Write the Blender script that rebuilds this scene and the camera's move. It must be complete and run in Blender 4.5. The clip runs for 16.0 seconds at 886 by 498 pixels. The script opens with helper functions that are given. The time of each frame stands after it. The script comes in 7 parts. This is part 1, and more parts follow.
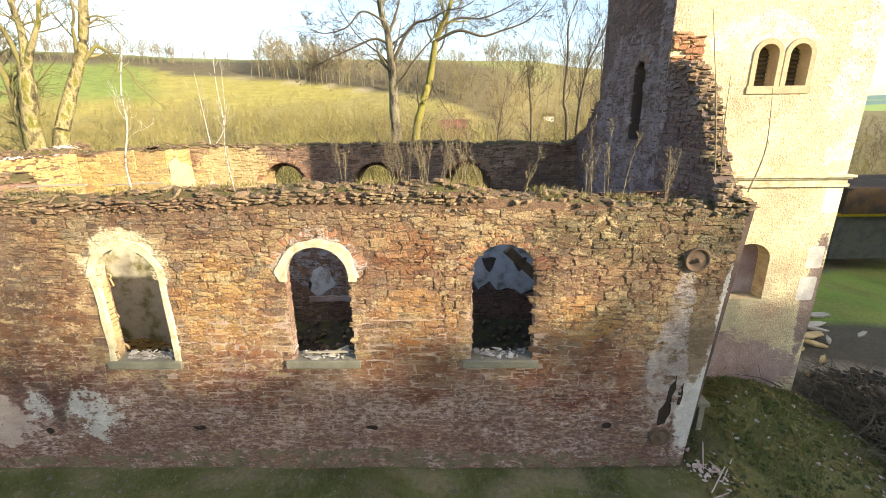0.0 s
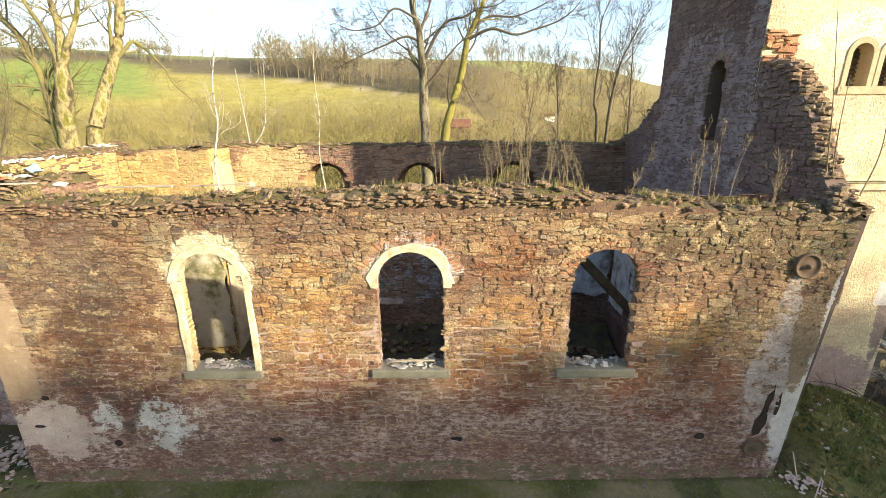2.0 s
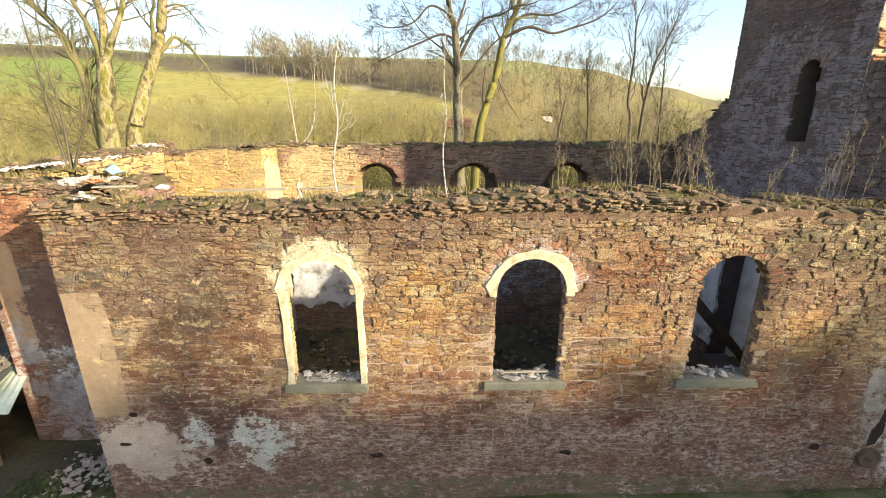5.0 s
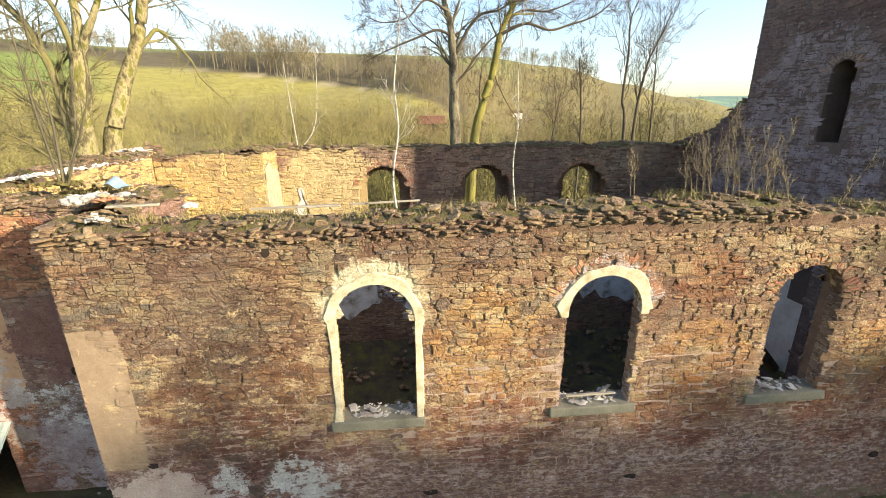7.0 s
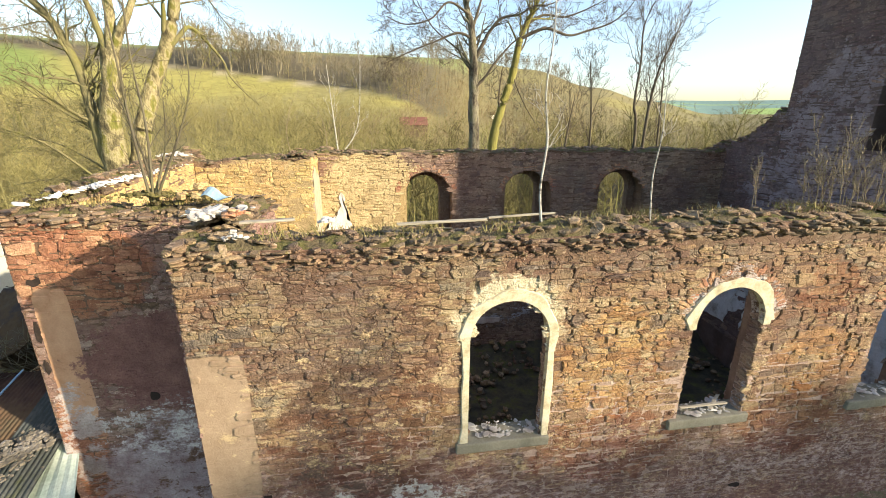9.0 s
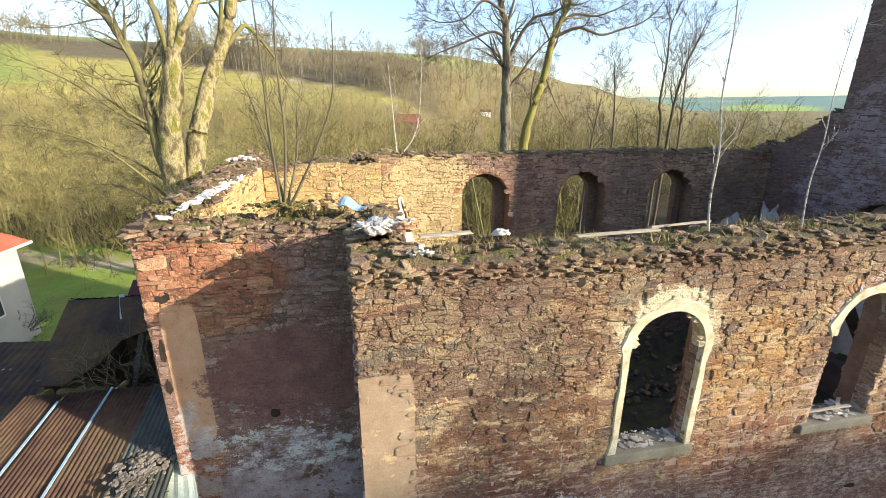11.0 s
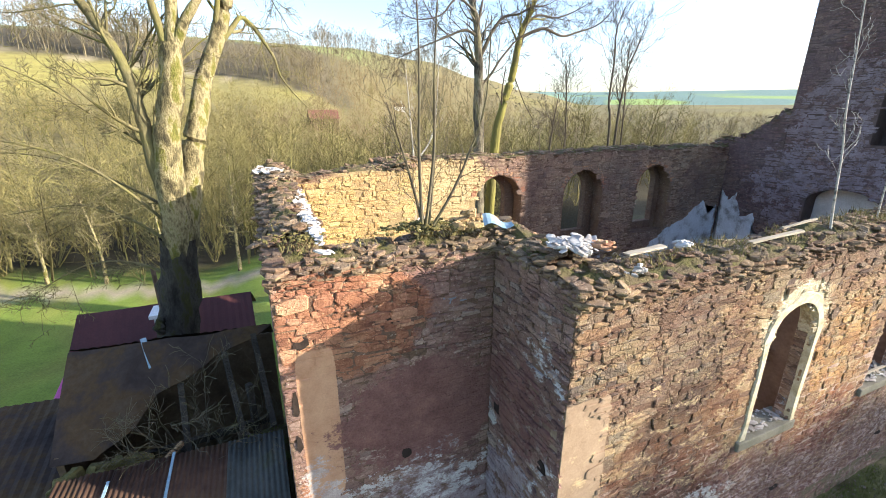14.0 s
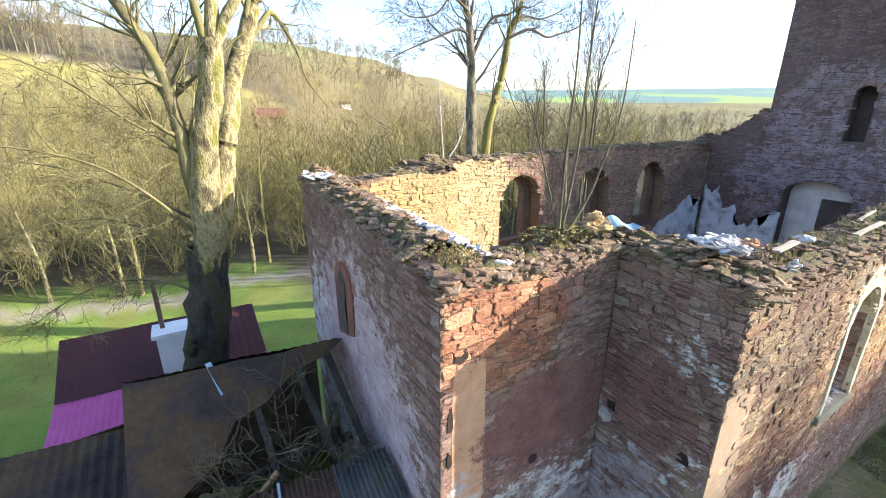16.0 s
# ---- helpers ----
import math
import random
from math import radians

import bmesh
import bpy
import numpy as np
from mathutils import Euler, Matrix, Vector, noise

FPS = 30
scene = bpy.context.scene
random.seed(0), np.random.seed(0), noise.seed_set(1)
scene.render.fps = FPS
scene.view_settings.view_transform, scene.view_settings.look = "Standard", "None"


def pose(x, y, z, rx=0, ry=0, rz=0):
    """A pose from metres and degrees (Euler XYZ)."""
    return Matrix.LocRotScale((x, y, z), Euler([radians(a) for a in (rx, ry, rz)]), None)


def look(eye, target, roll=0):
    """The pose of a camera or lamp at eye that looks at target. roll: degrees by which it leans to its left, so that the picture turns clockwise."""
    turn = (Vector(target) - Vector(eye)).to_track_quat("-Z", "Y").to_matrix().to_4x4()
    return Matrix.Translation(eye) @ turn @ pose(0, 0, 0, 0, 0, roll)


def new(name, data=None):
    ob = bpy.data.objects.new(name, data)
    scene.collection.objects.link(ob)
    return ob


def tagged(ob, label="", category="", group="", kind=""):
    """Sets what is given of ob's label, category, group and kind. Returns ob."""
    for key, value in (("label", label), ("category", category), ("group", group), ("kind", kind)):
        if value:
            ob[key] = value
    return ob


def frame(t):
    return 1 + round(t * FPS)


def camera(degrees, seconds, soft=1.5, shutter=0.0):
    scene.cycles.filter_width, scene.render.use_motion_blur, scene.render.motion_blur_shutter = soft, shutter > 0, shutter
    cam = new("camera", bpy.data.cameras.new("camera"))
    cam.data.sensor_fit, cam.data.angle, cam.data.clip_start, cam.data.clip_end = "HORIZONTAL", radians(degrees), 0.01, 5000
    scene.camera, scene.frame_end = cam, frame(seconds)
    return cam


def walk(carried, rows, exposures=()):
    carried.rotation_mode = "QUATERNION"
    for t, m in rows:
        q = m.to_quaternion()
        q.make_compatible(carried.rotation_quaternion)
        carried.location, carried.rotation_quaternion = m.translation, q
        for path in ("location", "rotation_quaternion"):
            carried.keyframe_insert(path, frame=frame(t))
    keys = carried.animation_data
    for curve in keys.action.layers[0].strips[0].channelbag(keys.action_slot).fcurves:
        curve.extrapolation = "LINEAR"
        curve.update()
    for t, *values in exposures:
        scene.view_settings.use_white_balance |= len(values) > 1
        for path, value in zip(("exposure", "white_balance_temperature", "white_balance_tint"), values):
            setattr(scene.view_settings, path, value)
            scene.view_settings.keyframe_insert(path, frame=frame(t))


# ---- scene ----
cam = camera(92.1, 16.0, soft=0.9)
PATH = [
    (0, (2.406, -7.331, 7.218), (2.382, -5.415, 6.644), -0.6),
    (0.5, (1.989, -7.231, 7.233), (1.969, -5.315, 6.659), -0.6),
    (1, (1.51, -7.138, 7.256), (1.495, -5.223, 6.681), -0.5),
    (1.5, (1.068, -7.081, 7.263), (1.058, -5.166, 6.688), -0.4),
    (2, (0.582, -7.0, 7.227), (0.58, -5.084, 6.651), -0.3),
    (2.5, (0.205, -6.95, 7.231), (0.208, -5.035, 6.655), -0.3),
    (3, (-0.165, -6.913, 7.274), (-0.157, -4.998, 6.697), -0.4),
    (3.5, (-0.483, -6.838, 7.298), (-0.47, -4.923, 6.721), -0.3),
    (4, (-0.832, -6.727, 7.298), (-0.813, -4.813, 6.718), -0.3),
    (4.5, (-1.187, -6.659, 7.268), (-1.159, -4.744, 6.69), -0.2),
    (5, (-1.599, -6.585, 7.236), (-1.563, -4.671, 6.658), -0.1),
    (5.2, (-1.747, -6.545, 7.238), (-1.708, -4.631, 6.659), -0.1),
    (7.3, (-3.298, -5.658, 7.386), (-3.083, -3.76, 6.793), -0.2),
    (7.5, (-3.501, -5.611, 7.406), (-3.26, -3.714, 6.818), -0.1),
    (8, (-4.098, -5.434, 7.469), (-3.828, -3.541, 6.881), 0.1),
    (8.5, (-4.651, -5.335, 7.486), (-4.364, -3.444, 6.9), 0.2),
    (9, (-5.288, -5.196, 7.478), (-4.989, -3.308, 6.889), 0.3),
    (9.5, (-5.843, -5.062, 7.48), (-5.536, -3.177, 6.886), 0.4),
    (10, (-6.449, -4.916, 7.51), (-6.134, -3.033, 6.915), 0.5),
    (10.2, (-6.679, -4.867, 7.535), (-6.36, -2.984, 6.939), 0.4),
    (12.3, (-8.96, -4.03, 7.702), (-8.454, -2.195, 7.087), 0.2),
    (12.5, (-9.138, -3.96, 7.72), (-8.61, -2.131, 7.105), 0.1),
    (13, (-9.658, -3.73, 7.751), (-9.062, -1.923, 7.137), 0.1),
    (13.5, (-10.148, -3.496, 7.788), (-9.484, -1.716, 7.165), -0.0),
    (14, (-10.686, -3.217, 7.823), (-9.938, -1.471, 7.198), 0.0),
    (14.5, (-11.205, -2.921, 7.839), (-10.376, -1.214, 7.209), -0.0),
    (15, (-11.768, -2.594, 7.851), (-10.864, -0.926, 7.219), -0.0),
    (15.5, (-12.304, -2.279, 7.885), (-11.355, -0.637, 7.25), -0.0),
    (16, (-12.907, -1.944, 7.906), (-11.937, -0.314, 7.271), -0.0),
]
walk(cam, [(t, look(eye, target, roll)) for t, eye, target, roll in PATH],
     exposures=[(0, 1.34, 6500, 10), (9, 1.15, 6200, 10), (12.5, 1.25, 5740, 14), (14.5, 1.53, 5640, 14), (16, 1.70, 5480, 15)])

# ---- light ----
SUN_EL, SUN_AZ = radians(19.0), math.atan2(-0.62, 1.0)
sun_from = Vector((math.cos(SUN_AZ) * math.cos(SUN_EL), math.sin(SUN_AZ) * math.cos(SUN_EL), math.sin(SUN_EL)))
world = bpy.data.worlds.new("sky")
scene.world = world
world.use_nodes = True
wn = world.node_tree
sky = wn.nodes.new("ShaderNodeTexSky")
sky.sky_type = "NISHITA"
sky.sun_disc = False
sky.sun_elevation = SUN_EL
sky.sun_rotation = math.pi / 2 - SUN_AZ
sky.altitude, sky.air_density, sky.dust_density, sky.ozone_density = 300, 1.0, 2.2, 0.3
wn.nodes["Background"].inputs["Strength"].default_value = 0.15
wn.links.new(sky.outputs[0], wn.nodes["Background"].inputs["Color"])
sun = new("sun", bpy.data.lights.new("sun", "SUN"))
sun.data.energy, sun.data.angle, sun.data.color = 5.0, radians(0.6), (1.0, 0.85, 0.60)
sun.matrix_world = look(sun_from * 100, (0, 0, 0))


# ---- materials ----
def ramp(nt, fac, stops):
    r = nt.nodes.new("ShaderNodeValToRGB")
    el = r.color_ramp.elements
    while len(el) < len(stops):
        el.new(0.5)
    for e, (p, c) in zip(el, stops):
        e.position, e.color = p, (*c, 1)
    nt.links.new(fac, r.inputs[0])
    return r.outputs[0]


def noise_tex(nt, scale, detail=5.0, stretch=(1, 1, 1), rough=0.6):
    c = nt.nodes.new("ShaderNodeNewGeometry")
    m = nt.nodes.new("ShaderNodeMapping")
    m.inputs["Scale"].default_value = stretch
    n = nt.nodes.new("ShaderNodeTexNoise")
    n.inputs["Scale"].default_value, n.inputs["Detail"].default_value, n.inputs["Roughness"].default_value = scale, detail, rough
    nt.links.new(c.outputs["Position"], m.inputs[0])
    nt.links.new(m.outputs[0], n.inputs["Vector"])
    return n.outputs["Fac"]


def mix(nt, fac, a, b, mode="MIX"):
    m = nt.nodes.new("ShaderNodeMix")
    m.data_type, m.blend_type = "RGBA", mode
    for sock, v in ((m.inputs["Factor"], fac), (m.inputs["A"], a), (m.inputs["B"], b)):
        if isinstance(v, (int, float)):
            sock.default_value = v
        elif isinstance(v, tuple):
            sock.default_value = (*v, 1)
        else:
            nt.links.new(v, sock)
    return m.outputs["Result"]


def math_node(nt, op, a, b=0.0, c=0.0):
    m = nt.nodes.new("ShaderNodeMath")
    m.operation, m.use_clamp = op, False
    for sock, v in zip(m.inputs, (a, b, c)):
        if isinstance(v, (int, float)):
            sock.default_value = v
        else:
            nt.links.new(v, sock)
    return m.outputs[0]


def grey(nt, fac, lo, hi):
    return ramp(nt, fac, [(lo, (0, 0, 0)), (hi, (1, 1, 1))])


def base_mat(name, rough=0.9):
    m = bpy.data.materials.new(name)
    m.use_nodes = True
    b = m.node_tree.nodes["Principled BSDF"]
    b.inputs["Roughness"].default_value = rough
    b.inputs["Specular IOR Level"].default_value = 0.25
    return m, m.node_tree, b


def bump(nt, b, height, strength, dist=0.02):
    n = nt.nodes.new("ShaderNodeBump")
    n.inputs["Strength"].default_value, n.inputs["Distance"].default_value = strength, dist
    nt.links.new(height, n.inputs["Height"])
    nt.links.new(n.outputs[0], b.inputs["Normal"])
    return n


def piece_random(nt):
    """A number for each piece: by object and by loose island."""
    o, g = nt.nodes.new("ShaderNodeObjectInfo"), nt.nodes.new("ShaderNodeNewGeometry")
    s = math_node(nt, "ADD", o.outputs["Random"], g.outputs["Random Per Island"])
    return math_node(nt, "FRACT", s)


def zone_mask(nt, axis, spots, amp, share=0.6, scale=2.6):
    """Where old render still clings: soft spots (u, z, half width, half height) on a wall, broken up by noise."""
    p = nt.nodes.new("ShaderNodeNewGeometry")
    s = nt.nodes.new("ShaderNodeSeparateXYZ")
    nt.links.new(p.outputs["Position"], s.inputs[0])
    best, edge = None, 1.5 if share < 0.8 else 9.0
    grow = 1.3 if share < 0.8 else 1.0
    for u, z, ru, rz in spots:
        ru, rz = ru * grow, rz * grow
        a = math_node(nt, "MULTIPLY_ADD", s.outputs[axis], 1 / ru, -u / ru)
        b = math_node(nt, "MULTIPLY_ADD", s.outputs["Z"], 1 / rz, -z / rz)
        d = math_node(nt, "SUBTRACT", 1.0, math_node(nt, "ADD", math_node(nt, "POWER", math_node(nt, "ABSOLUTE", a), edge), math_node(nt, "POWER", math_node(nt, "ABSOLUTE", b), edge)))
        best = d if best is None else math_node(nt, "MAXIMUM", best, d)
    n = math_node(nt, "MULTIPLY_ADD", noise_tex(nt, scale, 12, (1, 1, 1.5), 0.78), amp * 2, -amp)
    f = nt.nodes.new("ShaderNodeMapRange")
    f.inputs["From Min"].default_value, f.inputs["From Max"].default_value = 0.44, 0.54
    nt.links.new(math_node(nt, "ADD", math_node(nt, "MINIMUM", best, share), n), f.inputs["Value"])
    return f.outputs[0]


def in_spots(spots, u, z, level=0.55):
    return any(1 - abs((u - a) / ru) ** 3 - abs((z - b) / rz) ** 3 > level for a, b, ru, rz in spots)


def joints(nt, scale, stretch, width):
    """Irregular fine joints between the small stones of old rubble."""
    c = nt.nodes.new("ShaderNodeNewGeometry")
    m = nt.nodes.new("ShaderNodeMapping")
    m.inputs["Scale"].default_value = stretch
    n = nt.nodes.new("ShaderNodeTexNoise")
    n.inputs["Scale"].default_value, n.inputs["Detail"].default_value = 5.0, 4.0
    add = nt.nodes.new("ShaderNodeVectorMath")
    add.operation = "MULTIPLY_ADD"
    add.inputs[1].default_value = (0.16, 0.16, 0.16)
    v = nt.nodes.new("ShaderNodeTexVoronoi")
    v.feature = "DISTANCE_TO_EDGE"
    v.inputs["Scale"].default_value = scale
    nt.links.new(c.outputs["Position"], m.inputs[0])
    nt.links.new(c.outputs["Position"], n.inputs["Vector"])
    nt.links.new(n.outputs["Color"], add.inputs[0])
    nt.links.new(m.outputs[0], add.inputs[2])
    nt.links.new(add.outputs[0], v.inputs["Vector"])
    return ramp(nt, v.outputs["Distance"], [(0.0, (1, 1, 1)), (width, (0, 0, 0))])


def piece_mat(name, stops, dirt, rough=0.9, grain=34.0, patch=0.55, patch_scale=0.6, wash=None, lichen=None, zones=(), relief=0.7, hue_share=0.8, crack=0.75, tints=(), deep=0.035):
    """Stone or brick: a colour for each piece, grain, large stains; wash: (colour, top z, softness) of an old limewash zone."""
    m, nt, b = base_mat(name, rough)
    col = ramp(nt, piece_random(nt), stops)
    g = noise_tex(nt, grain, 6)
    col = mix(nt, 0.65, col, ramp(nt, g, [(0.28, (0.40, 0.38, 0.37)), (0.42, (0.76, 0.74, 0.72)), (0.58, (1, 1, 1)), (0.75, (1.35, 1.33, 1.28))]), "MULTIPLY")
    m2 = noise_tex(nt, 5.5, 8, (1, 1, 2.0), 0.75)
    col = mix(nt, 0.75, col, ramp(nt, m2, [(0.30, (0.45, 0.42, 0.40)), (0.44, (0.84, 0.82, 0.79)), (0.56, (1.05, 1.04, 1.0)), (0.70, (1.5, 1.46, 1.38))]), "MULTIPLY")
    hue = noise_tex(nt, 0.75, 6, (1, 1, 1.3), 0.6)
    col = mix(nt, hue_share, col, ramp(nt, hue, [(0.36, (0.82, 0.64, 0.60)), (0.47, (1.02, 0.92, 0.86)), (0.54, (1.12, 1.06, 0.92)), (0.64, (1.16, 1.2, 1.12))]), "MULTIPLY")
    st = grey(nt, noise_tex(nt, patch_scale, 5), 0.42, 0.68)
    col = mix(nt, math_node(nt, "MULTIPLY", st, patch), col, dirt)
    if wash:
        wcol, top, soft = wash
        p = nt.nodes.new("ShaderNodeNewGeometry")
        s = nt.nodes.new("ShaderNodeSeparateXYZ")
        nt.links.new(p.outputs["Position"], s.inputs[0])
        edge = math_node(nt, "MULTIPLY_ADD", noise_tex(nt, 0.9, 6, (1, 1, 1.5)), 2.4, -1.2)
        d = math_node(nt, "SUBTRACT", math_node(nt, "ADD", top, edge), s.outputs["Z"])
        f = nt.nodes.new("ShaderNodeMapRange")
        f.inputs["From Min"].default_value, f.inputs["From Max"].default_value = -soft, soft
        nt.links.new(d, f.inputs["Value"])
        low = f.outputs[0]
        thin = grey(nt, noise_tex(nt, 3.0, 8, (1, 1, 1.8), 0.7), 0.36, 0.60)
        col = mix(nt, math_node(nt, "MULTIPLY", math_node(nt, "MULTIPLY_ADD", thin, 0.36, 0.05), low), col, wcol)
        dark = grey(nt, noise_tex(nt, 6.5, 9, (1, 1, 2.4), 0.72), 0.47, 0.38)
        col = mix(nt, math_node(nt, "MULTIPLY", math_node(nt, "MULTIPLY", dark, low), 0.8), col, (0.15, 0.075, 0.062))
        big = math_node(nt, "MULTIPLY_ADD", grey(nt, noise_tex(nt, 0.9, 9, (1, 1, 1.8), 0.7), 0.43, 0.58), 0.92, 0.06)
        salt = grey(nt, noise_tex(nt, 5.6, 12, (1, 1, 2.1), 0.8), 0.475, 0.57)
        col = mix(nt, math_node(nt, "MULTIPLY", math_node(nt, "MULTIPLY", salt, low), math_node(nt, "MULTIPLY", big, 0.85)), col, (0.62, 0.49, 0.44))
    if lichen:
        li = grey(nt, noise_tex(nt, 7.0, 8, (1, 1, 1), 0.7), 0.56, 0.66)
        col = mix(nt, math_node(nt, "MULTIPLY", li, 0.6), col, lichen)
    jo = None
    if crack:
        where = grey(nt, noise_tex(nt, 1.3, 7, (1, 1, 1.4), 0.7), 0.40, 0.54)
        jo = math_node(nt, "MULTIPLY", joints(nt, 5.0, (1, 1, 2.1), 0.04), where)
        col = mix(nt, math_node(nt, "MULTIPLY", jo, crack), col, (0.085, 0.055, 0.045))
        fleck = grey(nt, noise_tex(nt, 13.0, 8, (1, 1, 1.9), 0.75), 0.58, 0.66)
        col = mix(nt, math_node(nt, "MULTIPLY", fleck, 0.55), col, (0.64, 0.53, 0.42))
    for axis, spots, tint, amp, share in tints:
        col = mix(nt, zone_mask(nt, axis, spots, amp, share, 1.4), col, tint, "MULTIPLY")
    flat = None
    for axis, spots, (c1, c2), amp, share in zones:
        k = zone_mask(nt, axis, spots, amp, share)
        tone = mix(nt, grey(nt, noise_tex(nt, 2.4, 10, (1, 1, 1), 0.75), 0.36, 0.64), c1, c2)
        tone = mix(nt, 0.7 if share < 0.8 else 0.25, tone, ramp(nt, g, [(0.3, (0.6, 0.6, 0.6)), (0.6, (1, 1, 1))]), "MULTIPLY")
        col = mix(nt, k, col, tone)
        if share >= 0.8:
            flat = k if flat is None else math_node(nt, "MAXIMUM", flat, k)
    nt.links.new(col, b.inputs["Base Color"])
    height = math_node(nt, "ADD", g, noise_tex(nt, 7.0, 4))
    n = bump(nt, b, math_node(nt, "SUBTRACT", height, jo) if jo else height, relief, deep)
    if flat is not None:
        nt.links.new(math_node(nt, "MULTIPLY_ADD", flat, -0.8 * relief, relief), n.inputs["Strength"])
    return m


def plain_mat(name, stops, scale=1.5, grain=30.0, rough=0.9, strength=0.4, stretch=(1, 1, 1), dist=0.02, metal=0.0):
    """Plaster, earth, bark, wood, felt: a ramp over large stains, darkened by a fine grain."""
    m, nt, b = base_mat(name, rough)
    col = ramp(nt, noise_tex(nt, scale, 7, stretch, 0.65), stops)
    g = noise_tex(nt, grain, 6, stretch)
    col = mix(nt, 0.5, col, ramp(nt, g, [(0.3, (0.55, 0.54, 0.53)), (0.65, (1, 1, 1))]), "MULTIPLY")
    nt.links.new(col, b.inputs["Base Color"])
    b.inputs["Metallic"].default_value = metal
    bump(nt, b, g, strength, dist)
    return m


SAND = [(0.0, (0.205, 0.131, 0.0857)), (0.12, (0.306, 0.215, 0.133)), (0.25, (0.38, 0.288, 0.175)), (0.38, (0.246, 0.159, 0.109)), (0.5, (0.33, 0.234, 0.143)), (0.62, (0.423, 0.338, 0.22)), (0.74, (0.272, 0.178, 0.119)), (0.86, (0.356, 0.288, 0.201)), (0.94, (0.152, 0.114, 0.0953)), (1.0, (0.295, 0.256, 0.193))]
# Shade on the chancel and nave-end walls put into darker, mauver stone.
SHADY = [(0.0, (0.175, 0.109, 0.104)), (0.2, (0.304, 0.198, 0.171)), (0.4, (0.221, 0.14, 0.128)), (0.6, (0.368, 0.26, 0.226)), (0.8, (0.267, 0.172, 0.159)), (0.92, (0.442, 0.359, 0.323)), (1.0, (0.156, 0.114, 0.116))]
# Warm yellow of the sunlit far walls put into the stone colour.
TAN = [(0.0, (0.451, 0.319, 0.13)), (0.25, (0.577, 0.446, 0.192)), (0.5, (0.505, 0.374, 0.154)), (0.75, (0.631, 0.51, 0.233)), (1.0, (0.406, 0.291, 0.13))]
MORT = [(0.0, (0.15, 0.10, 0.072)), (1.0, (0.21, 0.145, 0.105))]
PINKGREY, MAUVE, CHALK, REDW = ((0.36, 0.27, 0.235), (0.58, 0.51, 0.47)), ((0.26, 0.175, 0.17), (0.50, 0.43, 0.42)), ((0.50, 0.46, 0.42), (0.76, 0.73, 0.69)), ((0.18, 0.088, 0.075), (0.29, 0.155, 0.125))
PINK = ((0.25, 0.175, 0.115), (0.36, 0.265, 0.18))
BASE = ((0.47, 0.35, 0.295), (0.63, 0.53, 0.47))
ALGAE = ((0.15, 0.13, 0.075), (0.27, 0.22, 0.14))
DARKBROWN = ((0.11, 0.075, 0.06), (0.19, 0.125, 0.095))
CREAM = ((0.52, 0.42, 0.27), (0.74, 0.66, 0.47))
Z_SOUTH = [("X", [(-7.0, 1.45, 1.15, 0.8)], BASE, 1.5, 0.75), ("X", [(-4.85, 1.6, 0.72, 0.62), (-5.9, 1.75, 0.4, 0.4)], CHALK, 2.2, 0.6), ("X", [(0.0, 0.35, 8.2, 0.35)], ALGAE, 1.2, 0.5), ("X", [(7.2, 1.6, 0.34, 1.3), (7.42, 2.9, 0.22, 1.2), (7.52, 4.0, 0.14, 0.8)], CHALK, 0.7, 0.70), ("X", [(6.7, 2.6, 0.5, 1.6), (6.75, 4.0, 0.25, 0.8)], PINKGREY, 0.9, 0.55), ("X", [(-7.45, 3.35, 0.42, 1.3)], PINK, 0.5, 0.9), ("X", [(7.2, 3.3, 0.3, 1.3)], PINK, 0.9, 0.72), ("X", [(-5.55, 3.4, 0.55, 2.3), (-6.3, 2.8, 0.3, 1.2)], DARKBROWN, 1.2, 0.47), ("X", [(-3.5, 4.75, 1.0, 0.9)], CREAM, 0.7, 0.60), ("X", [(0.0, 4.75, 1.0, 0.78)], PINKGREY, 0.8, 0.50), ("X", [(-3.0, 3.6, 5.0, 1.6), (4.5, 4.6, 3.0, 1.2)], ((0.42, 0.30, 0.17), (0.54, 0.42, 0.25)), 1.0, 0.36)]
# First spot: orange of the sunlit corner strip put into the render colour.
Z_CHS = [("X", [(-10.33, 3.75, 0.27, 1.3)], ((0.44, 0.245, 0.14), (0.56, 0.345, 0.21)), 0.4, 0.9), ("X", [(-8.8, 3.5, 1.7, 1.25)], REDW, 1.0, 0.78), ("X", [(-8.9, 1.2, 1.7, 1.75)], MAUVE, 1.2, 0.60), ("X", [(-8.9, 2.2, 1.4, 0.5), (-10.3, 2.3, 0.3, 0.5)], CHALK, 2.2, 0.42), ("X", [(-10.45, 2.2, 0.4, 1.3)], PINKGREY, 1.0, 0.52)]
Z_STUB = [("Y", [(0.9, 1.4, 1.4, 1.9)], MAUVE, 0.9, 0.60), ("Y", [(0.55, 4.3, 0.5, 0.9), (1.3, 3.5, 0.5, 0.6), (0.3, 2.6, 0.4, 0.9)], CHALK, 2.0, 0.34), ("Y", [(1.0, 3.9, 1.0, 0.9)], REDW, 1.0, 0.52)]
Z_CHW = [("Y", [(5.0, 2.4, 3.6, 3.7)], ((0.40, 0.275, 0.265), (0.66, 0.54, 0.53)), 0.9, 0.78), ("Y", [(7.2, 2.6, 1.0, 2.4), (6.0, 1.6, 1.2, 0.9)], CHALK, 0.9, 0.52)]
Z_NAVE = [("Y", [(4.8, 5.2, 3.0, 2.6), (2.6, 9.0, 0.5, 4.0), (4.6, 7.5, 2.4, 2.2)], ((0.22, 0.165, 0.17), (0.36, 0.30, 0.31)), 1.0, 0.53)]
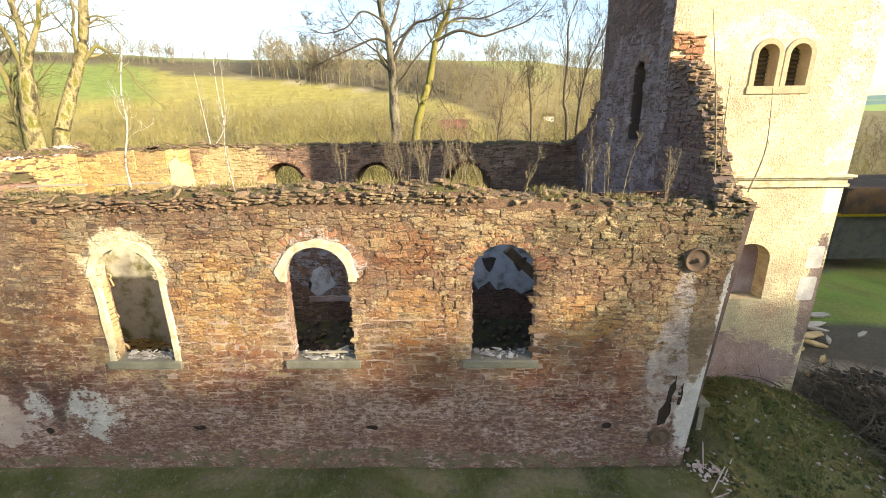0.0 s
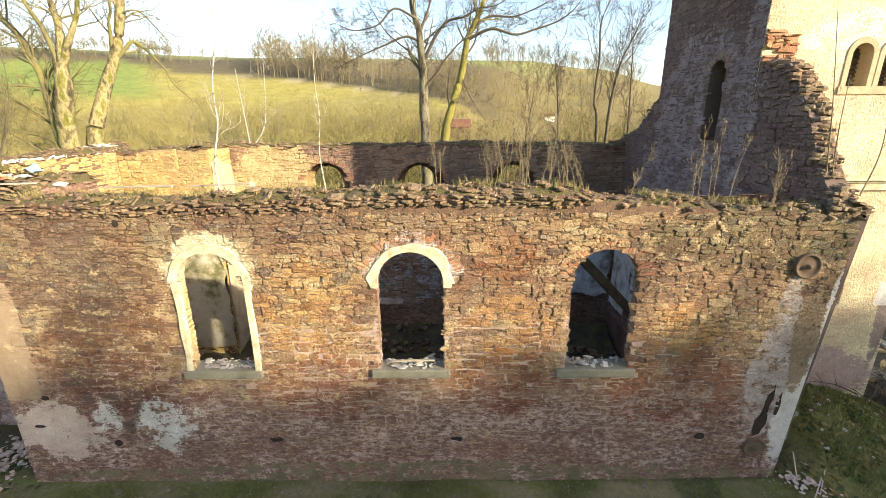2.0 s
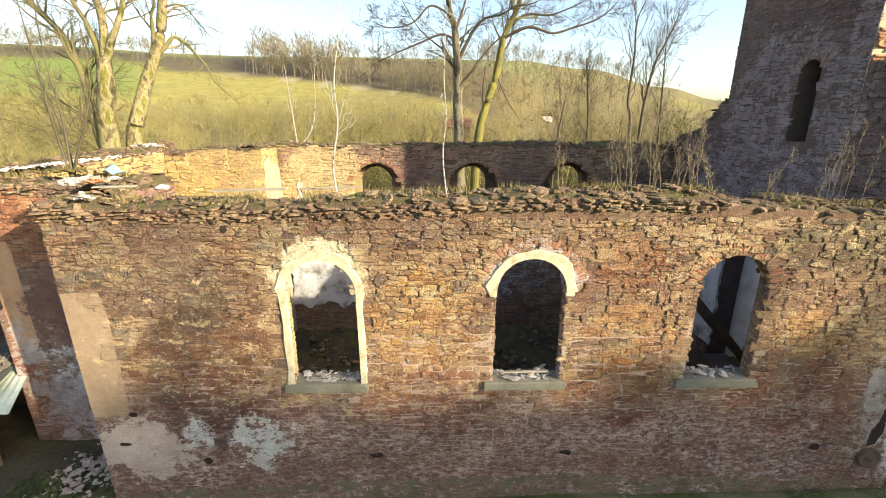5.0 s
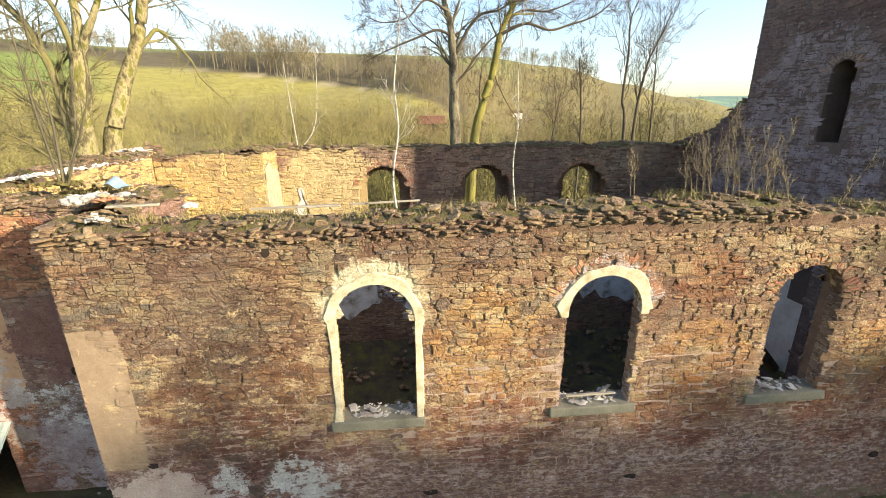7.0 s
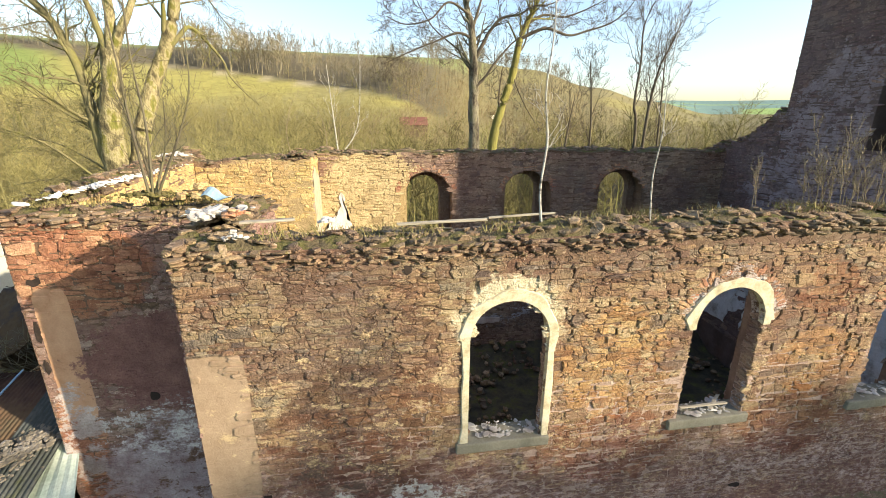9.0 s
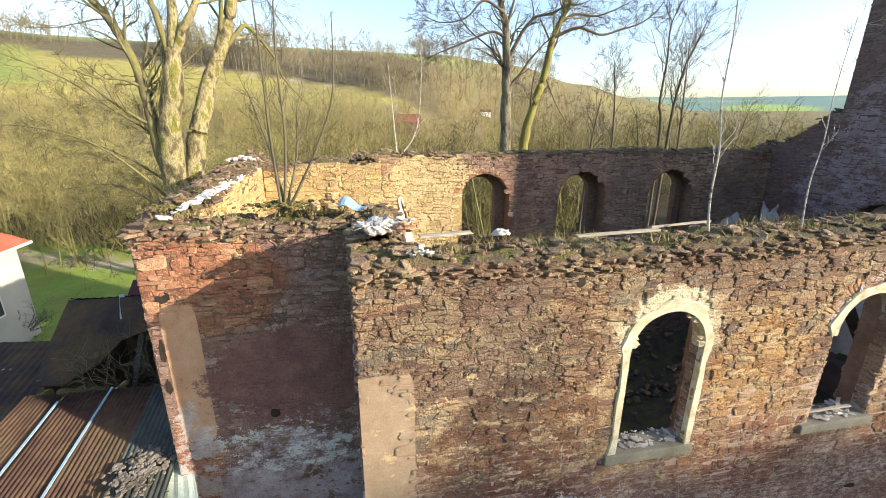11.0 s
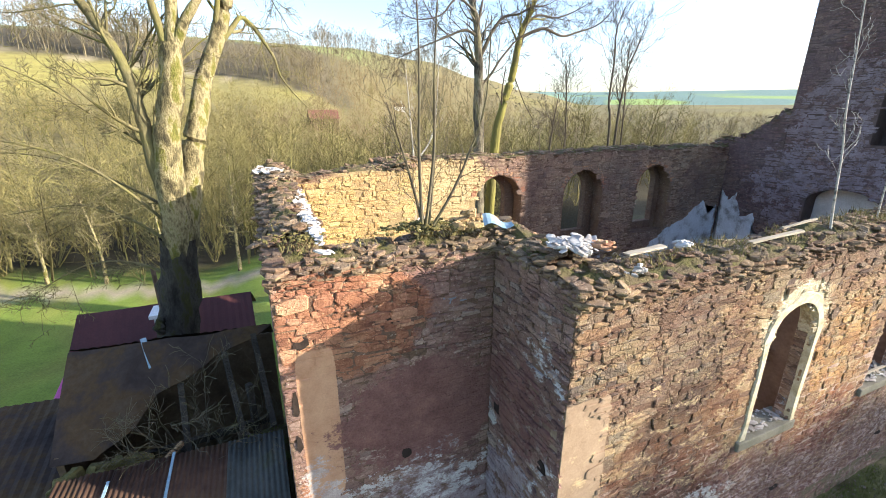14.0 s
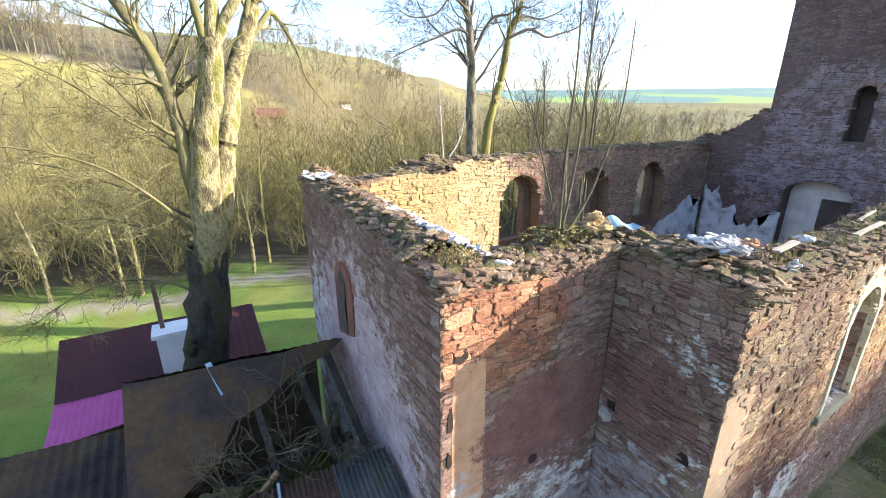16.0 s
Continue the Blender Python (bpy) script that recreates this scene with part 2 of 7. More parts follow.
T_SOUTH = [("X", [(6.0, 5.3, 2.6, 0.75)], (0.60, 0.66, 0.66), 0.7, 0.68), ("X", [(-6.0, 2.3, 2.6, 1.0)], (0.84, 0.74, 0.78), 1.0, 0.6),
           ("X", [(-6.4, 4.7, 1.7, 1.4), (-3.4, 5.6, 3.0, 0.5)], (0.74, 0.78, 0.86), 0.9, 0.58),
           ("X", [(-5.5, 3.3, 1.5, 1.2), (-5.6, 2.4, 1.0, 0.7)], (0.66, 0.56, 0.53), 1.1, 0.57),
           ("X", [(-1.7, 2.4, 1.5, 0.8), (1.75, 2.5, 1.5, 0.8), (5.0, 2.4, 1.7, 1.0), (1.7, 4.9, 0.7, 0.6)], (0.86, 0.66, 0.60), 1.1, 0.58),
           ("X", [(-1.8, 3.9, 1.2, 1.2), (1.7, 3.7, 1.1, 0.7), (4.9, 3.6, 0.9, 0.6)], (1.18, 1.02, 0.80), 0.9, 0.54)]
WASH = ((0.42, 0.275, 0.235), 2.4, 0.6)
M_stone = piece_mat("sandstone rubble", SAND, (0.20, 0.12, 0.085), wash=WASH, zones=Z_SOUTH, crack=0.62, tints=T_SOUTH, relief=0.85, deep=0.042)
M_mort_s = piece_mat("south mortar", MORT, (0.16, 0.10, 0.075), wash=WASH, zones=[("X", [(0.0, 2.5, 9.0, 1.7)], ((0.36, 0.25, 0.20), (0.52, 0.40, 0.33)), 0.9, 0.66)] + Z_SOUTH)
# The tint puts the low sun's orange into the chancel's lit stones.
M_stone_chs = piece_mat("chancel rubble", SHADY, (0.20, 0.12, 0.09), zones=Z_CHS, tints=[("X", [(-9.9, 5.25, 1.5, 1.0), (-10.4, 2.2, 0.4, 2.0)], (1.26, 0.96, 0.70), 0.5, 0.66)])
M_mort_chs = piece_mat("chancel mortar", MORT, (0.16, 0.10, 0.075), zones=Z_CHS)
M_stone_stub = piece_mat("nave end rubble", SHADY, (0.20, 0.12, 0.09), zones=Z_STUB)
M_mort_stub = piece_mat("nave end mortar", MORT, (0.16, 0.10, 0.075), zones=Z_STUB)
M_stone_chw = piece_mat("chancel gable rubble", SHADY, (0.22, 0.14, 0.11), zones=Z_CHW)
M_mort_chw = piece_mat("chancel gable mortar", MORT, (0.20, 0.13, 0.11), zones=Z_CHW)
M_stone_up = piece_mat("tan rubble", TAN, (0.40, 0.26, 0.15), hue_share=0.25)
M_eaves = piece_mat("eaves slate", [(0.0, (0.17, 0.122, 0.088)), (0.25, (0.289, 0.209, 0.136)), (0.5, (0.221, 0.165, 0.123)), (0.75, (0.374, 0.287, 0.189)), (1.0, (0.162, 0.131, 0.11))], (0.17, 0.12, 0.085), lichen=(0.20, 0.18, 0.08))
M_slate = piece_mat("weathered slab", [(0.0, (0.115, 0.0851, 0.0654)), (0.2, (0.222, 0.161, 0.112)), (0.4, (0.169, 0.13, 0.0935)), (0.55, (0.302, 0.22, 0.145)), (0.7, (0.196, 0.157, 0.116)), (0.85, (0.347, 0.26, 0.187)), (1.0, (0.152, 0.121, 0.0982))], (0.15, 0.12, 0.07), lichen=(0.17, 0.155, 0.05))
M_brick = piece_mat("old red brick", crack=0.0, stops=[(0.0, (0.31, 0.15, 0.10)), (0.35, (0.42, 0.245, 0.15)), (0.7, (0.48, 0.32, 0.20)), (1.0, (0.36, 0.16, 0.10))], dirt=(0.25, 0.13, 0.10))
M_paleb = piece_mat("pale arch brick", [(0.0, (0.30, 0.19, 0.15)), (1.0, (0.40, 0.28, 0.23))], (0.28, 0.2, 0.17))
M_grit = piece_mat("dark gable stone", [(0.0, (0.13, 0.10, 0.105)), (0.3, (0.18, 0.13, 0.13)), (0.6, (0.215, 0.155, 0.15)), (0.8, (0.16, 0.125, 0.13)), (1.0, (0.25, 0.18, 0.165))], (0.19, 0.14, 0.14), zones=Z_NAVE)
# Second zone paints the sunlit end of the nave wall yellower and lighter.
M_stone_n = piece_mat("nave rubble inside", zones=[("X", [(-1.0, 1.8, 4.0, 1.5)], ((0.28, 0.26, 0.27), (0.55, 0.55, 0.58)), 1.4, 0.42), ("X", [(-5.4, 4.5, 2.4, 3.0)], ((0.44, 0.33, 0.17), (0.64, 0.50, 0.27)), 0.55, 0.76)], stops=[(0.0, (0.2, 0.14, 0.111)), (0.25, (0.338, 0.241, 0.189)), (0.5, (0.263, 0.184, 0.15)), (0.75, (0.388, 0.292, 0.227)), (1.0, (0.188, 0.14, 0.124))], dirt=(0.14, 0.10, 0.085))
M_mortar = plain_mat("earth mortar", [(0.3, (0.16, 0.10, 0.07)), (0.6, (0.26, 0.17, 0.12)), (0.8, (0.32, 0.22, 0.16))], 2.0, 22)
# The zone puts that sunlit yellow into the mortar too.
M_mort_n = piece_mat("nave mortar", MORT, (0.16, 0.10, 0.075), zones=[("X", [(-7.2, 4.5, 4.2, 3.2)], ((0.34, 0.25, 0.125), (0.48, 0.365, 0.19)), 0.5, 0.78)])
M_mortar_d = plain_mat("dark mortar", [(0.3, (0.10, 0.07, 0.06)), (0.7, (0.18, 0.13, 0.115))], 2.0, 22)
M_plaster = plain_mat("cream limewash", [(0.28, (0.36, 0.29, 0.18)), (0.42, (0.50, 0.43, 0.28)), (0.55, (0.62, 0.56, 0.40)), (0.75, (0.70, 0.65, 0.50))], 5.0, 34, strength=0.3)
M_white = plain_mat("chalky white plaster", [(0.25, (0.45, 0.42, 0.38)), (0.5, (0.66, 0.63, 0.59)), (0.75, (0.78, 0.76, 0.72))], 1.8, 36, strength=0.3)
Z_TOWER = [("X", [(9.2, 0.9, 2.8, 1.35)], ((0.34, 0.23, 0.19), (0.50, 0.38, 0.33)), 0.7, 0.7), ("X", [(11.3, 3.0, 0.24, 2.2)], ((0.26, 0.19, 0.16), (0.42, 0.31, 0.26)), 0.8, 0.6), ("X", [(11.2, 4.0, 0.2, 0.3), (11.17, 3.2, 0.22, 0.33), (11.25, 5.4, 0.2, 0.35)], CHALK, 0.3, 0.8), ("X", [(11.2, 7.8, 0.6, 2.7), (9.0, 8.8, 1.3, 0.6)], ((0.55, 0.54, 0.50), (0.74, 0.73, 0.68)), 1.0, 0.5)]
M_tower = piece_mat("yellowed tower plaster", [(0.0, (0.70, 0.63, 0.44)), (1.0, (0.74, 0.68, 0.50))], (0.52, 0.45, 0.28), grain=22, patch=0.6, patch_scale=1.1, zones=Z_TOWER, relief=0.9, crack=0.0)
M_sill = plain_mat("grey sill stone", [(0.3, (0.17, 0.16, 0.12)), (0.7, (0.29, 0.27, 0.21))], 3.0, 40)
M_bluestone = plain_mat("blue-grey slate block", [(0.3, (0.19, 0.20, 0.23)), (0.7, (0.32, 0.33, 0.36))], 4.0, 30)
# Paints the dark of unlit recesses; also colours the shed floor and plaster patches.
M_void = plain_mat("dark void tone", [(0.3, (0.07, 0.055, 0.05)), (0.7, (0.13, 0.10, 0.09))], 2.0, 20)
# Near-black that paints the dark of uncut holes and gaps onto walls.
M_hole = plain_mat("painted hole dark", [(0.3, (0.022, 0.016, 0.013)), (0.7, (0.055, 0.038, 0.03))], 6.0, 20)
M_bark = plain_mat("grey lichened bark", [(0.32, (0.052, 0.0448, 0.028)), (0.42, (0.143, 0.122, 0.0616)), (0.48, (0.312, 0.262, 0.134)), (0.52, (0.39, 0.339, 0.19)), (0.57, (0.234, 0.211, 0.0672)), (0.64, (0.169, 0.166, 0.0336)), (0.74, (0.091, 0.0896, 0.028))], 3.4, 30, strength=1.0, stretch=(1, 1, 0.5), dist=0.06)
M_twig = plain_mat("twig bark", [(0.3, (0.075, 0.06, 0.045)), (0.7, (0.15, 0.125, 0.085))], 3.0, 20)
# Mossy bark with the church's shade on the lower trunk put into its colour.
M_barkshade = plain_mat("shaded mossy bark", [(0.36, (0.0217, 0.0192, 0.0158)), (0.46, (0.0465, 0.0416, 0.033)), (0.54, (0.0744, 0.0672, 0.0528)), (0.60, (0.0558, 0.0544, 0.0165)), (0.72, (0.0806, 0.0768, 0.0231))], 3.0, 24, strength=1.0, stretch=(1, 1, 0.35), dist=0.06)
M_birch = plain_mat("birch bark", [(0.36, (0.10, 0.09, 0.08)), (0.45, (0.42, 0.40, 0.35)), (0.8, (0.58, 0.55, 0.49))], 5.0, 18, stretch=(0.4, 0.4, 2.2))
M_scrub = plain_mat("bare scrub", [(0.3, (0.17, 0.145, 0.06)), (0.5, (0.25, 0.22, 0.085)), (0.7, (0.30, 0.275, 0.11))], 0.06, 3)
M_brown = plain_mat("brown bare scrub", [(0.3, (0.17, 0.125, 0.07)), (0.5, (0.23, 0.18, 0.095)), (0.7, (0.28, 0.235, 0.12))], 0.05, 3)
# Dark depths and sunlit twigs of the near wood both put into this ramp.
M_thicket = plain_mat("lit and shaded thicket bark", [(0.3, (0.06, 0.05, 0.025)), (0.48, (0.15, 0.13, 0.05)), (0.62, (0.29, 0.265, 0.09)), (0.75, (0.38, 0.35, 0.14))], 0.22, 6)
M_weed = plain_mat("damp weeds", [(0.3, (0.03, 0.04, 0.015)), (0.55, (0.07, 0.085, 0.03)), (0.75, (0.13, 0.13, 0.06))], 3.0, 40, strength=0.8)
M_moss = plain_mat("moss", [(0.3, (0.10, 0.08, 0.035)), (0.55, (0.16, 0.14, 0.045)), (0.75, (0.23, 0.18, 0.08))], 6.0, 60, strength=0.8)
M_topsoil = plain_mat("mossy earth", [(0.25, (0.0792, 0.0612, 0.0341)), (0.45, (0.139, 0.109, 0.062)), (0.58, (0.119, 0.112, 0.0341)), (0.75, (0.198, 0.16, 0.0899))], 2.5, 30, strength=1.0, dist=0.05)
M_grass = plain_mat("grass blades", [(0.3, (0.09, 0.10, 0.03)), (0.5, (0.14, 0.17, 0.045)), (0.65, (0.17, 0.16, 0.06)), (0.8, (0.24, 0.20, 0.10))], 1.1, 8)
M_wood = plain_mat("bleached board", [(0.3, (0.28, 0.24, 0.18)), (0.7, (0.48, 0.43, 0.34))], 2.0, 12, stretch=(0.3, 3, 3))
M_rot = plain_mat("rotten timber", [(0.3, (0.10, 0.07, 0.045)), (0.7, (0.22, 0.16, 0.10))], 2.0, 14)
M_felt = plain_mat("roofing felt", [(0.3, (0.034, 0.027, 0.025)), (0.45, (0.058, 0.044, 0.037)), (0.54, (0.085, 0.055, 0.028)), (0.7, (0.10, 0.078, 0.058))], 1.1, 12, rough=0.8)
M_felt.node_tree.nodes["Principled BSDF"].inputs["Specular IOR Level"].default_value = 0.08
M_rust = plain_mat("rusty corrugated sheet", [(0.3, (0.05, 0.032, 0.024)), (0.45, (0.10, 0.06, 0.042)), (0.55, (0.13, 0.085, 0.05)), (0.7, (0.085, 0.075, 0.05))], 0.8, 9, rough=0.85)
M_rust.node_tree.nodes["Principled BSDF"].inputs["Specular IOR Level"].default_value = 0.08
M_maroon = plain_mat("maroon sheet roof", [(0.3, (0.06, 0.022, 0.022)), (0.7, (0.095, 0.034, 0.033))], 0.7, 20, rough=0.6)
M_magenta = plain_mat("magenta plastic sheet", [(0.3, (0.45, 0.08, 0.24)), (0.7, (0.58, 0.14, 0.34))], 0.7, 20, rough=0.45)
M_surround = plain_mat("tan window stone", [(0.3, (0.44, 0.34, 0.21)), (0.7, (0.56, 0.46, 0.30))], 3.0, 30, strength=0.3)
M_iron = plain_mat("rusty iron", [(0.3, (0.10, 0.068, 0.048)), (0.7, (0.19, 0.13, 0.09))], 3.0, 30, rough=0.8, metal=0.1)
M_paint = plain_mat("white paint", [(0.3, (0.68, 0.68, 0.66)), (0.7, (0.82, 0.82, 0.80))], 2.0, 30)
M_rubbish = plain_mat("white plaster rubble", [(0.35, (0.292, 0.258, 0.232)), (0.5, (0.473, 0.447, 0.413)), (0.7, (0.636, 0.619, 0.593))], 3.0, 30)
M_redroof = plain_mat("red-brown far roof", [(0.3, (0.15, 0.065, 0.052)), (0.7, (0.20, 0.095, 0.07))], 0.8, 4)
M_tile = plain_mat("red roof tile", [(0.3, (0.35, 0.07, 0.04)), (0.7, (0.50, 0.12, 0.07))], 1.0, 20)
M_pale = plain_mat("pale green plastic", [(0.35, (0.42, 0.50, 0.40)), (0.65, (0.64, 0.70, 0.60))], 1.6, 20, rough=0.6)
M_tanwood = plain_mat("split orange timber", [(0.3, (0.30, 0.17, 0.08)), (0.7, (0.46, 0.30, 0.16))], 4.0, 20)
M_blue = plain_mat("blue sheet", [(0.3, (0.22, 0.33, 0.42)), (0.7, (0.35, 0.48, 0.56))], 2.0, 20, rough=0.5)
M_spoil = plain_mat("dark spoil", [(0.3, (0.03, 0.026, 0.02)), (0.55, (0.065, 0.055, 0.042)), (0.75, (0.11, 0.09, 0.065))], 3.0, 20, strength=0.9, dist=0.05)
M_offcut = plain_mat("weathered offcut", [(0.3, (0.34, 0.30, 0.23)), (0.7, (0.52, 0.47, 0.38))], 4.0, 20)
M_log = plain_mat("cut timber", [(0.3, (0.45, 0.30, 0.12)), (0.7, (0.62, 0.48, 0.24))], 4.0, 30)


M_creamstone = plain_mat("sunned cream plaster", [(0.3, (0.328, 0.246, 0.162)), (0.5, (0.443, 0.365, 0.257)), (0.7, (0.508, 0.442, 0.342))], 3.0, 20, strength=0.6)
M_drygrass = plain_mat("dry grass", [(0.3, (0.16, 0.14, 0.05)), (0.6, (0.28, 0.24, 0.10)), (0.8, (0.40, 0.34, 0.18))], 2.0, 10)
M_ash = plain_mat("grey-brown ash bark", [(0.36, (0.05, 0.042, 0.032)), (0.46, (0.13, 0.11, 0.075)), (0.54, (0.24, 0.215, 0.15)), (0.64, (0.15, 0.14, 0.06))], 3.0, 24, strength=1.0, stretch=(1, 1, 0.4), dist=0.05)
M_bough = plain_mat("mossy bough bark", [(0.3, (0.10, 0.085, 0.045)), (0.5, (0.20, 0.175, 0.085)), (0.66, (0.19, 0.18, 0.045)), (0.78, (0.28, 0.25, 0.14))], 1.6, 14, strength=0.9, stretch=(1, 1, 0.4), dist=0.04)
M_limb = plain_mat("dark limb bark", [(0.3, (0.07, 0.058, 0.04)), (0.5, (0.14, 0.12, 0.08)), (0.68, (0.17, 0.155, 0.06))], 2.0, 12, strength=0.9, stretch=(1, 1, 0.3), dist=0.04)
M_pinkgrey = plain_mat("greyed pink render", [(0.25, (0.34, 0.26, 0.23)), (0.5, (0.46, 0.37, 0.33)), (0.72, (0.60, 0.54, 0.50))], 2.2, 40, strength=0.3)
M_crumb = plain_mat("mossy mortar crumbs", [(0.3, (0.10, 0.085, 0.06)), (0.5, (0.20, 0.17, 0.13)), (0.7, (0.34, 0.30, 0.25))], 4.0, 30)
M_mauve = plain_mat("mauve lime render", [(0.25, (0.24, 0.16, 0.155)), (0.5, (0.36, 0.26, 0.25)), (0.75, (0.52, 0.45, 0.44))], 1.5, 26, strength=0.5)
M_niche = plain_mat("dark brick infill", [(0.3, (0.16, 0.07, 0.055)), (0.7, (0.28, 0.13, 0.09))], 3.0, 16, strength=0.8)
M_bluewhite = plain_mat("bluish white limewash", [(0.34, (0.22, 0.20, 0.18)), (0.42, (0.42, 0.42, 0.42)), (0.5, (0.60, 0.62, 0.64)), (0.75, (0.74, 0.77, 0.80))], 1.9, 30, strength=0.3)
M_damp = plain_mat("damp green-grey limewash", [(0.33, (0.18, 0.18, 0.08)), (0.42, (0.36, 0.34, 0.22)), (0.50, (0.52, 0.50, 0.40)), (0.7, (0.62, 0.60, 0.52))], 1.6, 26, strength=0.4)
M_moss_floor = plain_mat("mossy floor", [(0.3, (0.05, 0.042, 0.032)), (0.5, (0.10, 0.085, 0.055)), (0.62, (0.12, 0.12, 0.04)), (0.75, (0.19, 0.19, 0.06))], 2.6, 22, strength=1.0, dist=0.06)
M_mossbark = plain_mat("mossy bark", [(0.3, (0.14, 0.12, 0.05)), (0.55, (0.26, 0.24, 0.06)), (0.75, (0.30, 0.26, 0.14))], 1.3, 14, strength=0.9, stretch=(1, 1, 0.25), dist=0.05)
M_twigpale = plain_mat("pale twig", [(0.3, (0.187, 0.145, 0.088)), (0.7, (0.323, 0.264, 0.167))], 4.0, 20)
M_farwood = plain_mat("far bare wood", [(0.3, (0.15, 0.13, 0.09)), (0.6, (0.22, 0.19, 0.12)), (0.8, (0.26, 0.24, 0.14))], 0.05, 2)
M_zinc = plain_mat("mossy grey sheet", [(0.3, (0.05, 0.055, 0.05)), (0.55, (0.10, 0.105, 0.095)), (0.7, (0.075, 0.08, 0.035))], 1.5, 16, rough=0.7)
M_zinc.node_tree.nodes["Principled BSDF"].inputs["Specular IOR Level"].default_value = 0.08
M_cream = plain_mat("cream house render", [(0.3, (0.432, 0.414, 0.343)), (0.7, (0.518, 0.503, 0.437))], 0.6, 20, strength=0.2)
M_yellow = plain_mat("yellow painted beam", [(0.3, (0.55, 0.38, 0.04)), (0.7, (0.65, 0.47, 0.06))], 1.0, 10)
M_glass, _nt, _b = base_mat("window glass", 0.05)
_b.inputs["Base Color"].default_value = (0.03, 0.035, 0.04, 1)
_b.inputs["Specular IOR Level"].default_value = 0.6


def cover_mat():
    m, nt, b = base_mat("land", 0.95)
    a = nt.nodes.new("ShaderNodeAttribute")
    a.attribute_name = "cover"
    big = noise_tex(nt, 0.35, 8, (1, 1, 1), 0.7)
    fine = noise_tex(nt, 9.0, 7, (1, 1, 1), 0.7)
    col = mix(nt, 0.7, a.outputs["Color"], ramp(nt, big, [(0.3, (0.55, 0.55, 0.5)), (0.55, (0.95, 0.95, 0.9)), (0.75, (1.25, 1.2, 1.1))]), "MULTIPLY")
    col = mix(nt, 0.6, col, ramp(nt, fine, [(0.3, (0.45, 0.45, 0.42)), (0.6, (1, 1, 1)), (0.8, (1.35, 1.3, 1.2))]), "MULTIPLY")
    nt.links.new(col, b.inputs["Base Color"])
    bump(nt, b, fine, 0.8, 0.08)
    return m


M_land = cover_mat()


# ---- mesh helpers ----
class MB:
    """Verts and faces gathered for one mesh."""

    def __init__(self):
        self.v, self.f = [], []

    def add(self, verts, faces):
        o = len(self.v)
        self.v.extend(verts)
        self.f.extend(tuple(i + o for i in f) for f in faces)

    def box(self, x0, x1, y0, y1, z0, z1, m=None):
        c = [(x, y, z) for z in (z0, z1) for y in (y0, y1) for x in (x0, x1)]
        if m is not None:
            c = [tuple(m @ Vector(p)) for p in c]
        self.add(c, [(0, 2, 3, 1), (4, 5, 7, 6), (0, 1, 5, 4), (2, 6, 7, 3), (0, 4, 6, 2), (1, 3, 7, 5)])

    def mesh(self, name, mat, smooth=False):
        me = bpy.data.meshes.new(name)
        me.from_pydata([tuple(p) for p in self.v], [], self.f)
        me.materials.append(mat)
        if smooth:
            me.polygons.foreach_set("use_smooth", [True] * len(me.polygons))
        me.update()
        return me


def part(name, mb, mat, parent, label="", smooth=False):
    ob = new(name, mb.mesh(name, mat, smooth) if isinstance(mb, MB) else mb)
    ob.parent = parent
    if label:
        ob["label"] = label
    return ob


def thing(name, label, category, mb=None, mat=None, group="", kind="", at=(0, 0, 0), smooth=False):
    ob = new(name, mb.mesh(name, mat, smooth) if mb else None)
    ob.location = at
    return tagged(ob, label, category, group, kind)


def facing(origin, u, out):
    """A wall's own axes: u along it, second axis out of its face, z up."""
    u, out = Vector(u), Vector(out)
    m = Matrix.Identity(4)
    m.col[0][:3], m.col[1][:3], m.col[2][:3], m.col[3][:3] = u, out, (0, 0, 1), origin
    return m


def arch_z(c, half, spring, rise):
    def f(u):
        d = min(1.0, abs(u - c) / half)
        return spring + rise * math.sqrt(max(0.0, 1 - d * d))
    return f


def hole(c, half, z0, spring, rise=None):
    return dict(c=c, half=half, z0=z0, top=arch_z(c, half, spring, half if rise is None else rise))


def inside_hole(h, u, z, pad=0.0):
    return abs(u - h["c"]) < h["half"] + pad and h["z0"] - pad < z < h["top"](u) + pad


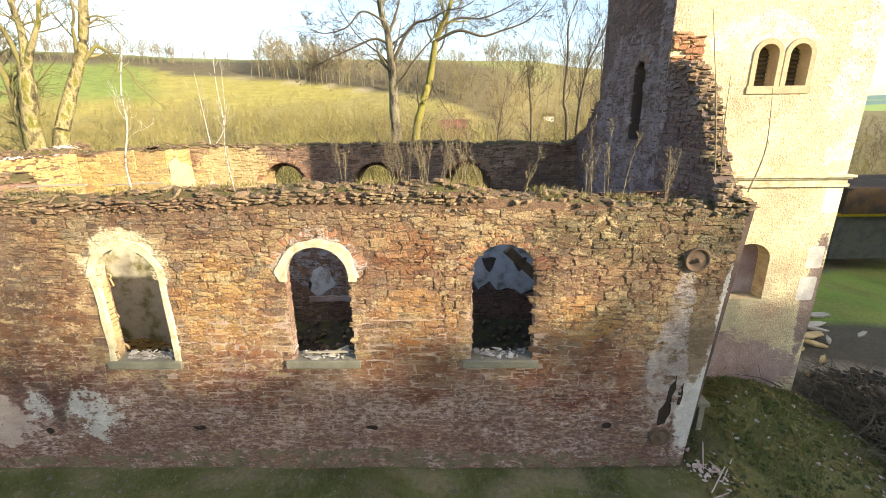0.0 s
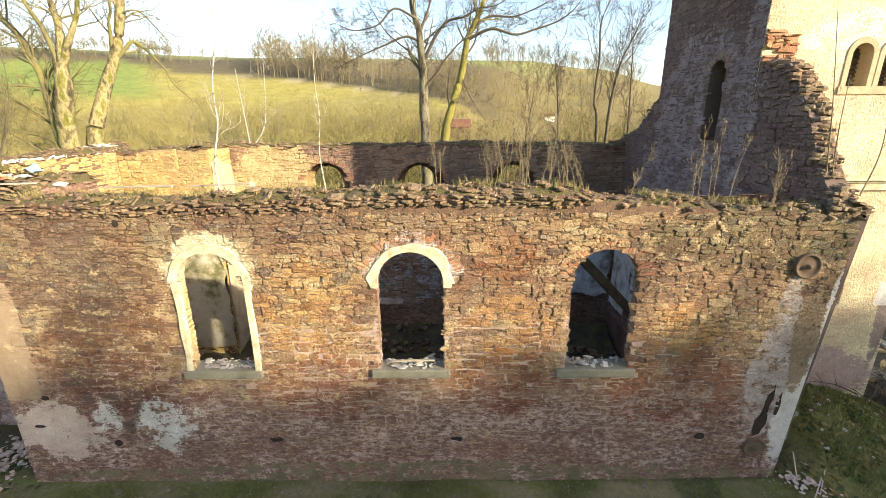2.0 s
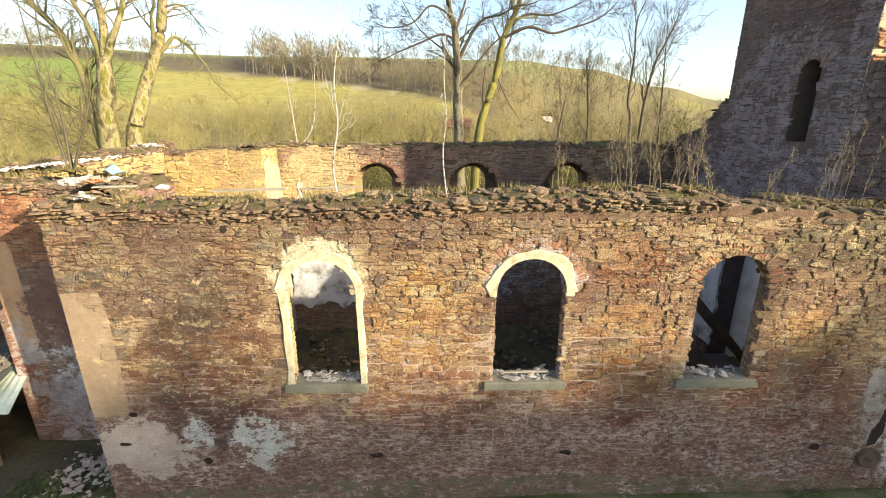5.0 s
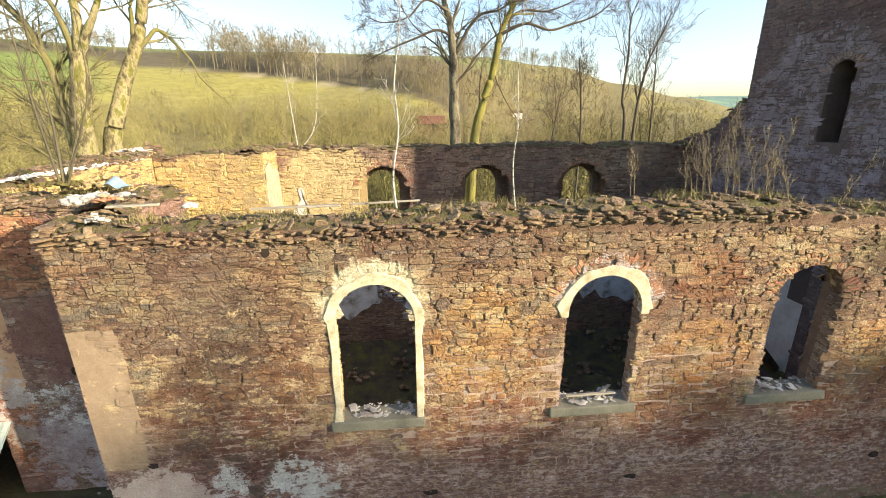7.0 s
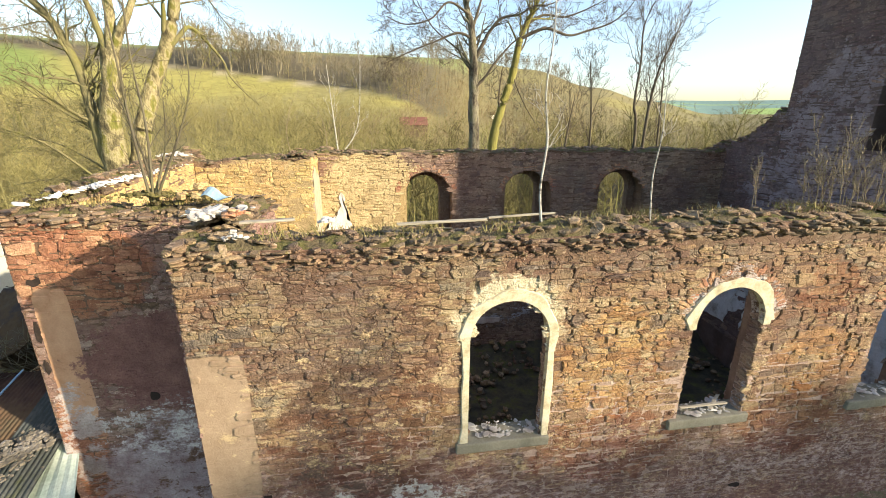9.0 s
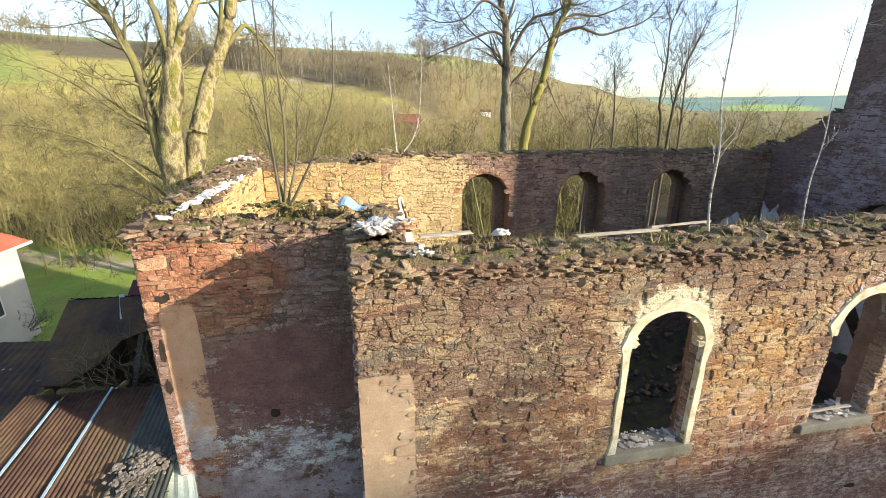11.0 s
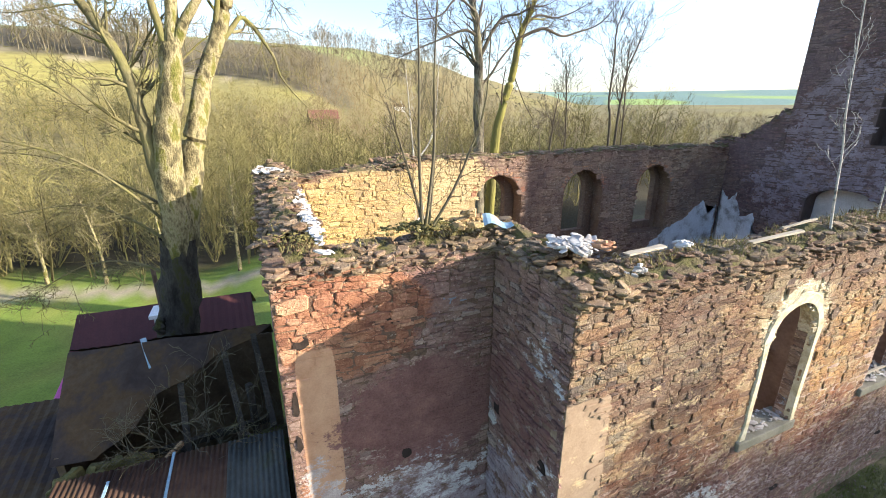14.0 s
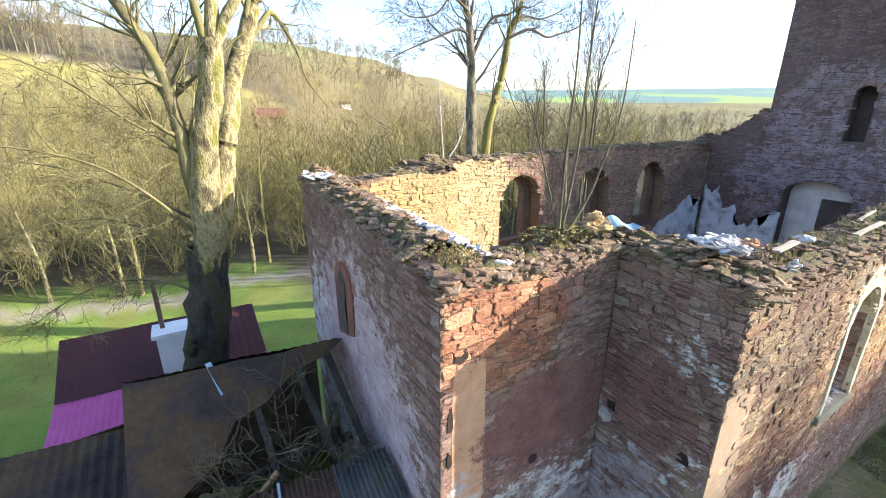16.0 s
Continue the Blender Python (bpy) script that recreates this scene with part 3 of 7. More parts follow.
def wall_mesh(m, u0, u1, z0, top, thick, holes=(), step=0.35):
    """A wall with real openings: cut into upright strips, each solid below and above its opening."""
    us = set(np.linspace(u0, u1, max(2, int((u1 - u0) / step) + 1)).tolist())
    for h in holes:
        us |= set((h["c"] + h["half"] * np.sin(np.linspace(-math.pi / 2, math.pi / 2, 17))).tolist())
    us = sorted(us)
    us = [us[0]] + [b for a, b in zip(us, us[1:]) if b - a > 1e-4]
    mb = MB()

    def quad(*pts):
        mb.add([tuple(m @ Vector(p)) for p in pts], [tuple(range(len(pts)))])

    def spans(a, b):
        for h in holes:
            if abs((a + b) / 2 - h["c"]) < h["half"]:
                return [(z0, z0, h["z0"], h["z0"]), (h["top"](a), h["top"](b), top(a), top(b))]
        return [(z0, z0, top(a), top(b))]

    for a, b in zip(us, us[1:]):
        for la, lb, ha, hb in spans(a, b):
            quad((a, 0, la), (b, 0, lb), (b, 0, hb), (a, 0, ha))
            quad((a, -thick, la), (a, -thick, ha), (b, -thick, hb), (b, -thick, lb))
            quad((a, 0, ha), (b, 0, hb), (b, -thick, hb), (a, -thick, ha))
            quad((a, 0, la), (a, -thick, la), (b, -thick, lb), (b, 0, lb))
    for u, s in ((u0, 1), (u1, -1)):
        quad((u, 0, z0), (u, 0, top(u)), (u, -thick, top(u)), (u, -thick, z0))
    for h in holes:
        for u in (h["c"] - h["half"], h["c"] + h["half"]):
            quad((u, 0, h["z0"]), (u, 0, h["top"](u)), (u, -thick, h["top"](u)), (u, -thick, h["z0"]))
    return mb


def stone_shape(w, h, d, rng, sink=0.03):
    """One rubble stone, its back sunk in the mortar: (u, out, z) points and faces."""
    cw, ch = w * rng.uniform(0.06, 0.22), h * rng.uniform(0.08, 0.34)
    ring = [(-w / 2 + cw, -h / 2), (w / 2 - cw, -h / 2), (w / 2, -h / 2 + ch), (w / 2, h / 2 - ch), (w / 2 - cw, h / 2), (-w / 2 + cw, h / 2), (-w / 2, h / 2 - ch), (-w / 2, -h / 2 + ch)]
    ring = [(x + rng.uniform(-0.10, 0.10) * w, z + rng.uniform(-0.19, 0.19) * h) for x, z in ring]
    k = 1 - min(0.3, 0.008 / min(w, h) * 2)
    tx, tz = rng.uniform(-0.25, 0.25) * d / w, rng.uniform(-0.25, 0.25) * d / h
    vs = [(x, -sink, z) for x, z in ring]
    vs += [(x, d * 0.7, z) for x, z in ring]
    vs += [(x * k, d + x * tx + z * tz + rng.uniform(-0.12, 0.12) * d, z * k) for x, z in ring]
    fs = [tuple(range(16, 24))]
    for r in (0, 8):
        fs += [(r + i, r + (i + 1) % 8, r + 8 + (i + 1) % 8, r + 8 + i) for i in range(8)]
    return vs, fs


def courses(u0, u1, z0, z1, rng, size=1.0, keep=lambda u, z, w, h: True, flat=1.0):
    """Irregular rubble: narrow panels of broken courses that don't run through: (u, z, width, height)."""
    out, p = [], u0
    while p < u1 - 0.02:
        q = min(u1, p + rng.uniform(0.35, 0.95) * size)
        if u1 - q < 0.25:
            q = u1
        z = z0 - rng.uniform(0, 0.1)
        while z < z1:
            ch = rng.choice((0.05, 0.065, 0.085, 0.11, 0.15, 0.20)) * size * flat
            slope = rng.gauss(0, 0.05)
            u = p - (rng.uniform(0, 0.10) if p > u0 else 0)
            end = q + (rng.uniform(-0.03, 0.08) if q < u1 else 0)
            while u < end - 0.03:
                w = min(ch * rng.uniform(0.9, 3.4) + 0.03, 0.55 * size)
                b = min(u + w, end)
                if end - b < 0.06:
                    b = end
                zz = z + slope * (u - p)
                if ch > 0.12 * size and rng.random() < 0.3:
                    f = rng.uniform(0.4, 0.6)
                    rows = [(zz + ch * f / 2, ch * f), (zz + ch * (1 + f) / 2, ch * (1 - f))]
                else:
                    rows = [(zz + ch / 2, ch)]
                for zc, hh in rows:
                    c = (u + b) / 2
                    if zc + hh / 2 < z1 + 0.06 and keep(c, zc, b - u, hh):
                        out.append((c, zc + rng.uniform(-0.008, 0.008), (b - u) * rng.uniform(0.93, 1.02) - 0.004, hh * rng.uniform(0.88, 1.03) - 0.003))
                u = b
            z += ch
        p = q
    return out


def lay(m, layout, rng, proud=(0.004, 0.042), chance=1.0):
    """All stones of a face in one mesh."""
    mb = MB()
    for u, z, w, h in layout:
        if rng.random() > chance * 0.975:
            continue
        vs, fs = stone_shape(w, h, rng.uniform(*(proud(u, z) if callable(proud) else proud)), rng)
        a = rng.gauss(0, 0.07)
        ca, sa = math.cos(a), math.sin(a)
        mb.add([tuple(m @ Vector((u + x * ca - zz * sa, y, z + x * sa + zz * ca))) for x, y, zz in vs], fs)
    return mb


def slab_shape(rng, n=7):
    """A flat loose slab of unit size, lying: irregular outline, chipped upper edge."""
    an = [2 * math.pi * (i + rng.uniform(-0.3, 0.3)) / n for i in range(n)]
    ra = [rng.uniform(0.38, 0.56) for _ in an]
    vs = [(r * math.cos(a), r * math.sin(a), -0.5) for a, r in zip(an, ra)]
    vs += [(r * 1.02 * math.cos(a), r * 1.02 * math.sin(a), 0.25) for a, r in zip(an, ra)]
    vs += [(r * 0.86 * math.cos(a), r * 0.86 * math.sin(a), 0.5 + rng.uniform(-0.12, 0.12)) for a, r in zip(an, ra)]
    fs = [tuple(range(n - 1, -1, -1)), tuple(range(2 * n, 3 * n))]
    for q in (0, n):
        fs += [(q + i, q + (i + 1) % n, q + n + (i + 1) % n, q + n + i) for i in range(n)]
    return vs, fs


srng = random.Random(5)
SLABS = [slab_shape(srng, srng.choice((6, 7, 8))) for _ in range(14)]
SLAB_ME = []
for vs, fs in SLABS:
    b = MB()
    b.add(vs, fs)
    SLAB_ME.append(b.mesh("slab", M_slate))


def rubble_top(parent, m, u0, u1, top, thick, rng, per_m, pieces=0, lift=0.22, over=0.05, size=(0.06, 0.27), earth=True):
    """A mossy ridge of earth on a broken wall top with thin loose slabs in it; the first slabs as pieces of their own."""
    seed = rng.uniform(0, 50)

    def crest(u, f):
        hump = max(0.0, math.sin(math.pi * f)) ** 0.6
        return lift * hump * (0.45 + 0.5 * noise.noise((u * 0.8, seed, 1)) + 0.35 * noise.noise((u * 2.7, f * 3, seed)) + 0.15 * noise.noise((u * 8, f * 7, seed)))

    if earth:
        mb = MB()
        n, k = max(4, int((u1 - u0) / 0.09)), 9
        for i in range(n + 1):
            u = u0 + (u1 - u0) * i / n
            for j in range(k + 1):
                f = j / k
                p = m @ Vector((u, -thick * (0.02 + 0.96 * f), top(u) - 0.015 + max(0, crest(u, f))))
                mb.v.append(tuple(p))
        mb.f += [(i * (k + 1) + j, (i + 1) * (k + 1) + j, (i + 1) * (k + 1) + j + 1, i * (k + 1) + j + 1) for i in range(n) for j in range(k)]
        tagged(part("mossy_earth", mb, M_topsoil, parent, "mossy earth on the wall top"), kind="stuff")
    mb = MB()
    for i in range(int((u1 - u0) * per_m)):
        u, f = rng.uniform(u0, u1), rng.uniform(-0.07, 1.05)
        z = top(min(max(u, u0), u1)) + max(0, crest(u, min(1, max(0, f)))) + rng.uniform(-0.035, 0.006)
        s = rng.uniform(*size) * (1.25 if rng.random() < 0.15 else 1)
        tilt = 10 if rng.random() < 0.88 else 45
        mat = m @ pose(u, -f * thick, z, rng.gauss(0, tilt * 0.5) - (f - 0.5) * 20, rng.gauss(0, tilt * 0.5), rng.uniform(0, 360)) @ Matrix.Diagonal((s, s * rng.uniform(0.5, 1), rng.uniform(0.018, 0.05), 1))
        k = rng.randrange(len(SLABS))
        if i < pieces:
            ob = new("stone_slab", SLAB_ME[k])
            ob.parent = parent
            ob.matrix_basis = mat
        else:
            vs, fs = SLABS[k]
            mb.add([tuple(mat @ Vector(p)) for p in vs], fs)
    if mb.v:
        tagged(part("loose_rubble", mb, M_slate, parent, "loose weathered slabs"), kind="stuff")


def ragged(base, amp, seed, freq=1.3):
    def f(u):
        return base(u) + amp * noise.noise((u * freq, seed, 0.3)) + amp * 0.5 * noise.noise((u * freq * 3.1, seed, 5.3))
    return f


def patch(name, m, outline, depth, mat, parent, label, rough_edge=0.05, seed=0, base=0.0):
    """A remnant of plaster: a thin slab with a broken edge on a wall's face."""
    pts = []
    for i, (u, z) in enumerate(outline):
        u2, z2 = outline[(i + 1) % len(outline)]
        n = max(2, int(math.hypot(u2 - u, z2 - z) / 0.12))
        for k in range(n):
            f = k / n
            x, y = u + (u2 - u) * f, z + (z2 - z) * f
            j = rough_edge * (noise.noise((x * 3.3 + seed, y * 3.3, seed)) + 0.7 * noise.noise((x * 9 + seed, y * 9, seed)))
            l = math.hypot(u2 - u, z2 - z) or 1
            pts.append((x + j * (z2 - z) / l * 1.6, y - j * (u2 - u) / l * 1.6))
    n = len(pts)
    bm = bmesh.new()
    back = [bm.verts.new(m @ Vector((u, base - 0.01, z))) for u, z in pts]
    front = [bm.verts.new(m @ Vector((u, base + depth, z))) for u, z in pts]
    bm.faces.new(front)
    for i in range(n):
        bm.faces.new((back[i], back[(i + 1) % n], front[(i + 1) % n], front[i]))
    bmesh.ops.triangulate(bm, faces=[f for f in bm.faces if len(f.verts) > 4])
    bmesh.ops.recalc_face_normals(bm, faces=bm.faces)
    me = bpy.data.meshes.new(name)
    bm.to_mesh(me)
    bm.free()
    me.materials.append(mat)
    return part(name, me, None, parent, label)


def arch_band(m, c, half, spring, width, out, back, legs=0.0, n=24, rng=None):
    """A moulded band round an arch, with legs down from the spring; (inner edge on the opening)."""
    mb = MB()
    line = [(-half, spring - legs * (1 - k / 6), -1, 0) for k in range(6)] if legs else []
    line += [(-half * math.cos(math.pi * i / n), spring + half * math.sin(math.pi * i / n), -math.cos(math.pi * i / n), math.sin(math.pi * i / n)) for i in range(n + 1)]
    line += [(half, spring - legs * k / 6, 1, 0) for k in range(1, 7)] if legs else []
    for x, z, nx, nz in line:
        w = width * (0.68 if nz == 0 and rng else 1.0) * (1 + (0.55 * noise.noise((x * 4, z * 4, c)) if rng else 0))
        d = out * (1 + (0.3 * noise.noise((x * 7, z * 7, c + 3)) if rng else 0))
        for k, o in ((-0.02, back), (-0.02, d), (w - 0.015, d), (w, d - 0.02), (w, -0.02)):
            mb.v.append(tuple(m @ Vector((c + x + nx * k, o, z + nz * k))))
    mb.f = [(i * 5 + k, i * 5 + k + 1, i * 5 + k + 6, i * 5 + k + 5) for i in range(len(line) - 1) for k in range(4)]
    return mb


def voussoirs(m, c, half, spring, length, n, rng, parent, name="brick", mat=None):
    """Thin bricks set radially over an arch."""
    for i in range(n):
        a = math.pi * (0.06 + 0.88 * (i + 0.5) / n)
        w = half * math.pi * 0.88 / n * rng.uniform(0.9, 1.12)
        l = length * rng.uniform(0.7, 1.1)
        mb = MB()
        vs, fs = stone_shape(w, l, rng.uniform(0.004, 0.022), rng)
        r = half + 0.03 + l / 2
        mm = m @ Matrix.Translation((c - r * math.cos(a), 0, spring + r * math.sin(a))) @ Matrix.Rotation(a - math.pi / 2, 4, "Y")
        mb.add([tuple(mm @ Vector(p)) for p in vs], fs)
        part(name, mb, mat or M_brick, parent)


# ---- branches ----
def tube(mb, pts, radii, sides=5):
    o, n = len(mb.v), len(pts)
    for i, (p, r) in enumerate(zip(pts, radii)):
        d = (pts[min(i + 1, n - 1)] - pts[max(i - 1, 0)])
        d = d.normalized() if d.length else Vector((0, 0, 1))
        a = d.orthogonal().normalized() if abs(d.z) > 0.95 else d.cross(Vector((0, 0, 1))).normalized()
        b = d.cross(a)
        for k in range(sides):
            t = 2 * math.pi * k / sides
            q = p + a * (r * math.cos(t)) + b * (r * math.sin(t))
            if r > 0.09:
                q += (q - p) * (0.16 * noise.noise(q * 2.2) + 0.10 * noise.noise(Vector((q.x * 9, q.y * 9, q.z * 2.5))))
            mb.v.append((q.x, q.y, q.z))
    for i in range(n - 1):
        for k in range(sides):
            mb.f.append((o + i * sides + k, o + i * sides + (k + 1) % sides, o + (i + 1) * sides + (k + 1) % sides, o + (i + 1) * sides + k))


def bough(mb, start, way, length, r0, rng, depth, sides=5, bend=0.16, up=0.06, kids=(3, 6), shrink=(0.35, 0.6), tip=0.25, minr=0.004, steps=7):
    """A wandering limb with side limbs, down to twigs."""
    p, d = Vector(start), Vector(way).normalized()
    pts, rad = [p.copy()], [r0]
    for i in range(steps):
        d = (d + Vector((rng.gauss(0, bend), rng.gauss(0, bend), rng.gauss(0, bend) + up))).normalized()
        p = p + d * (length / steps)
        pts.append(p.copy())
        rad.append(max(minr, r0 * (1 - (1 - tip) * (i + 1) / steps)))
    tube(mb, pts, rad, sides)
    if depth <= 0:
        return pts
    for _ in range(rng.randint(*kids)):
        f = rng.uniform(0.25, 0.98)
        k = f * steps
        i = min(int(k), steps - 1)
        q = pts[i].lerp(pts[i + 1], k - i)
        ax = (pts[i + 1] - pts[i]).normalized()
        side = Vector((rng.gauss(0, 1), rng.gauss(0, 1), rng.gauss(0, 1)))
        side = (side - ax * side.dot(ax)).normalized()
        ang = rng.uniform(0.5, 1.1)
        w = ax * math.cos(ang) + side * math.sin(ang)
        bough(mb, q, w, length * rng.uniform(*shrink) * (1.15 - 0.5 * f), max(minr, rad[i] * rng.uniform(0.4, 0.65)), rng, depth - 1, max(3, sides - 1), bend * 1.15, up, kids, shrink, tip, minr, max(3, steps - 1))
    return pts


def limb(mb, pts, r0, r1, rng, sides=8, depth=2, kids=8, length=1.8, start=0.3, up=0.05, kids2=(3, 5), minr=0.006, spread=(0.5, 1.1)):
    """A limb along given way-points, with side limbs."""
    pts = [Vector(p) for p in pts]
    fine = []
    for i in range(len(pts) - 1):
        p0, p1, p2, p3 = pts[max(i - 1, 0)], pts[i], pts[i + 1], pts[min(i + 2, len(pts) - 1)]
        for k in range(8):
            t = k / 8
            fine.append(0.5 * ((2 * p1) + (p2 - p0) * t + (2 * p0 - 5 * p1 + 4 * p2 - p3) * t * t + (3 * p1 - p0 - 3 * p2 + p3) * t ** 3))
    fine.append(pts[-1])
    n = len(fine)
    rad = [(r0 + (r1 - r0) * i / (n - 1)) * (1 + 0.07 * noise.noise((i * 0.7, r0 * 10, 1))) for i in range(n)]
    tube(mb, fine, rad, sides)
    for _ in range(kids):
        f = rng.uniform(start, 1.0) * (n - 1)
        i = min(int(f), n - 2)
        ax = (fine[i + 1] - fine[i]).normalized()
        side = Vector((rng.gauss(0, 1), rng.gauss(0, 1), rng.gauss(0, 0.6)))
        side = (side - ax * side.dot(ax)).normalized()
        ang = rng.uniform(*spread)
        bough(mb, fine[i], ax * math.cos(ang) + side * math.sin(ang), length * rng.uniform(0.5, 1.2), max(minr, rad[i] * rng.uniform(0.22, 0.42)), rng, depth, 5, 0.17, up, kids2, (0.35, 0.6), 0.22, minr)
    return fine


# ---- ground ----
def smooth(a, b, x):
    t = min(1.0, max(0.0, (x - a) / (b - a)))
    return t * t * (3 - 2 * t)


RIDGE = [(-180, 5.0), (-60, 5.6), (-35, 6.5), (-5, 7.0), (10, 6.6), (19, 5.4), (27, 3.4), (33, 1.9), (40, 0.5), (80, 0.3), (180, 5.0)]


def ridge(az):
    for (a, e), (a2, e2) in zip(RIDGE, RIDGE[1:]):
        if a <= az <= a2:
            return e + (e2 - e) * smooth(a, a2, az)
    return 5.0


def land(x, y):
    """Height of the ground: churchyard, slope down to the stream, valley side, ridge, far plain."""
    r, az = math.hypot(x, y), math.degrees(math.atan2(x, y))
    z = 0.2
    z -= 2.6 * smooth(4, 14, y) * smooth(9, 1, max(abs(x) - 11, 0) if x > 0 else 0)
    z -= 1.0 * smooth(-11, -16, x) * smooth(1, 6, y)
    inside = max(smooth(-7.65, -7.1, x) * smooth(7.5, 7.1, x) * smooth(0.1, 0.6, y) * smooth(9.2, 8.7, y), smooth(-10.65, -10.1, x) * smooth(-6.6, -7.0, x) * smooth(1.85, 2.35, y) * smooth(7.8, 7.3, y))
    z -= 1.9 * inside
    z += 0.85 * math.exp(-((x - 9.3) / 1.7) ** 2 - ((y - 1.5) / 1.5) ** 2)
    z += 0.06 * noise.noise((x * 1.7, y * 1.7, 5)) * smooth(7.4, 8.2, x) * smooth(20, 14, x) * smooth(-6, -4, y)
    z -= 0.35 * smooth(11.2, 12.6, x) * smooth(20, 15, x) * smooth(-2, 0.5, y) * smooth(6, 3, y)
    z -= 1.6 * smooth(14, 34, r) * smooth(-4, 10, y)
    e = math.tan(radians(ridge(az)))
    back = smooth(0, 18, az)
    crest = 300 + 130 * back
    top = 7.3 + crest * e
    if y > -60:
        rise = smooth(38 + 45 * back, crest, r) ** 0.9
        z += (top - z) * rise * smooth(-60, 10, y)
    if r > crest:
        z += (r - crest) * (e * 0.2 + 0.034 * smooth(18, 40, az)) * smooth(-60, 10, y)
    z += 0.05 * noise.noise((x * 0.6, y * 0.6, 0)) + 0.5 * smooth(30, 120, r) * noise.noise((x * 0.03, y * 0.03, 4))
    return z


# Last colour: the far plain with blue-green haze put into it.
LAWN, SOIL, SCRUB, MEADOW, FIELD, PATHC, WOOD, FARHAZE = (0.225, 0.31, 0.052), (0.125, 0.115, 0.055), (0.21, 0.18, 0.085), (0.31, 0.28, 0.085), (0.23, 0.27, 0.10), (0.42, 0.36, 0.27), (0.13, 0.11, 0.07), (0.16, 0.26, 0.24)


EDGE = [(-180, 195), (-60, 200), (-36, 205), (-31, 186), (-20, 175), (-6, 151), (2, 134), (8, 126), (180, 126)]
GREEN = (0.19, 0.245, 0.065)


def meadow_edge(az):
    """Distance of the upper edge of the far meadow."""
    for (a, e), (a2, e2) in zip(EDGE, EDGE[1:]):
        if a <= az <= a2:
            return e + (e2 - e) * (az - a) / (a2 - a)
    return 195


def path_line(x):
    return 30.3 - 0.3 * (x + 14)


def cover(x, y):
    r, az = math.hypot(x, y), math.degrees(math.atan2(x, y))
    w = 6 * noise.noise((x * 0.05, y * 0.05, 2)) + 2 * noise.noise((x * 0.3, y * 0.3, 2))
    def mixc(a, b, f):
        return tuple(p + (q - p) * f for p, q in zip(a, b))
    c = mixc(LAWN, (0.25, 0.275, 0.06), smooth(-0.2, 0.4, noise.noise((x * 0.35, y * 0.35, 14))))
    c = mixc(c, mixc((0.15, 0.16, 0.055), (0.24, 0.21, 0.12), smooth(-0.1, 0.3, noise.noise((x * 1.6, y * 1.6, 21)))), smooth(1.8, 0.6, abs(y + 0.2) + 0.12 * w) if -8 < x < 7.5 else 0)
    if x > 7:
        c = mixc(c, (0.165, 0.155, 0.06), smooth(13.0, 11.5, x + 0.2 * w) * smooth(-5, -2.5, y) * smooth(3.2, 2.6, y))
        c = mixc(c, (0.17, 0.125, 0.07), smooth(1.3, 0.5, math.hypot((x - 9.6) / 1.9, (y - 2.2) / 0.8) + 0.05 * w))
        c = mixc(c, (0.065, 0.055, 0.042), smooth(1.15, 0.8, math.hypot((x - 13.4) / 2.0, (y - 1.4) / 2.2) + 0.04 * w))
        c = mixc(c, (0.10, 0.085, 0.06), smooth(1.15, 0.8, math.hypot((x - 16) / 4.8, (y - 4.6) / 3.4) + 0.04 * w))
        c = mixc(c, (0.30, 0.255, 0.19), smooth(0.9, 0.45, abs(y - 3.9 + 0.35 * (x - 14) + 0.06 * w)) * smooth(12.2, 13.2, x) * smooth(20, 17, x))
    c = mixc(c, (0.10, 0.085, 0.055), smooth(4.6, 3.0, math.hypot((x + 11.2) * 0.9, y - 1.5) + 0.25 * w))
    c = mixc(c, (0.15, 0.13, 0.07), smooth(9.5, 10.5, y) * smooth(-9, -6.5, x) * smooth(13 + 2 * max(0, y - 9.5), 11 + 2 * max(0, y - 9.5), x))
    if -8.5 < x < 8 and 0 < y < 9.5 or -11 < x < -7 and 1.5 < y < 8:
        c = SOIL
    if y > -20:
        c = mixc(c, PATHC, smooth(1.2, 0.5, abs(y - path_line(x) - 0.1 * w)) if x < 2 else 0)
        # Shade under the near trees put into the ground colour.
        c = mixc(c, (0.065, 0.055, 0.032), smooth(3.0, 5.5, y + 0.15 * w - path_line(x)))
        c = mixc(c, SCRUB, smooth(60, 95, r + w))
        edge = meadow_edge(az)
        tuft = smooth(-0.1, 0.45, noise.noise((x * 0.022, y * 0.022, 7)) + 0.5 * noise.noise((x * 0.08, y * 0.08, 5)))
        c = mixc(c, mixc(MEADOW, (0.24, 0.21, 0.095), 0.7 * tuft), smooth(116, 134, r + w) * smooth(7, 2, az))
        c = mixc(c, MEADOW, 0.45 * smooth(0.05, 0.35, noise.noise((x * 0.025, y * 0.025, 11))) * smooth(4, 9, az) * smooth(90, 110, r))
        c = mixc(c, GREEN, smooth(135, 150, r + w) * smooth(-32, -36, az + 0.1 * w))
        c = mixc(c, WOOD, smooth(edge - 1, edge + 3, r + 0.3 * w) * smooth(11, 4, az))
        c = mixc(c, PATHC, 0.7 * smooth(2.2, 0.8, abs(r + 0.15 * w - edge)) * smooth(-27, -23, az) * smooth(-2, -6, az))
        c = mixc(c, FIELD, smooth(232, 238, r + 0.4 * w) * smooth(16, 10, az))
        c = mixc(c, WOOD, smooth(262, 268, r + 0.4 * w) * smooth(-12, -20, az))
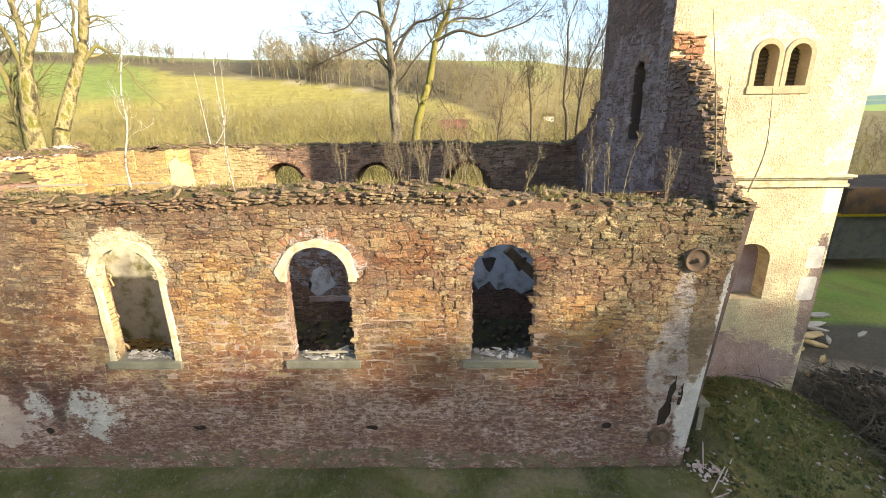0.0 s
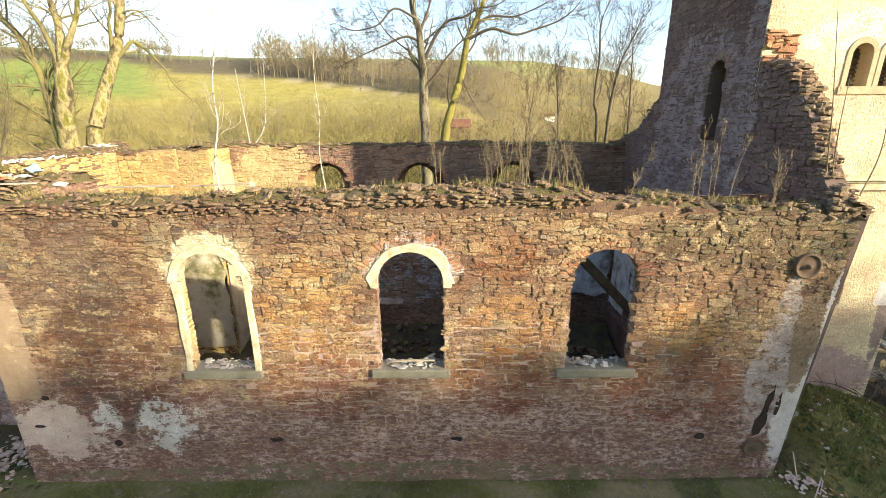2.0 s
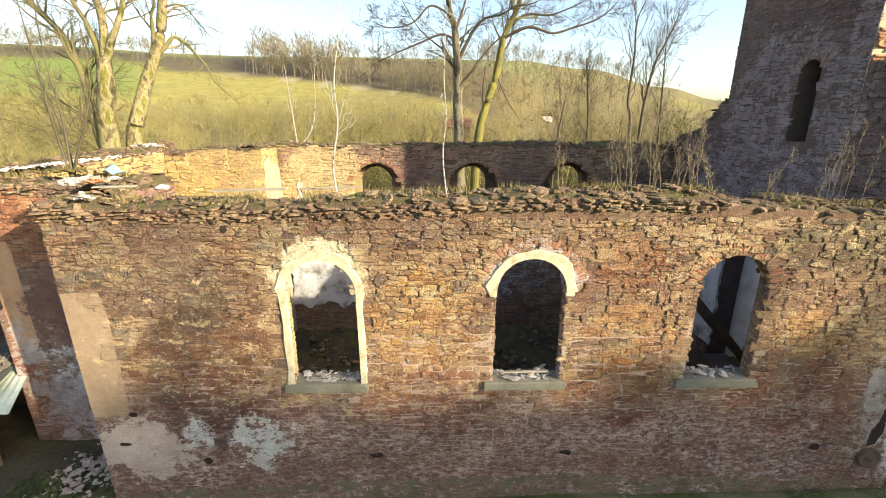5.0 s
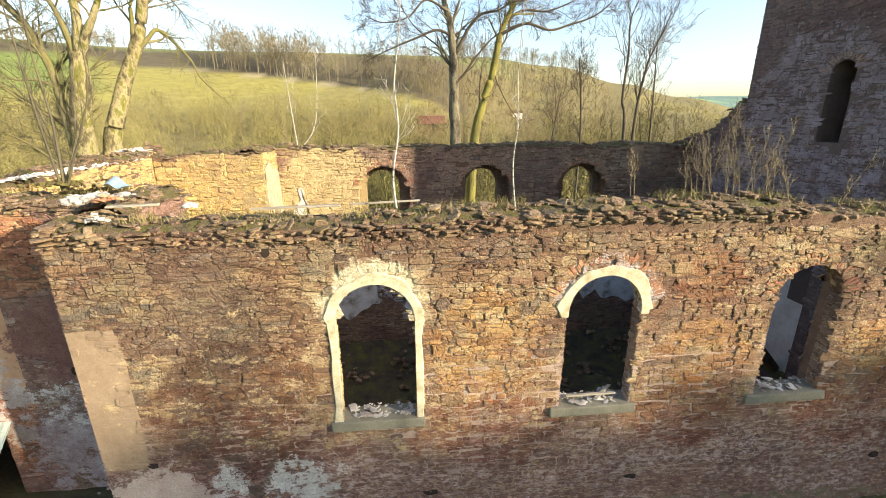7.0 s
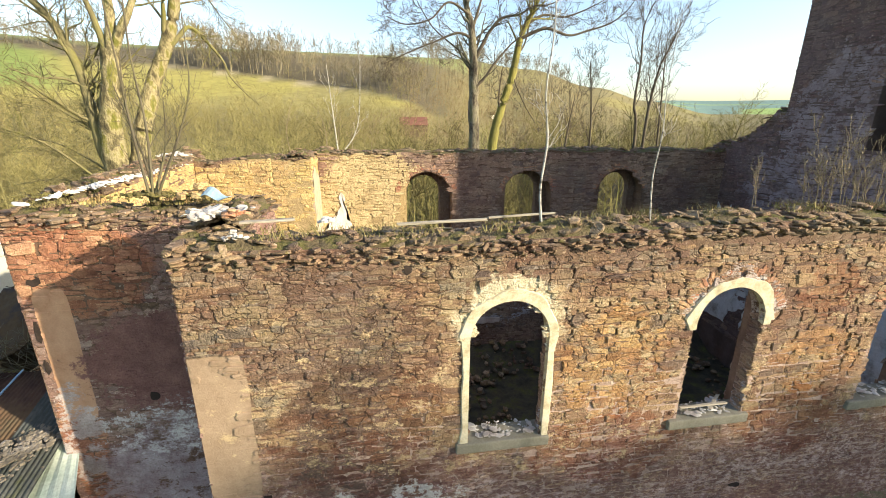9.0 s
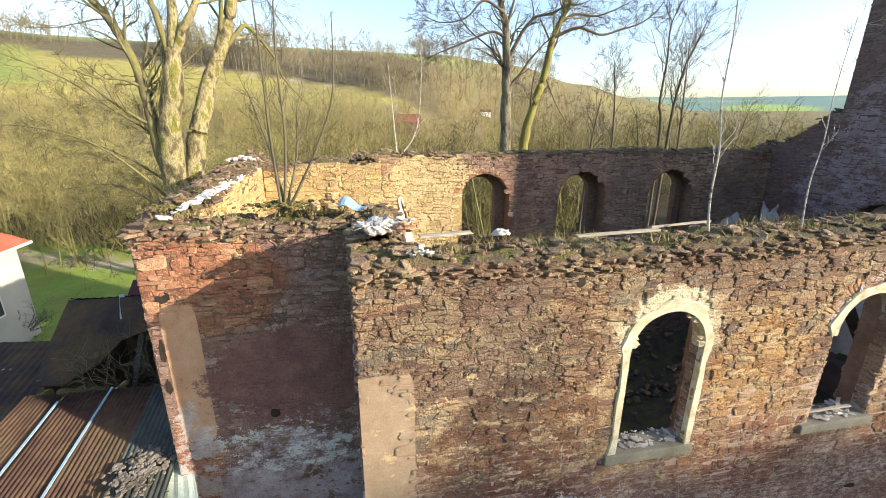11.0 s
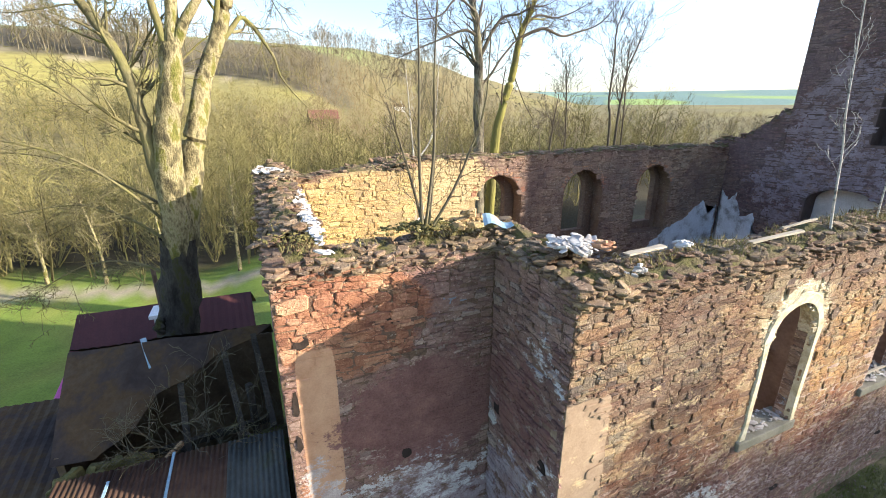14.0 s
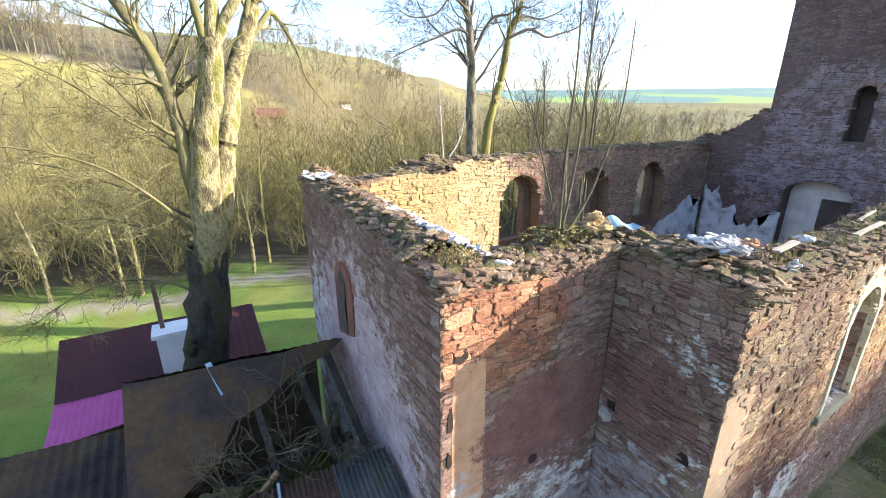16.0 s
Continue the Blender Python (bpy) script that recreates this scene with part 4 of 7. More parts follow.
        # Distant land takes its haze from this colour.
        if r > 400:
            c = mixc(FARHAZE if az > 20 else FIELD, (0.30, 0.42, 0.12), smooth(0.1, 0.25, noise.noise((az * 0.12, r * 0.003, 9))) * smooth(1800, 500, r))
    return c


def build_ground():
    radii = [0.5 + 0.5 * i for i in range(52)]
    while radii[-1] < 3500:
        radii.append(radii[-1] * 1.045)
    na = 300
    vs, cols = [(0.0, 4.0, land(0, 4))], [cover(0, 4)]
    for r in radii:
        for k in range(na):
            a = 2 * math.pi * k / na
            x, y = r * math.sin(a), r * math.cos(a)
            vs.append((x, y, land(x, y)))
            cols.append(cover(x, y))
    vs[0] = (0, 0, land(0, 0))
    fs = [(0, 1 + k, 1 + (k + 1) % na) for k in range(na)]
    for i in range(len(radii) - 1):
        o = 1 + i * na
        fs += [(o + k, o + na + k, o + na + (k + 1) % na, o + (k + 1) % na) for k in range(na)]
    mb = MB()
    mb.add(vs, fs)
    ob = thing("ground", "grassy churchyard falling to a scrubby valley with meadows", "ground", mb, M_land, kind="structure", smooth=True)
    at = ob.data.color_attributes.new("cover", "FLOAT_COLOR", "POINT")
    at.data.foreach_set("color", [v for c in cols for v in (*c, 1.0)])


build_ground()

# ---- church walls ----
GZ = -1.5
SOUTH = facing((0, 0, 0), (1, 0, 0), (0, -1, 0))
WX0, WX1, TH = -7.75, 7.6, 0.72
WIN = [hole(c, 0.6, 2.30, 4.5) for c in (-3.5, 0.0, 3.43)]
WIN_FACE = [hole(c, 0.6, 2.62, 4.5) for c in (-3.5, 0.0, 3.43)]


WIN_IN = [hole(c, 0.98, 2.1, 4.6, 0.95) for c in (-3.5, 0.0, 3.43)]


def south_top(u):
    return 5.98 + 0.08 * math.sin(u * 0.5 + 1) - 0.1 * smooth(2.7, 3.3, u) - 0.14 * smooth(3.0, 7.5, u)


def open_faces(layout_holes, pad=0.02):
    def keep(u, z, w, h):
        for ho in layout_holes:
            if abs(u - ho["c"]) < ho["half"] + w / 2 - 0.02 + pad and ho["z0"] - h / 2 < z < ho["top"](min(max(u, ho["c"] - ho["half"]), ho["c"] + ho["half"])) + h / 2:
                if inside_hole(ho, u, z, pad + min(w, h) * 0.42):
                    return False
        return True
    return keep


def eaves(w, m, u0, u1, top, rng, rows=((-0.26, 0.015), (-0.215, 0.03), (-0.17, 0.06), (-0.13, 0.075), (-0.09, 0.06), (-0.05, 0.045))):
    """Thin slate courses that step out under a wall top."""
    mb = MB()
    for row, (dz, out) in enumerate(rows):
        u = u0
        while u < u1:
            l = rng.uniform(0.07, 0.34)
            if rng.random() < 0.92:
                th = rng.uniform(0.022, 0.044)
                vs, fs = slab_shape(rng, rng.choice((5, 6, 7)))
                z = 5.98 + dz if row == 0 and w.name == "wall_south" else top(min(max(u, u0), u1)) + dz
                p = m @ pose(u + l / 2, out - 0.12 + rng.uniform(-0.03, 0.02), z + th / 2 + rng.uniform(-0.006, 0.012), rng.gauss(0, 2), rng.gauss(0, 3), rng.gauss(0, 6)) @ Matrix.Diagonal((l * 1.15, 0.3, th, 1))
                mb.add([tuple(p @ Vector(q)) for q in vs], fs)
            u += l
    tagged(part("eaves_course", mb, M_eaves, w, "thin projecting slate courses"), kind="stuff")


def south_wall():
    w = thing("wall_south", "ruined red sandstone rubble nave wall with three arched openings", "wall", wall_mesh(SOUTH, WX0, WX1, GZ, south_top, 0.24, WIN), M_mort_s, kind="structure")
    rng = random.Random(11)
    plug = MB()
    for ho in WIN:
        plug.box(ho["c"] - 0.6, ho["c"] + 0.6, -0.001, 0.36, 2.30, 2.64)
    part("sill_bed", plug, M_mort_s, w)
    part("inner_leaf", wall_mesh(SOUTH @ Matrix.Translation((0, -0.245, 0)), WX0 + 0.004, WX1 - 0.004, GZ, lambda u: south_top(u) - 0.004, TH - 0.245, WIN_IN), M_mortar, w)
    ok = open_faces(WIN_FACE)
    spots = [(-7.2, 1.5, 0.9, 0.75), (7.35, 1.9, 0.3, 1.1), (-7.45, 3.35, 0.42, 1.3)]
    lay_all = courses(WX0 + 0.01, WX1 - 0.01, 0.1, 5.72, rng, 0.80, lambda u, z, a, b: ok(u, z, a, b) and not in_spots(spots, u, z))
    near = [s for s in lay_all if -7.0 < s[0] < -4.6 and s[1] > 4.4][:300]
    chosen = set(near)
    for u, z, ww, hh in near:
        mb = MB()
        vs, fs = stone_shape(ww, hh, rng.uniform(0.008, 0.03), rng)
        mb.add(vs, fs)
        ob = part("stone", mb, M_stone, w)
        ob.matrix_basis = SOUTH @ pose(u, 0, z, 0, rng.uniform(-2, 2), 0)
    tagged(part("stonework", lay(SOUTH, [s for s in lay_all if s not in chosen], rng, lambda u, z: (0.001, 0.036 - 0.013 * smooth(4.5, 3.3, z + 1.3 * noise.noise((u * 0.5, z * 0.7, 3)) + 0.4 * noise.noise((u * 2, z * 2, 8))))), M_stone, w), kind="stuff")
    eaves(w, SOUTH, WX0 - 0.04, 2.95, south_top, rng)
    rubble_top(w, SOUTH, WX0, WX1, south_top, TH, random.Random(21), 52, 300, lift=0.24)
    # inner face
    inner = facing((0, TH, 0), (1, 0, 0), (0, 1, 0))
    tagged(part("inner_stonework", lay(inner, courses(WX0 + 0.7, 7.05, 0.2, 5.9, rng, 0.9, open_faces(WIN_IN)), rng), M_stone_n, w), kind="stuff")
    return w


def lean_corner(wall, x0):
    """The nave corner is worn back towards its foot."""
    behind = x0 > 7
    for ob in wall.children_recursive + [wall]:
        if ob.type == "MESH" and ob.name.split(".")[0] not in ("stone", "stone_slab"):
            for v in ob.data.vertices:
                if behind and v.co.x > x0 and v.co.y < 2.45 and v.co.z < 5.7:
                    edge = 7.56 - 0.46 * smooth(5.6, 0.4, v.co.z)
                    f = smooth(2.45, 1.7, v.co.y)
                    v.co.x += (max(7.1, min(v.co.x, edge)) - v.co.x) * f
                elif not behind and v.co.x > x0 and v.co.y < 1.6:
                    v.co.x -= 0.46 * smooth(5.6, 0.4, v.co.z) * smooth(x0, 7.6, v.co.x)


W_south = south_wall()
lean_corner(W_south, 6.85)


def window_dressing():
    rng = random.Random(4)
    for i, ho in enumerate(WIN_FACE):
        c = ho["c"]
        win = thing("window_%d" % (i + 1), ("round-arched opening with cream limewashed surround", "round-arched opening with cream plaster arch band", "round-arched opening with bare brick arch")[i], "window", kind="structure", at=(c, 0, 0))
        L = SOUTH
        off = Matrix.Translation((-c, 0, 0))
        sill = MB()
        sill.box(-0.76, 0.70, -0.07, 0.34, 2.62, 2.79)
        s = part("window_sill", sill, M_sill, win, "grey stone sill slab")
        bv = s.modifiers.new("worn", "BEVEL")
        bv.width, bv.segments = 0.02, 2
        if i == 0:
            part("surround", arch_band(off @ L, c, 0.6, 4.5, 0.14, 0.035, -0.07, legs=1.72, rng=rng), M_plaster, win, "cream limewashed surround")
        if i == 1:
            part("surround", arch_band(off @ L, c, 0.6, 4.5, 0.15, 0.04, -0.07, legs=0.08, rng=rng), M_plaster, win, "cream plaster arch band")
        if i >= 1:
            voussoirs(off @ L, c, 0.76 if i == 1 else 0.6, 4.5, 0.17 if i == 1 else 0.25, 34, rng, win)
        for sgn in (-1, 1):
            face = facing((sgn * 0.6, 0, 0), (0, 1, 0), (-sgn, 0, 0))
            z1 = 4.5 if i else 4.4
            u0 = 0.0 if i else 0.06
            tagged(part("reveal_stones", lay(face, courses(u0, 0.24, 2.8, z1, rng, 0.7), rng, (0.0, 0.03)), M_stone_n, win), kind="stuff")
        # crumbled plaster and laths lying on the sill
        heap = MB()
        for q in range(80):
            k = rng.randrange(len(SLABS))
            sz = rng.uniform(0.02, 0.08) if q > 12 else rng.uniform(0.10, 0.22)
            mm = pose(rng.uniform(-0.5, 0.5), rng.uniform(0.02, 0.34), 2.80 + rng.uniform(0.0, 0.035), rng.gauss(0, 7), rng.gauss(0, 7), rng.uniform(0, 360)) @ Matrix.Diagonal((sz, sz * rng.uniform(0.3, 0.8), rng.uniform(0.006, 0.016), 1))
            heap.add([tuple(mm @ Vector(q)) for q in SLABS[k][0]], SLABS[k][1])
        tagged(thing("plaster_rubble", "white crumbled plaster lying on the window sill", "rubble", heap, M_rubbish, at=(c, 0, 0)), kind="stuff")


window_dressing()


def plain_wall(name, label, m, u0, u1, top, thick, seed, mat=None, stone=None, holes=(), size=0.85, inner=True, rub=30, pieces=0, lift=0.25, face=True, bare=(), single=False, z0=GZ, proud=(0.004, 0.042), inner_u=None, face_u=None, chance=1.0, inner_stone=None, pad=0.02, inner_holes=None):
    rng = random.Random(seed)
    leaf = 0.25 if inner_holes else thick
    w = thing(name, label, "wall", wall_mesh(m, u0, u1, z0, top, leaf, holes), mat or M_mortar, kind="structure")
    if inner_holes:
        part("inner_leaf", wall_mesh(m @ Matrix.Translation((0, -leaf - 0.003, 0)), u0 + 0.004, u1 - 0.004, z0, lambda u: top(u) - 0.004, thick - leaf - 0.003, inner_holes), mat or M_mortar, w)
        holes = inner_holes
    tops = top(u0), top((u0 + u1) / 2), top(u1)
    ok = open_faces(holes, pad)
    if face:
        keep = lambda u, z, a, b: z < top(u) - 0.05 and ok(u, z, a, b) and not in_spots(bare, u, z)
        stones = courses((face_u or (u0, u1))[0] + 0.01, (face_u or (u0, u1))[1] - 0.01, z0 + 0.3, max(tops) + 0.4, rng, size, keep)
        if single:
            for st in stones[:300]:
                part("stone", lay(m, [st], rng, proud, 2.0), stone or M_stone_up, w)
            stones = stones[300:]
        if stones:
            tagged(part("stonework", lay(m, stones, rng, proud, chance), stone or M_stone_up, w), kind="stuff")
    if inner:
        a, b = inner_u or (u0, u1)
        mi = m @ Matrix.Translation((0, -thick, 0)) @ Matrix.Diagonal((1, -1, 1, 1))
        keep = lambda u, z, x, y: z < top(u) - 0.05 and ok(u, z, x, y)
        tagged(part("inner_stonework", lay(mi, courses(a, b, z0 + 0.3, max(tops) + 0.4, rng, size, keep), rng, proud), inner_stone or stone or M_stone_up, w), kind="stuff")
    if rub:
        rubble_top(w, m, u0, u1, top, thick, rng, rub, pieces, lift)
    return w


# nave: corner stubs at the chancel end
STUB_S = facing((-7.75, 0, 0), (0, -1, 0), (-1, 0, 0))
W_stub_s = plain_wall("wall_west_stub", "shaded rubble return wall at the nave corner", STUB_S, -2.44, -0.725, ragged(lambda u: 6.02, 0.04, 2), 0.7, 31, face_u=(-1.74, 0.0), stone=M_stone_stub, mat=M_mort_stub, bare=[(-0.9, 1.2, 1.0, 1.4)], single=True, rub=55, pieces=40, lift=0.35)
STUB_N = facing((-7.75, 0, 0), (0, -1, 0), (-1, 0, 0))
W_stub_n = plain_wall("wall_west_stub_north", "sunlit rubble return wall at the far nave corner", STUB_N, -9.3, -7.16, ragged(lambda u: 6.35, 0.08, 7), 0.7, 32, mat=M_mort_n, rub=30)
# chancel
CH_S = facing((0, 1.74, 0), (1, 0, 0), (0, -1, 0))
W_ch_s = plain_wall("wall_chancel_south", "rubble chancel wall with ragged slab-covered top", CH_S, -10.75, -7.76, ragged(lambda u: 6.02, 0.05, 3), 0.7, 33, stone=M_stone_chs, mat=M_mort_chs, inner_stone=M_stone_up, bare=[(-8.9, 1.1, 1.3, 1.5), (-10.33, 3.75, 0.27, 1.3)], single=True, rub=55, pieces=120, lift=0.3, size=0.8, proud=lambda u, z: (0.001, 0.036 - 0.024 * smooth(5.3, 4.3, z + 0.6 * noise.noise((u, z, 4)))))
CH_W = facing((-10.75, 0, 0), (0, -1, 0), (-1, 0, 0))
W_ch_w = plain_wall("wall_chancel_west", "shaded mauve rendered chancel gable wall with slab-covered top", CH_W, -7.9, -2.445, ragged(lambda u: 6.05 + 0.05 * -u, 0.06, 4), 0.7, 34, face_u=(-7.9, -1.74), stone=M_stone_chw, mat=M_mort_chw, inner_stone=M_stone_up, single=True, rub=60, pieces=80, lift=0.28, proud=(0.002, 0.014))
CH_N = facing((0, 7.9, 0), (-1, 0, 0), (0, 1, 0))
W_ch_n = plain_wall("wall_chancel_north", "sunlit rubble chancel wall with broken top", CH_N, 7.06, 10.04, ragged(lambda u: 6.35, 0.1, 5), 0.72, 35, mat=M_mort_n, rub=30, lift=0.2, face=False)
eaves(W_ch_s, CH_S, -10.8, -7.8, ragged(lambda u: 6.02, 0.05, 3), random.Random(71), ((-0.22, 0.01), (-0.18, 0.03), (-0.14, 0.045), (-0.10, 0.06), (-0.06, 0.05), (-0.02, 0.03), (0.02, 0.0)))
eaves(W_stub_s, STUB_S, -1.70, 0.02, ragged(lambda u: 6.02, 0.04, 2), random.Random(72), ((-0.14, 0.01), (-0.10, 0.03), (-0.06, 0.045), (-0.02, 0.03)))
eaves(W_ch_w, CH_W, -7.9, -1.72, ragged(lambda u: 6.05 + 0.05 * -u, 0.06, 4), random.Random(73), ((-0.14, 0.01), (-0.10, 0.03), (-0.06, 0.045), (-0.02, 0.03)))
# nave north wall
NORTH = facing((0, 9.32, 0), (-1, 0, 0), (0, 1, 0))
NWIN = [hole(-c, 0.56, 3.5, 5.08) for c in (-3.72, -0.30, 3.20)]
NWIN_IN = [hole(-c, 0.86, 3.2, 4.93) for c in (-3.66, -0.22, 3.16)]
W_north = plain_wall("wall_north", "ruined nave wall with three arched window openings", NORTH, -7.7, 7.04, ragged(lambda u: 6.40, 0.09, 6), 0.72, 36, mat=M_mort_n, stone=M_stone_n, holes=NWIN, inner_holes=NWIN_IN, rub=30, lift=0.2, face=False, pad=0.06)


# tower end of the nave: broken gable wall against the tower
def gable_top(u):
    y = -u
    z = 5.70 + 0.35 * smooth(-0.1, 0.5, y)
    if y > 6.4:
        z = 7.75 - 0.2 * math.floor(6.8 * smooth(6.5, 8.7, y))
    if 2.5 < y < 6.62:
        return 5.62
    return z + 0.09 * math.floor(3 * noise.noise((y * 2.0, 1.5, 2.2)))


BREAK = [(0.0, 5.9), (0.3, 6.2), (0.65, 6.75), (0.93, 7.3), (1.28, 7.82), (1.75, 8.24), (2.1, 8.34), (2.6, 8.36)]


def break_top(u):
    """The stepped broken edge of the gable, climbing steeply towards the tower."""
    y = math.floor(-u / 0.07) * 0.07 + 0.03 * noise.noise((u * 9, 1.0, 4.0))
    for (a, e), (a2, e2) in zip(BREAK, BREAK[1:]):
        if a <= y <= a2:
            return e + (e2 - e) * (y - a) / (a2 - a)
    return 5.9 if y < 0 else 8.36


GABLE = facing((7.75, 0, 0), (0, -1, 0), (1, 0, 0))
ARCH = hole(-4.45, 1.05, 0.0, 4.7, 0.53)
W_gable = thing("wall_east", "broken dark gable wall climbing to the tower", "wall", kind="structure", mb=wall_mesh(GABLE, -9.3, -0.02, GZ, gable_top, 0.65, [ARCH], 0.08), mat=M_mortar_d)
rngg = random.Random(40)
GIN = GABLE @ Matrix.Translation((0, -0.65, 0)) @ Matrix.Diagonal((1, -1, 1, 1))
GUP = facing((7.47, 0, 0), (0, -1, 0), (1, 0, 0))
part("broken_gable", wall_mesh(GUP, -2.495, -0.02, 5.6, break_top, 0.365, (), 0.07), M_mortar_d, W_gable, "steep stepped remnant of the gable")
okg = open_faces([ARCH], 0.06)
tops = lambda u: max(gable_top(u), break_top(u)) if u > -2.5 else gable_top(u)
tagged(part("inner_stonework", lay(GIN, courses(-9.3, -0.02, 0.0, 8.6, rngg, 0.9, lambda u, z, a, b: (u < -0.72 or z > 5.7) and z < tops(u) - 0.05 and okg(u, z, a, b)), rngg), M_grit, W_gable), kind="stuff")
mb = MB()
for k in range(190):
    y = 0.02 + 2.45 * rngg.random()
    m = pose(7.10 + 0.36 * rngg.random(), y - 0.04, break_top(-y) + rngg.uniform(-0.12, 0.0), rngg.gauss(0, 5), rngg.gauss(0, 5), rngg.gauss(0, 20)) @ Matrix.Diagonal((rngg.uniform(0.14, 0.34), rngg.uniform(0.10, 0.24), rngg.uniform(0.03, 0.08), 1))
    vs, fs = SLABS[rngg.randrange(len(SLABS))]
    mb.add([tuple(m @ Vector(p)) for p in vs], fs)
tagged(part("broken_end", mb, M_eaves, W_gable, "toothed broken masonry"), kind="stuff")
mb = MB()
for k in range(46):
    f = rngg.random()
    m = pose(7.45 + 0.42 * f, -0.02 + 0.55 * rngg.random(), 5.62 + 0.30 * rngg.random() * (1.1 - f), rngg.gauss(0, 5), rngg.gauss(6, 4), rngg.gauss(0, 25)) @ Matrix.Diagonal((rngg.uniform(0.2, 0.45), rngg.uniform(0.15, 0.35), rngg.uniform(0.025, 0.05), 1))
    vs, fs = SLABS[rngg.randrange(len(SLABS))]
    mb.add([tuple(m @ Vector(p)) for p in vs], fs)
tagged(part("corner_slabs", mb, M_slate, W_gable, "dark slabs jutting past the nave corner"), kind="stuff")
rubble_top(W_gable, GABLE, -9.3, -6.4, gable_top, 0.65, rngg, 45, 0, 0.2)


lean_corner(W_gable, 7.12)


# tower
def build_tower():
    X0, X1, Y0, Y1, H = 7.76, 11.45, 2.5, 6.6, 17.0
    t = thing("church_tower", "square plastered church tower with twin arched belfry windows", "tower")
    F = facing((0, Y0, 0), (1, 0, 0), (0, -1, 0))
    part("wall", wall_mesh(F, 7.11, X1, GZ - 2.5, lambda u: 5.8, 0.6, [hole(9.66, 0.47, 2.92, 3.95, 0.40)], 0.5), M_tower, t, "cream plastered lower storey")
    hs = [hole(9.17, 0.235, 7.87, 8.48), hole(9.83, 0.235, 7.87, 8.48)]
    part("wall", wall_mesh(F, 7.11, X1, 5.8, lambda u: H, 0.6, hs, 0.5), M_tower, t, "sunlit yellowed plaster upper storey")
    side = MB()
    side.box(X1 - 0.6, X1, Y0 + 0.601, Y1, GZ - 2.5, H)
    side.box(7.76, X1 - 0.601, Y1 - 0.6, Y1, GZ - 2.5, H)
    part("wall", side, M_tower, t)
    NAVE = facing((7.10, 0, 0), (0, -1, 0), (-1, 0, 0))
    slit = hole(-3.88, 0.30, 6.72, 8.25)
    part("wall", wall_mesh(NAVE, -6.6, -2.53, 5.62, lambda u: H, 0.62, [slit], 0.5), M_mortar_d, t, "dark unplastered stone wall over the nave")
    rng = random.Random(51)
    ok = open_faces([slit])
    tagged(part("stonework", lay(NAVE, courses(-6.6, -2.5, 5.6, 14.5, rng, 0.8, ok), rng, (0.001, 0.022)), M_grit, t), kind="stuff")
    voussoirs(NAVE, -3.88, 0.30, 8.25, 0.28, 15, rng, t, mat=M_paleb)
    for k, h in enumerate(hs):
        part("window_surround", arch_band(F, h["c"], 0.235, 8.48, 0.10, 0.022 + 0.005 * k, -0.3, legs=0.61), M_surround, t, "flat tan stone window surround")
        lou = MB()
        lou.box(h["c"] - 0.235, h["c"] + 0.235, Y0 + 0.34, Y0 + 0.40, 7.87, 8.72)
        sh = part("shutter", lou, M_rot, t, "weathered grey shutter boards")
        for q in range(9):
            sl = MB()
            sl.box(-0.225, 0.225, -0.035, 0.035, -0.008, 0.008, Matrix.Translation((h["c"], Y0 + 0.31, 7.93 + 0.085 * q)) @ pose(0, 0, 0, 35))
            part("slat", sl, M_rot, sh)
    sl = MB()
    sl.box(8.82, 10.18, Y0 - 0.03, Y0 + 0.2, 7.71, 7.868)
    part("window_sill", sl, M_surround, t, "flat tan stone sill band")
    for z, o, hh in ((5.70, 0.06, 0.07), (5.772, 0.03, 0.10), (5.874, 0.08, 0.045), (5.92, 0.13, 0.05)):
        for b in ((7.6, X1 + o, Y0 - o, Y0 + 0.05), (X1 - 0.05, X1 + o, Y0 + 0.051, Y1 + o)):
            cor = MB()
            cor.box(*b, z, z + hh)
            part("string_course", cor, M_plaster, t, "moulded string course")
    inf = MB()
    inf.box(9.15, 10.2, Y0 + 0.40, Y0 + 0.5, 2.95, 4.4)
    part("window_back", inf, M_mauve, t, "dull mauve back of the low window recess")
    # brick remnant beside the tower corner
    br = lay(facing((0, 2.47, 0), (1, 0, 0), (0, -1, 0)), courses(7.12, 7.8, 8.3, 8.9, rng, 0.7), rng)
    part("brick_stub", br, M_brick, t, "orange brick remnant")
    # Thin dark sheet stands for the unlit tower inside behind the slit.
    for b in ((7.74, 7.76, 3.6, 4.5, 6.5, 8.6),):
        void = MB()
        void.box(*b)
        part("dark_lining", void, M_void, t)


build_tower()

# niche behind the gable arch
nb = MB()
nb.box(7.74, 7.78, 2.9, 5.5, -0.2, 5.3)
part("niche_back", nb, M_white, W_gable, "pale plastered back of the arched recess")
# Thin dark panel paints the shade of an opening in the recess.
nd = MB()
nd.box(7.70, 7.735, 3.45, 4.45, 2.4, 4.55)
part("doorway_dark", nd, M_void, W_gable, "thin dark panel painted as an unlit opening")

# ---- plaster remnants ----
# Flat near-black patches paint the shade in the gaps.
patch("sooty_gap", SOUTH, [(6.62, 1.25), (6.62, 1.6), (6.72, 1.75), (6.78, 2.2), (6.86, 2.42), (6.86, 2.1), (6.80, 1.8), (6.83, 1.55), (6.76, 1.3)], 0.02, M_hole, W_south, "near-black patch painted as a gap behind fallen plaster", 0.03, 8)
patch("sooty_gap", SOUTH, [(6.95, 1.75), (6.94, 2.05), (7.0, 2.25), (7.03, 2.0), (7.0, 1.75)], 0.02, M_hole, W_south, "near-black patch painted as a gap behind fallen plaster", 0.02, 9)


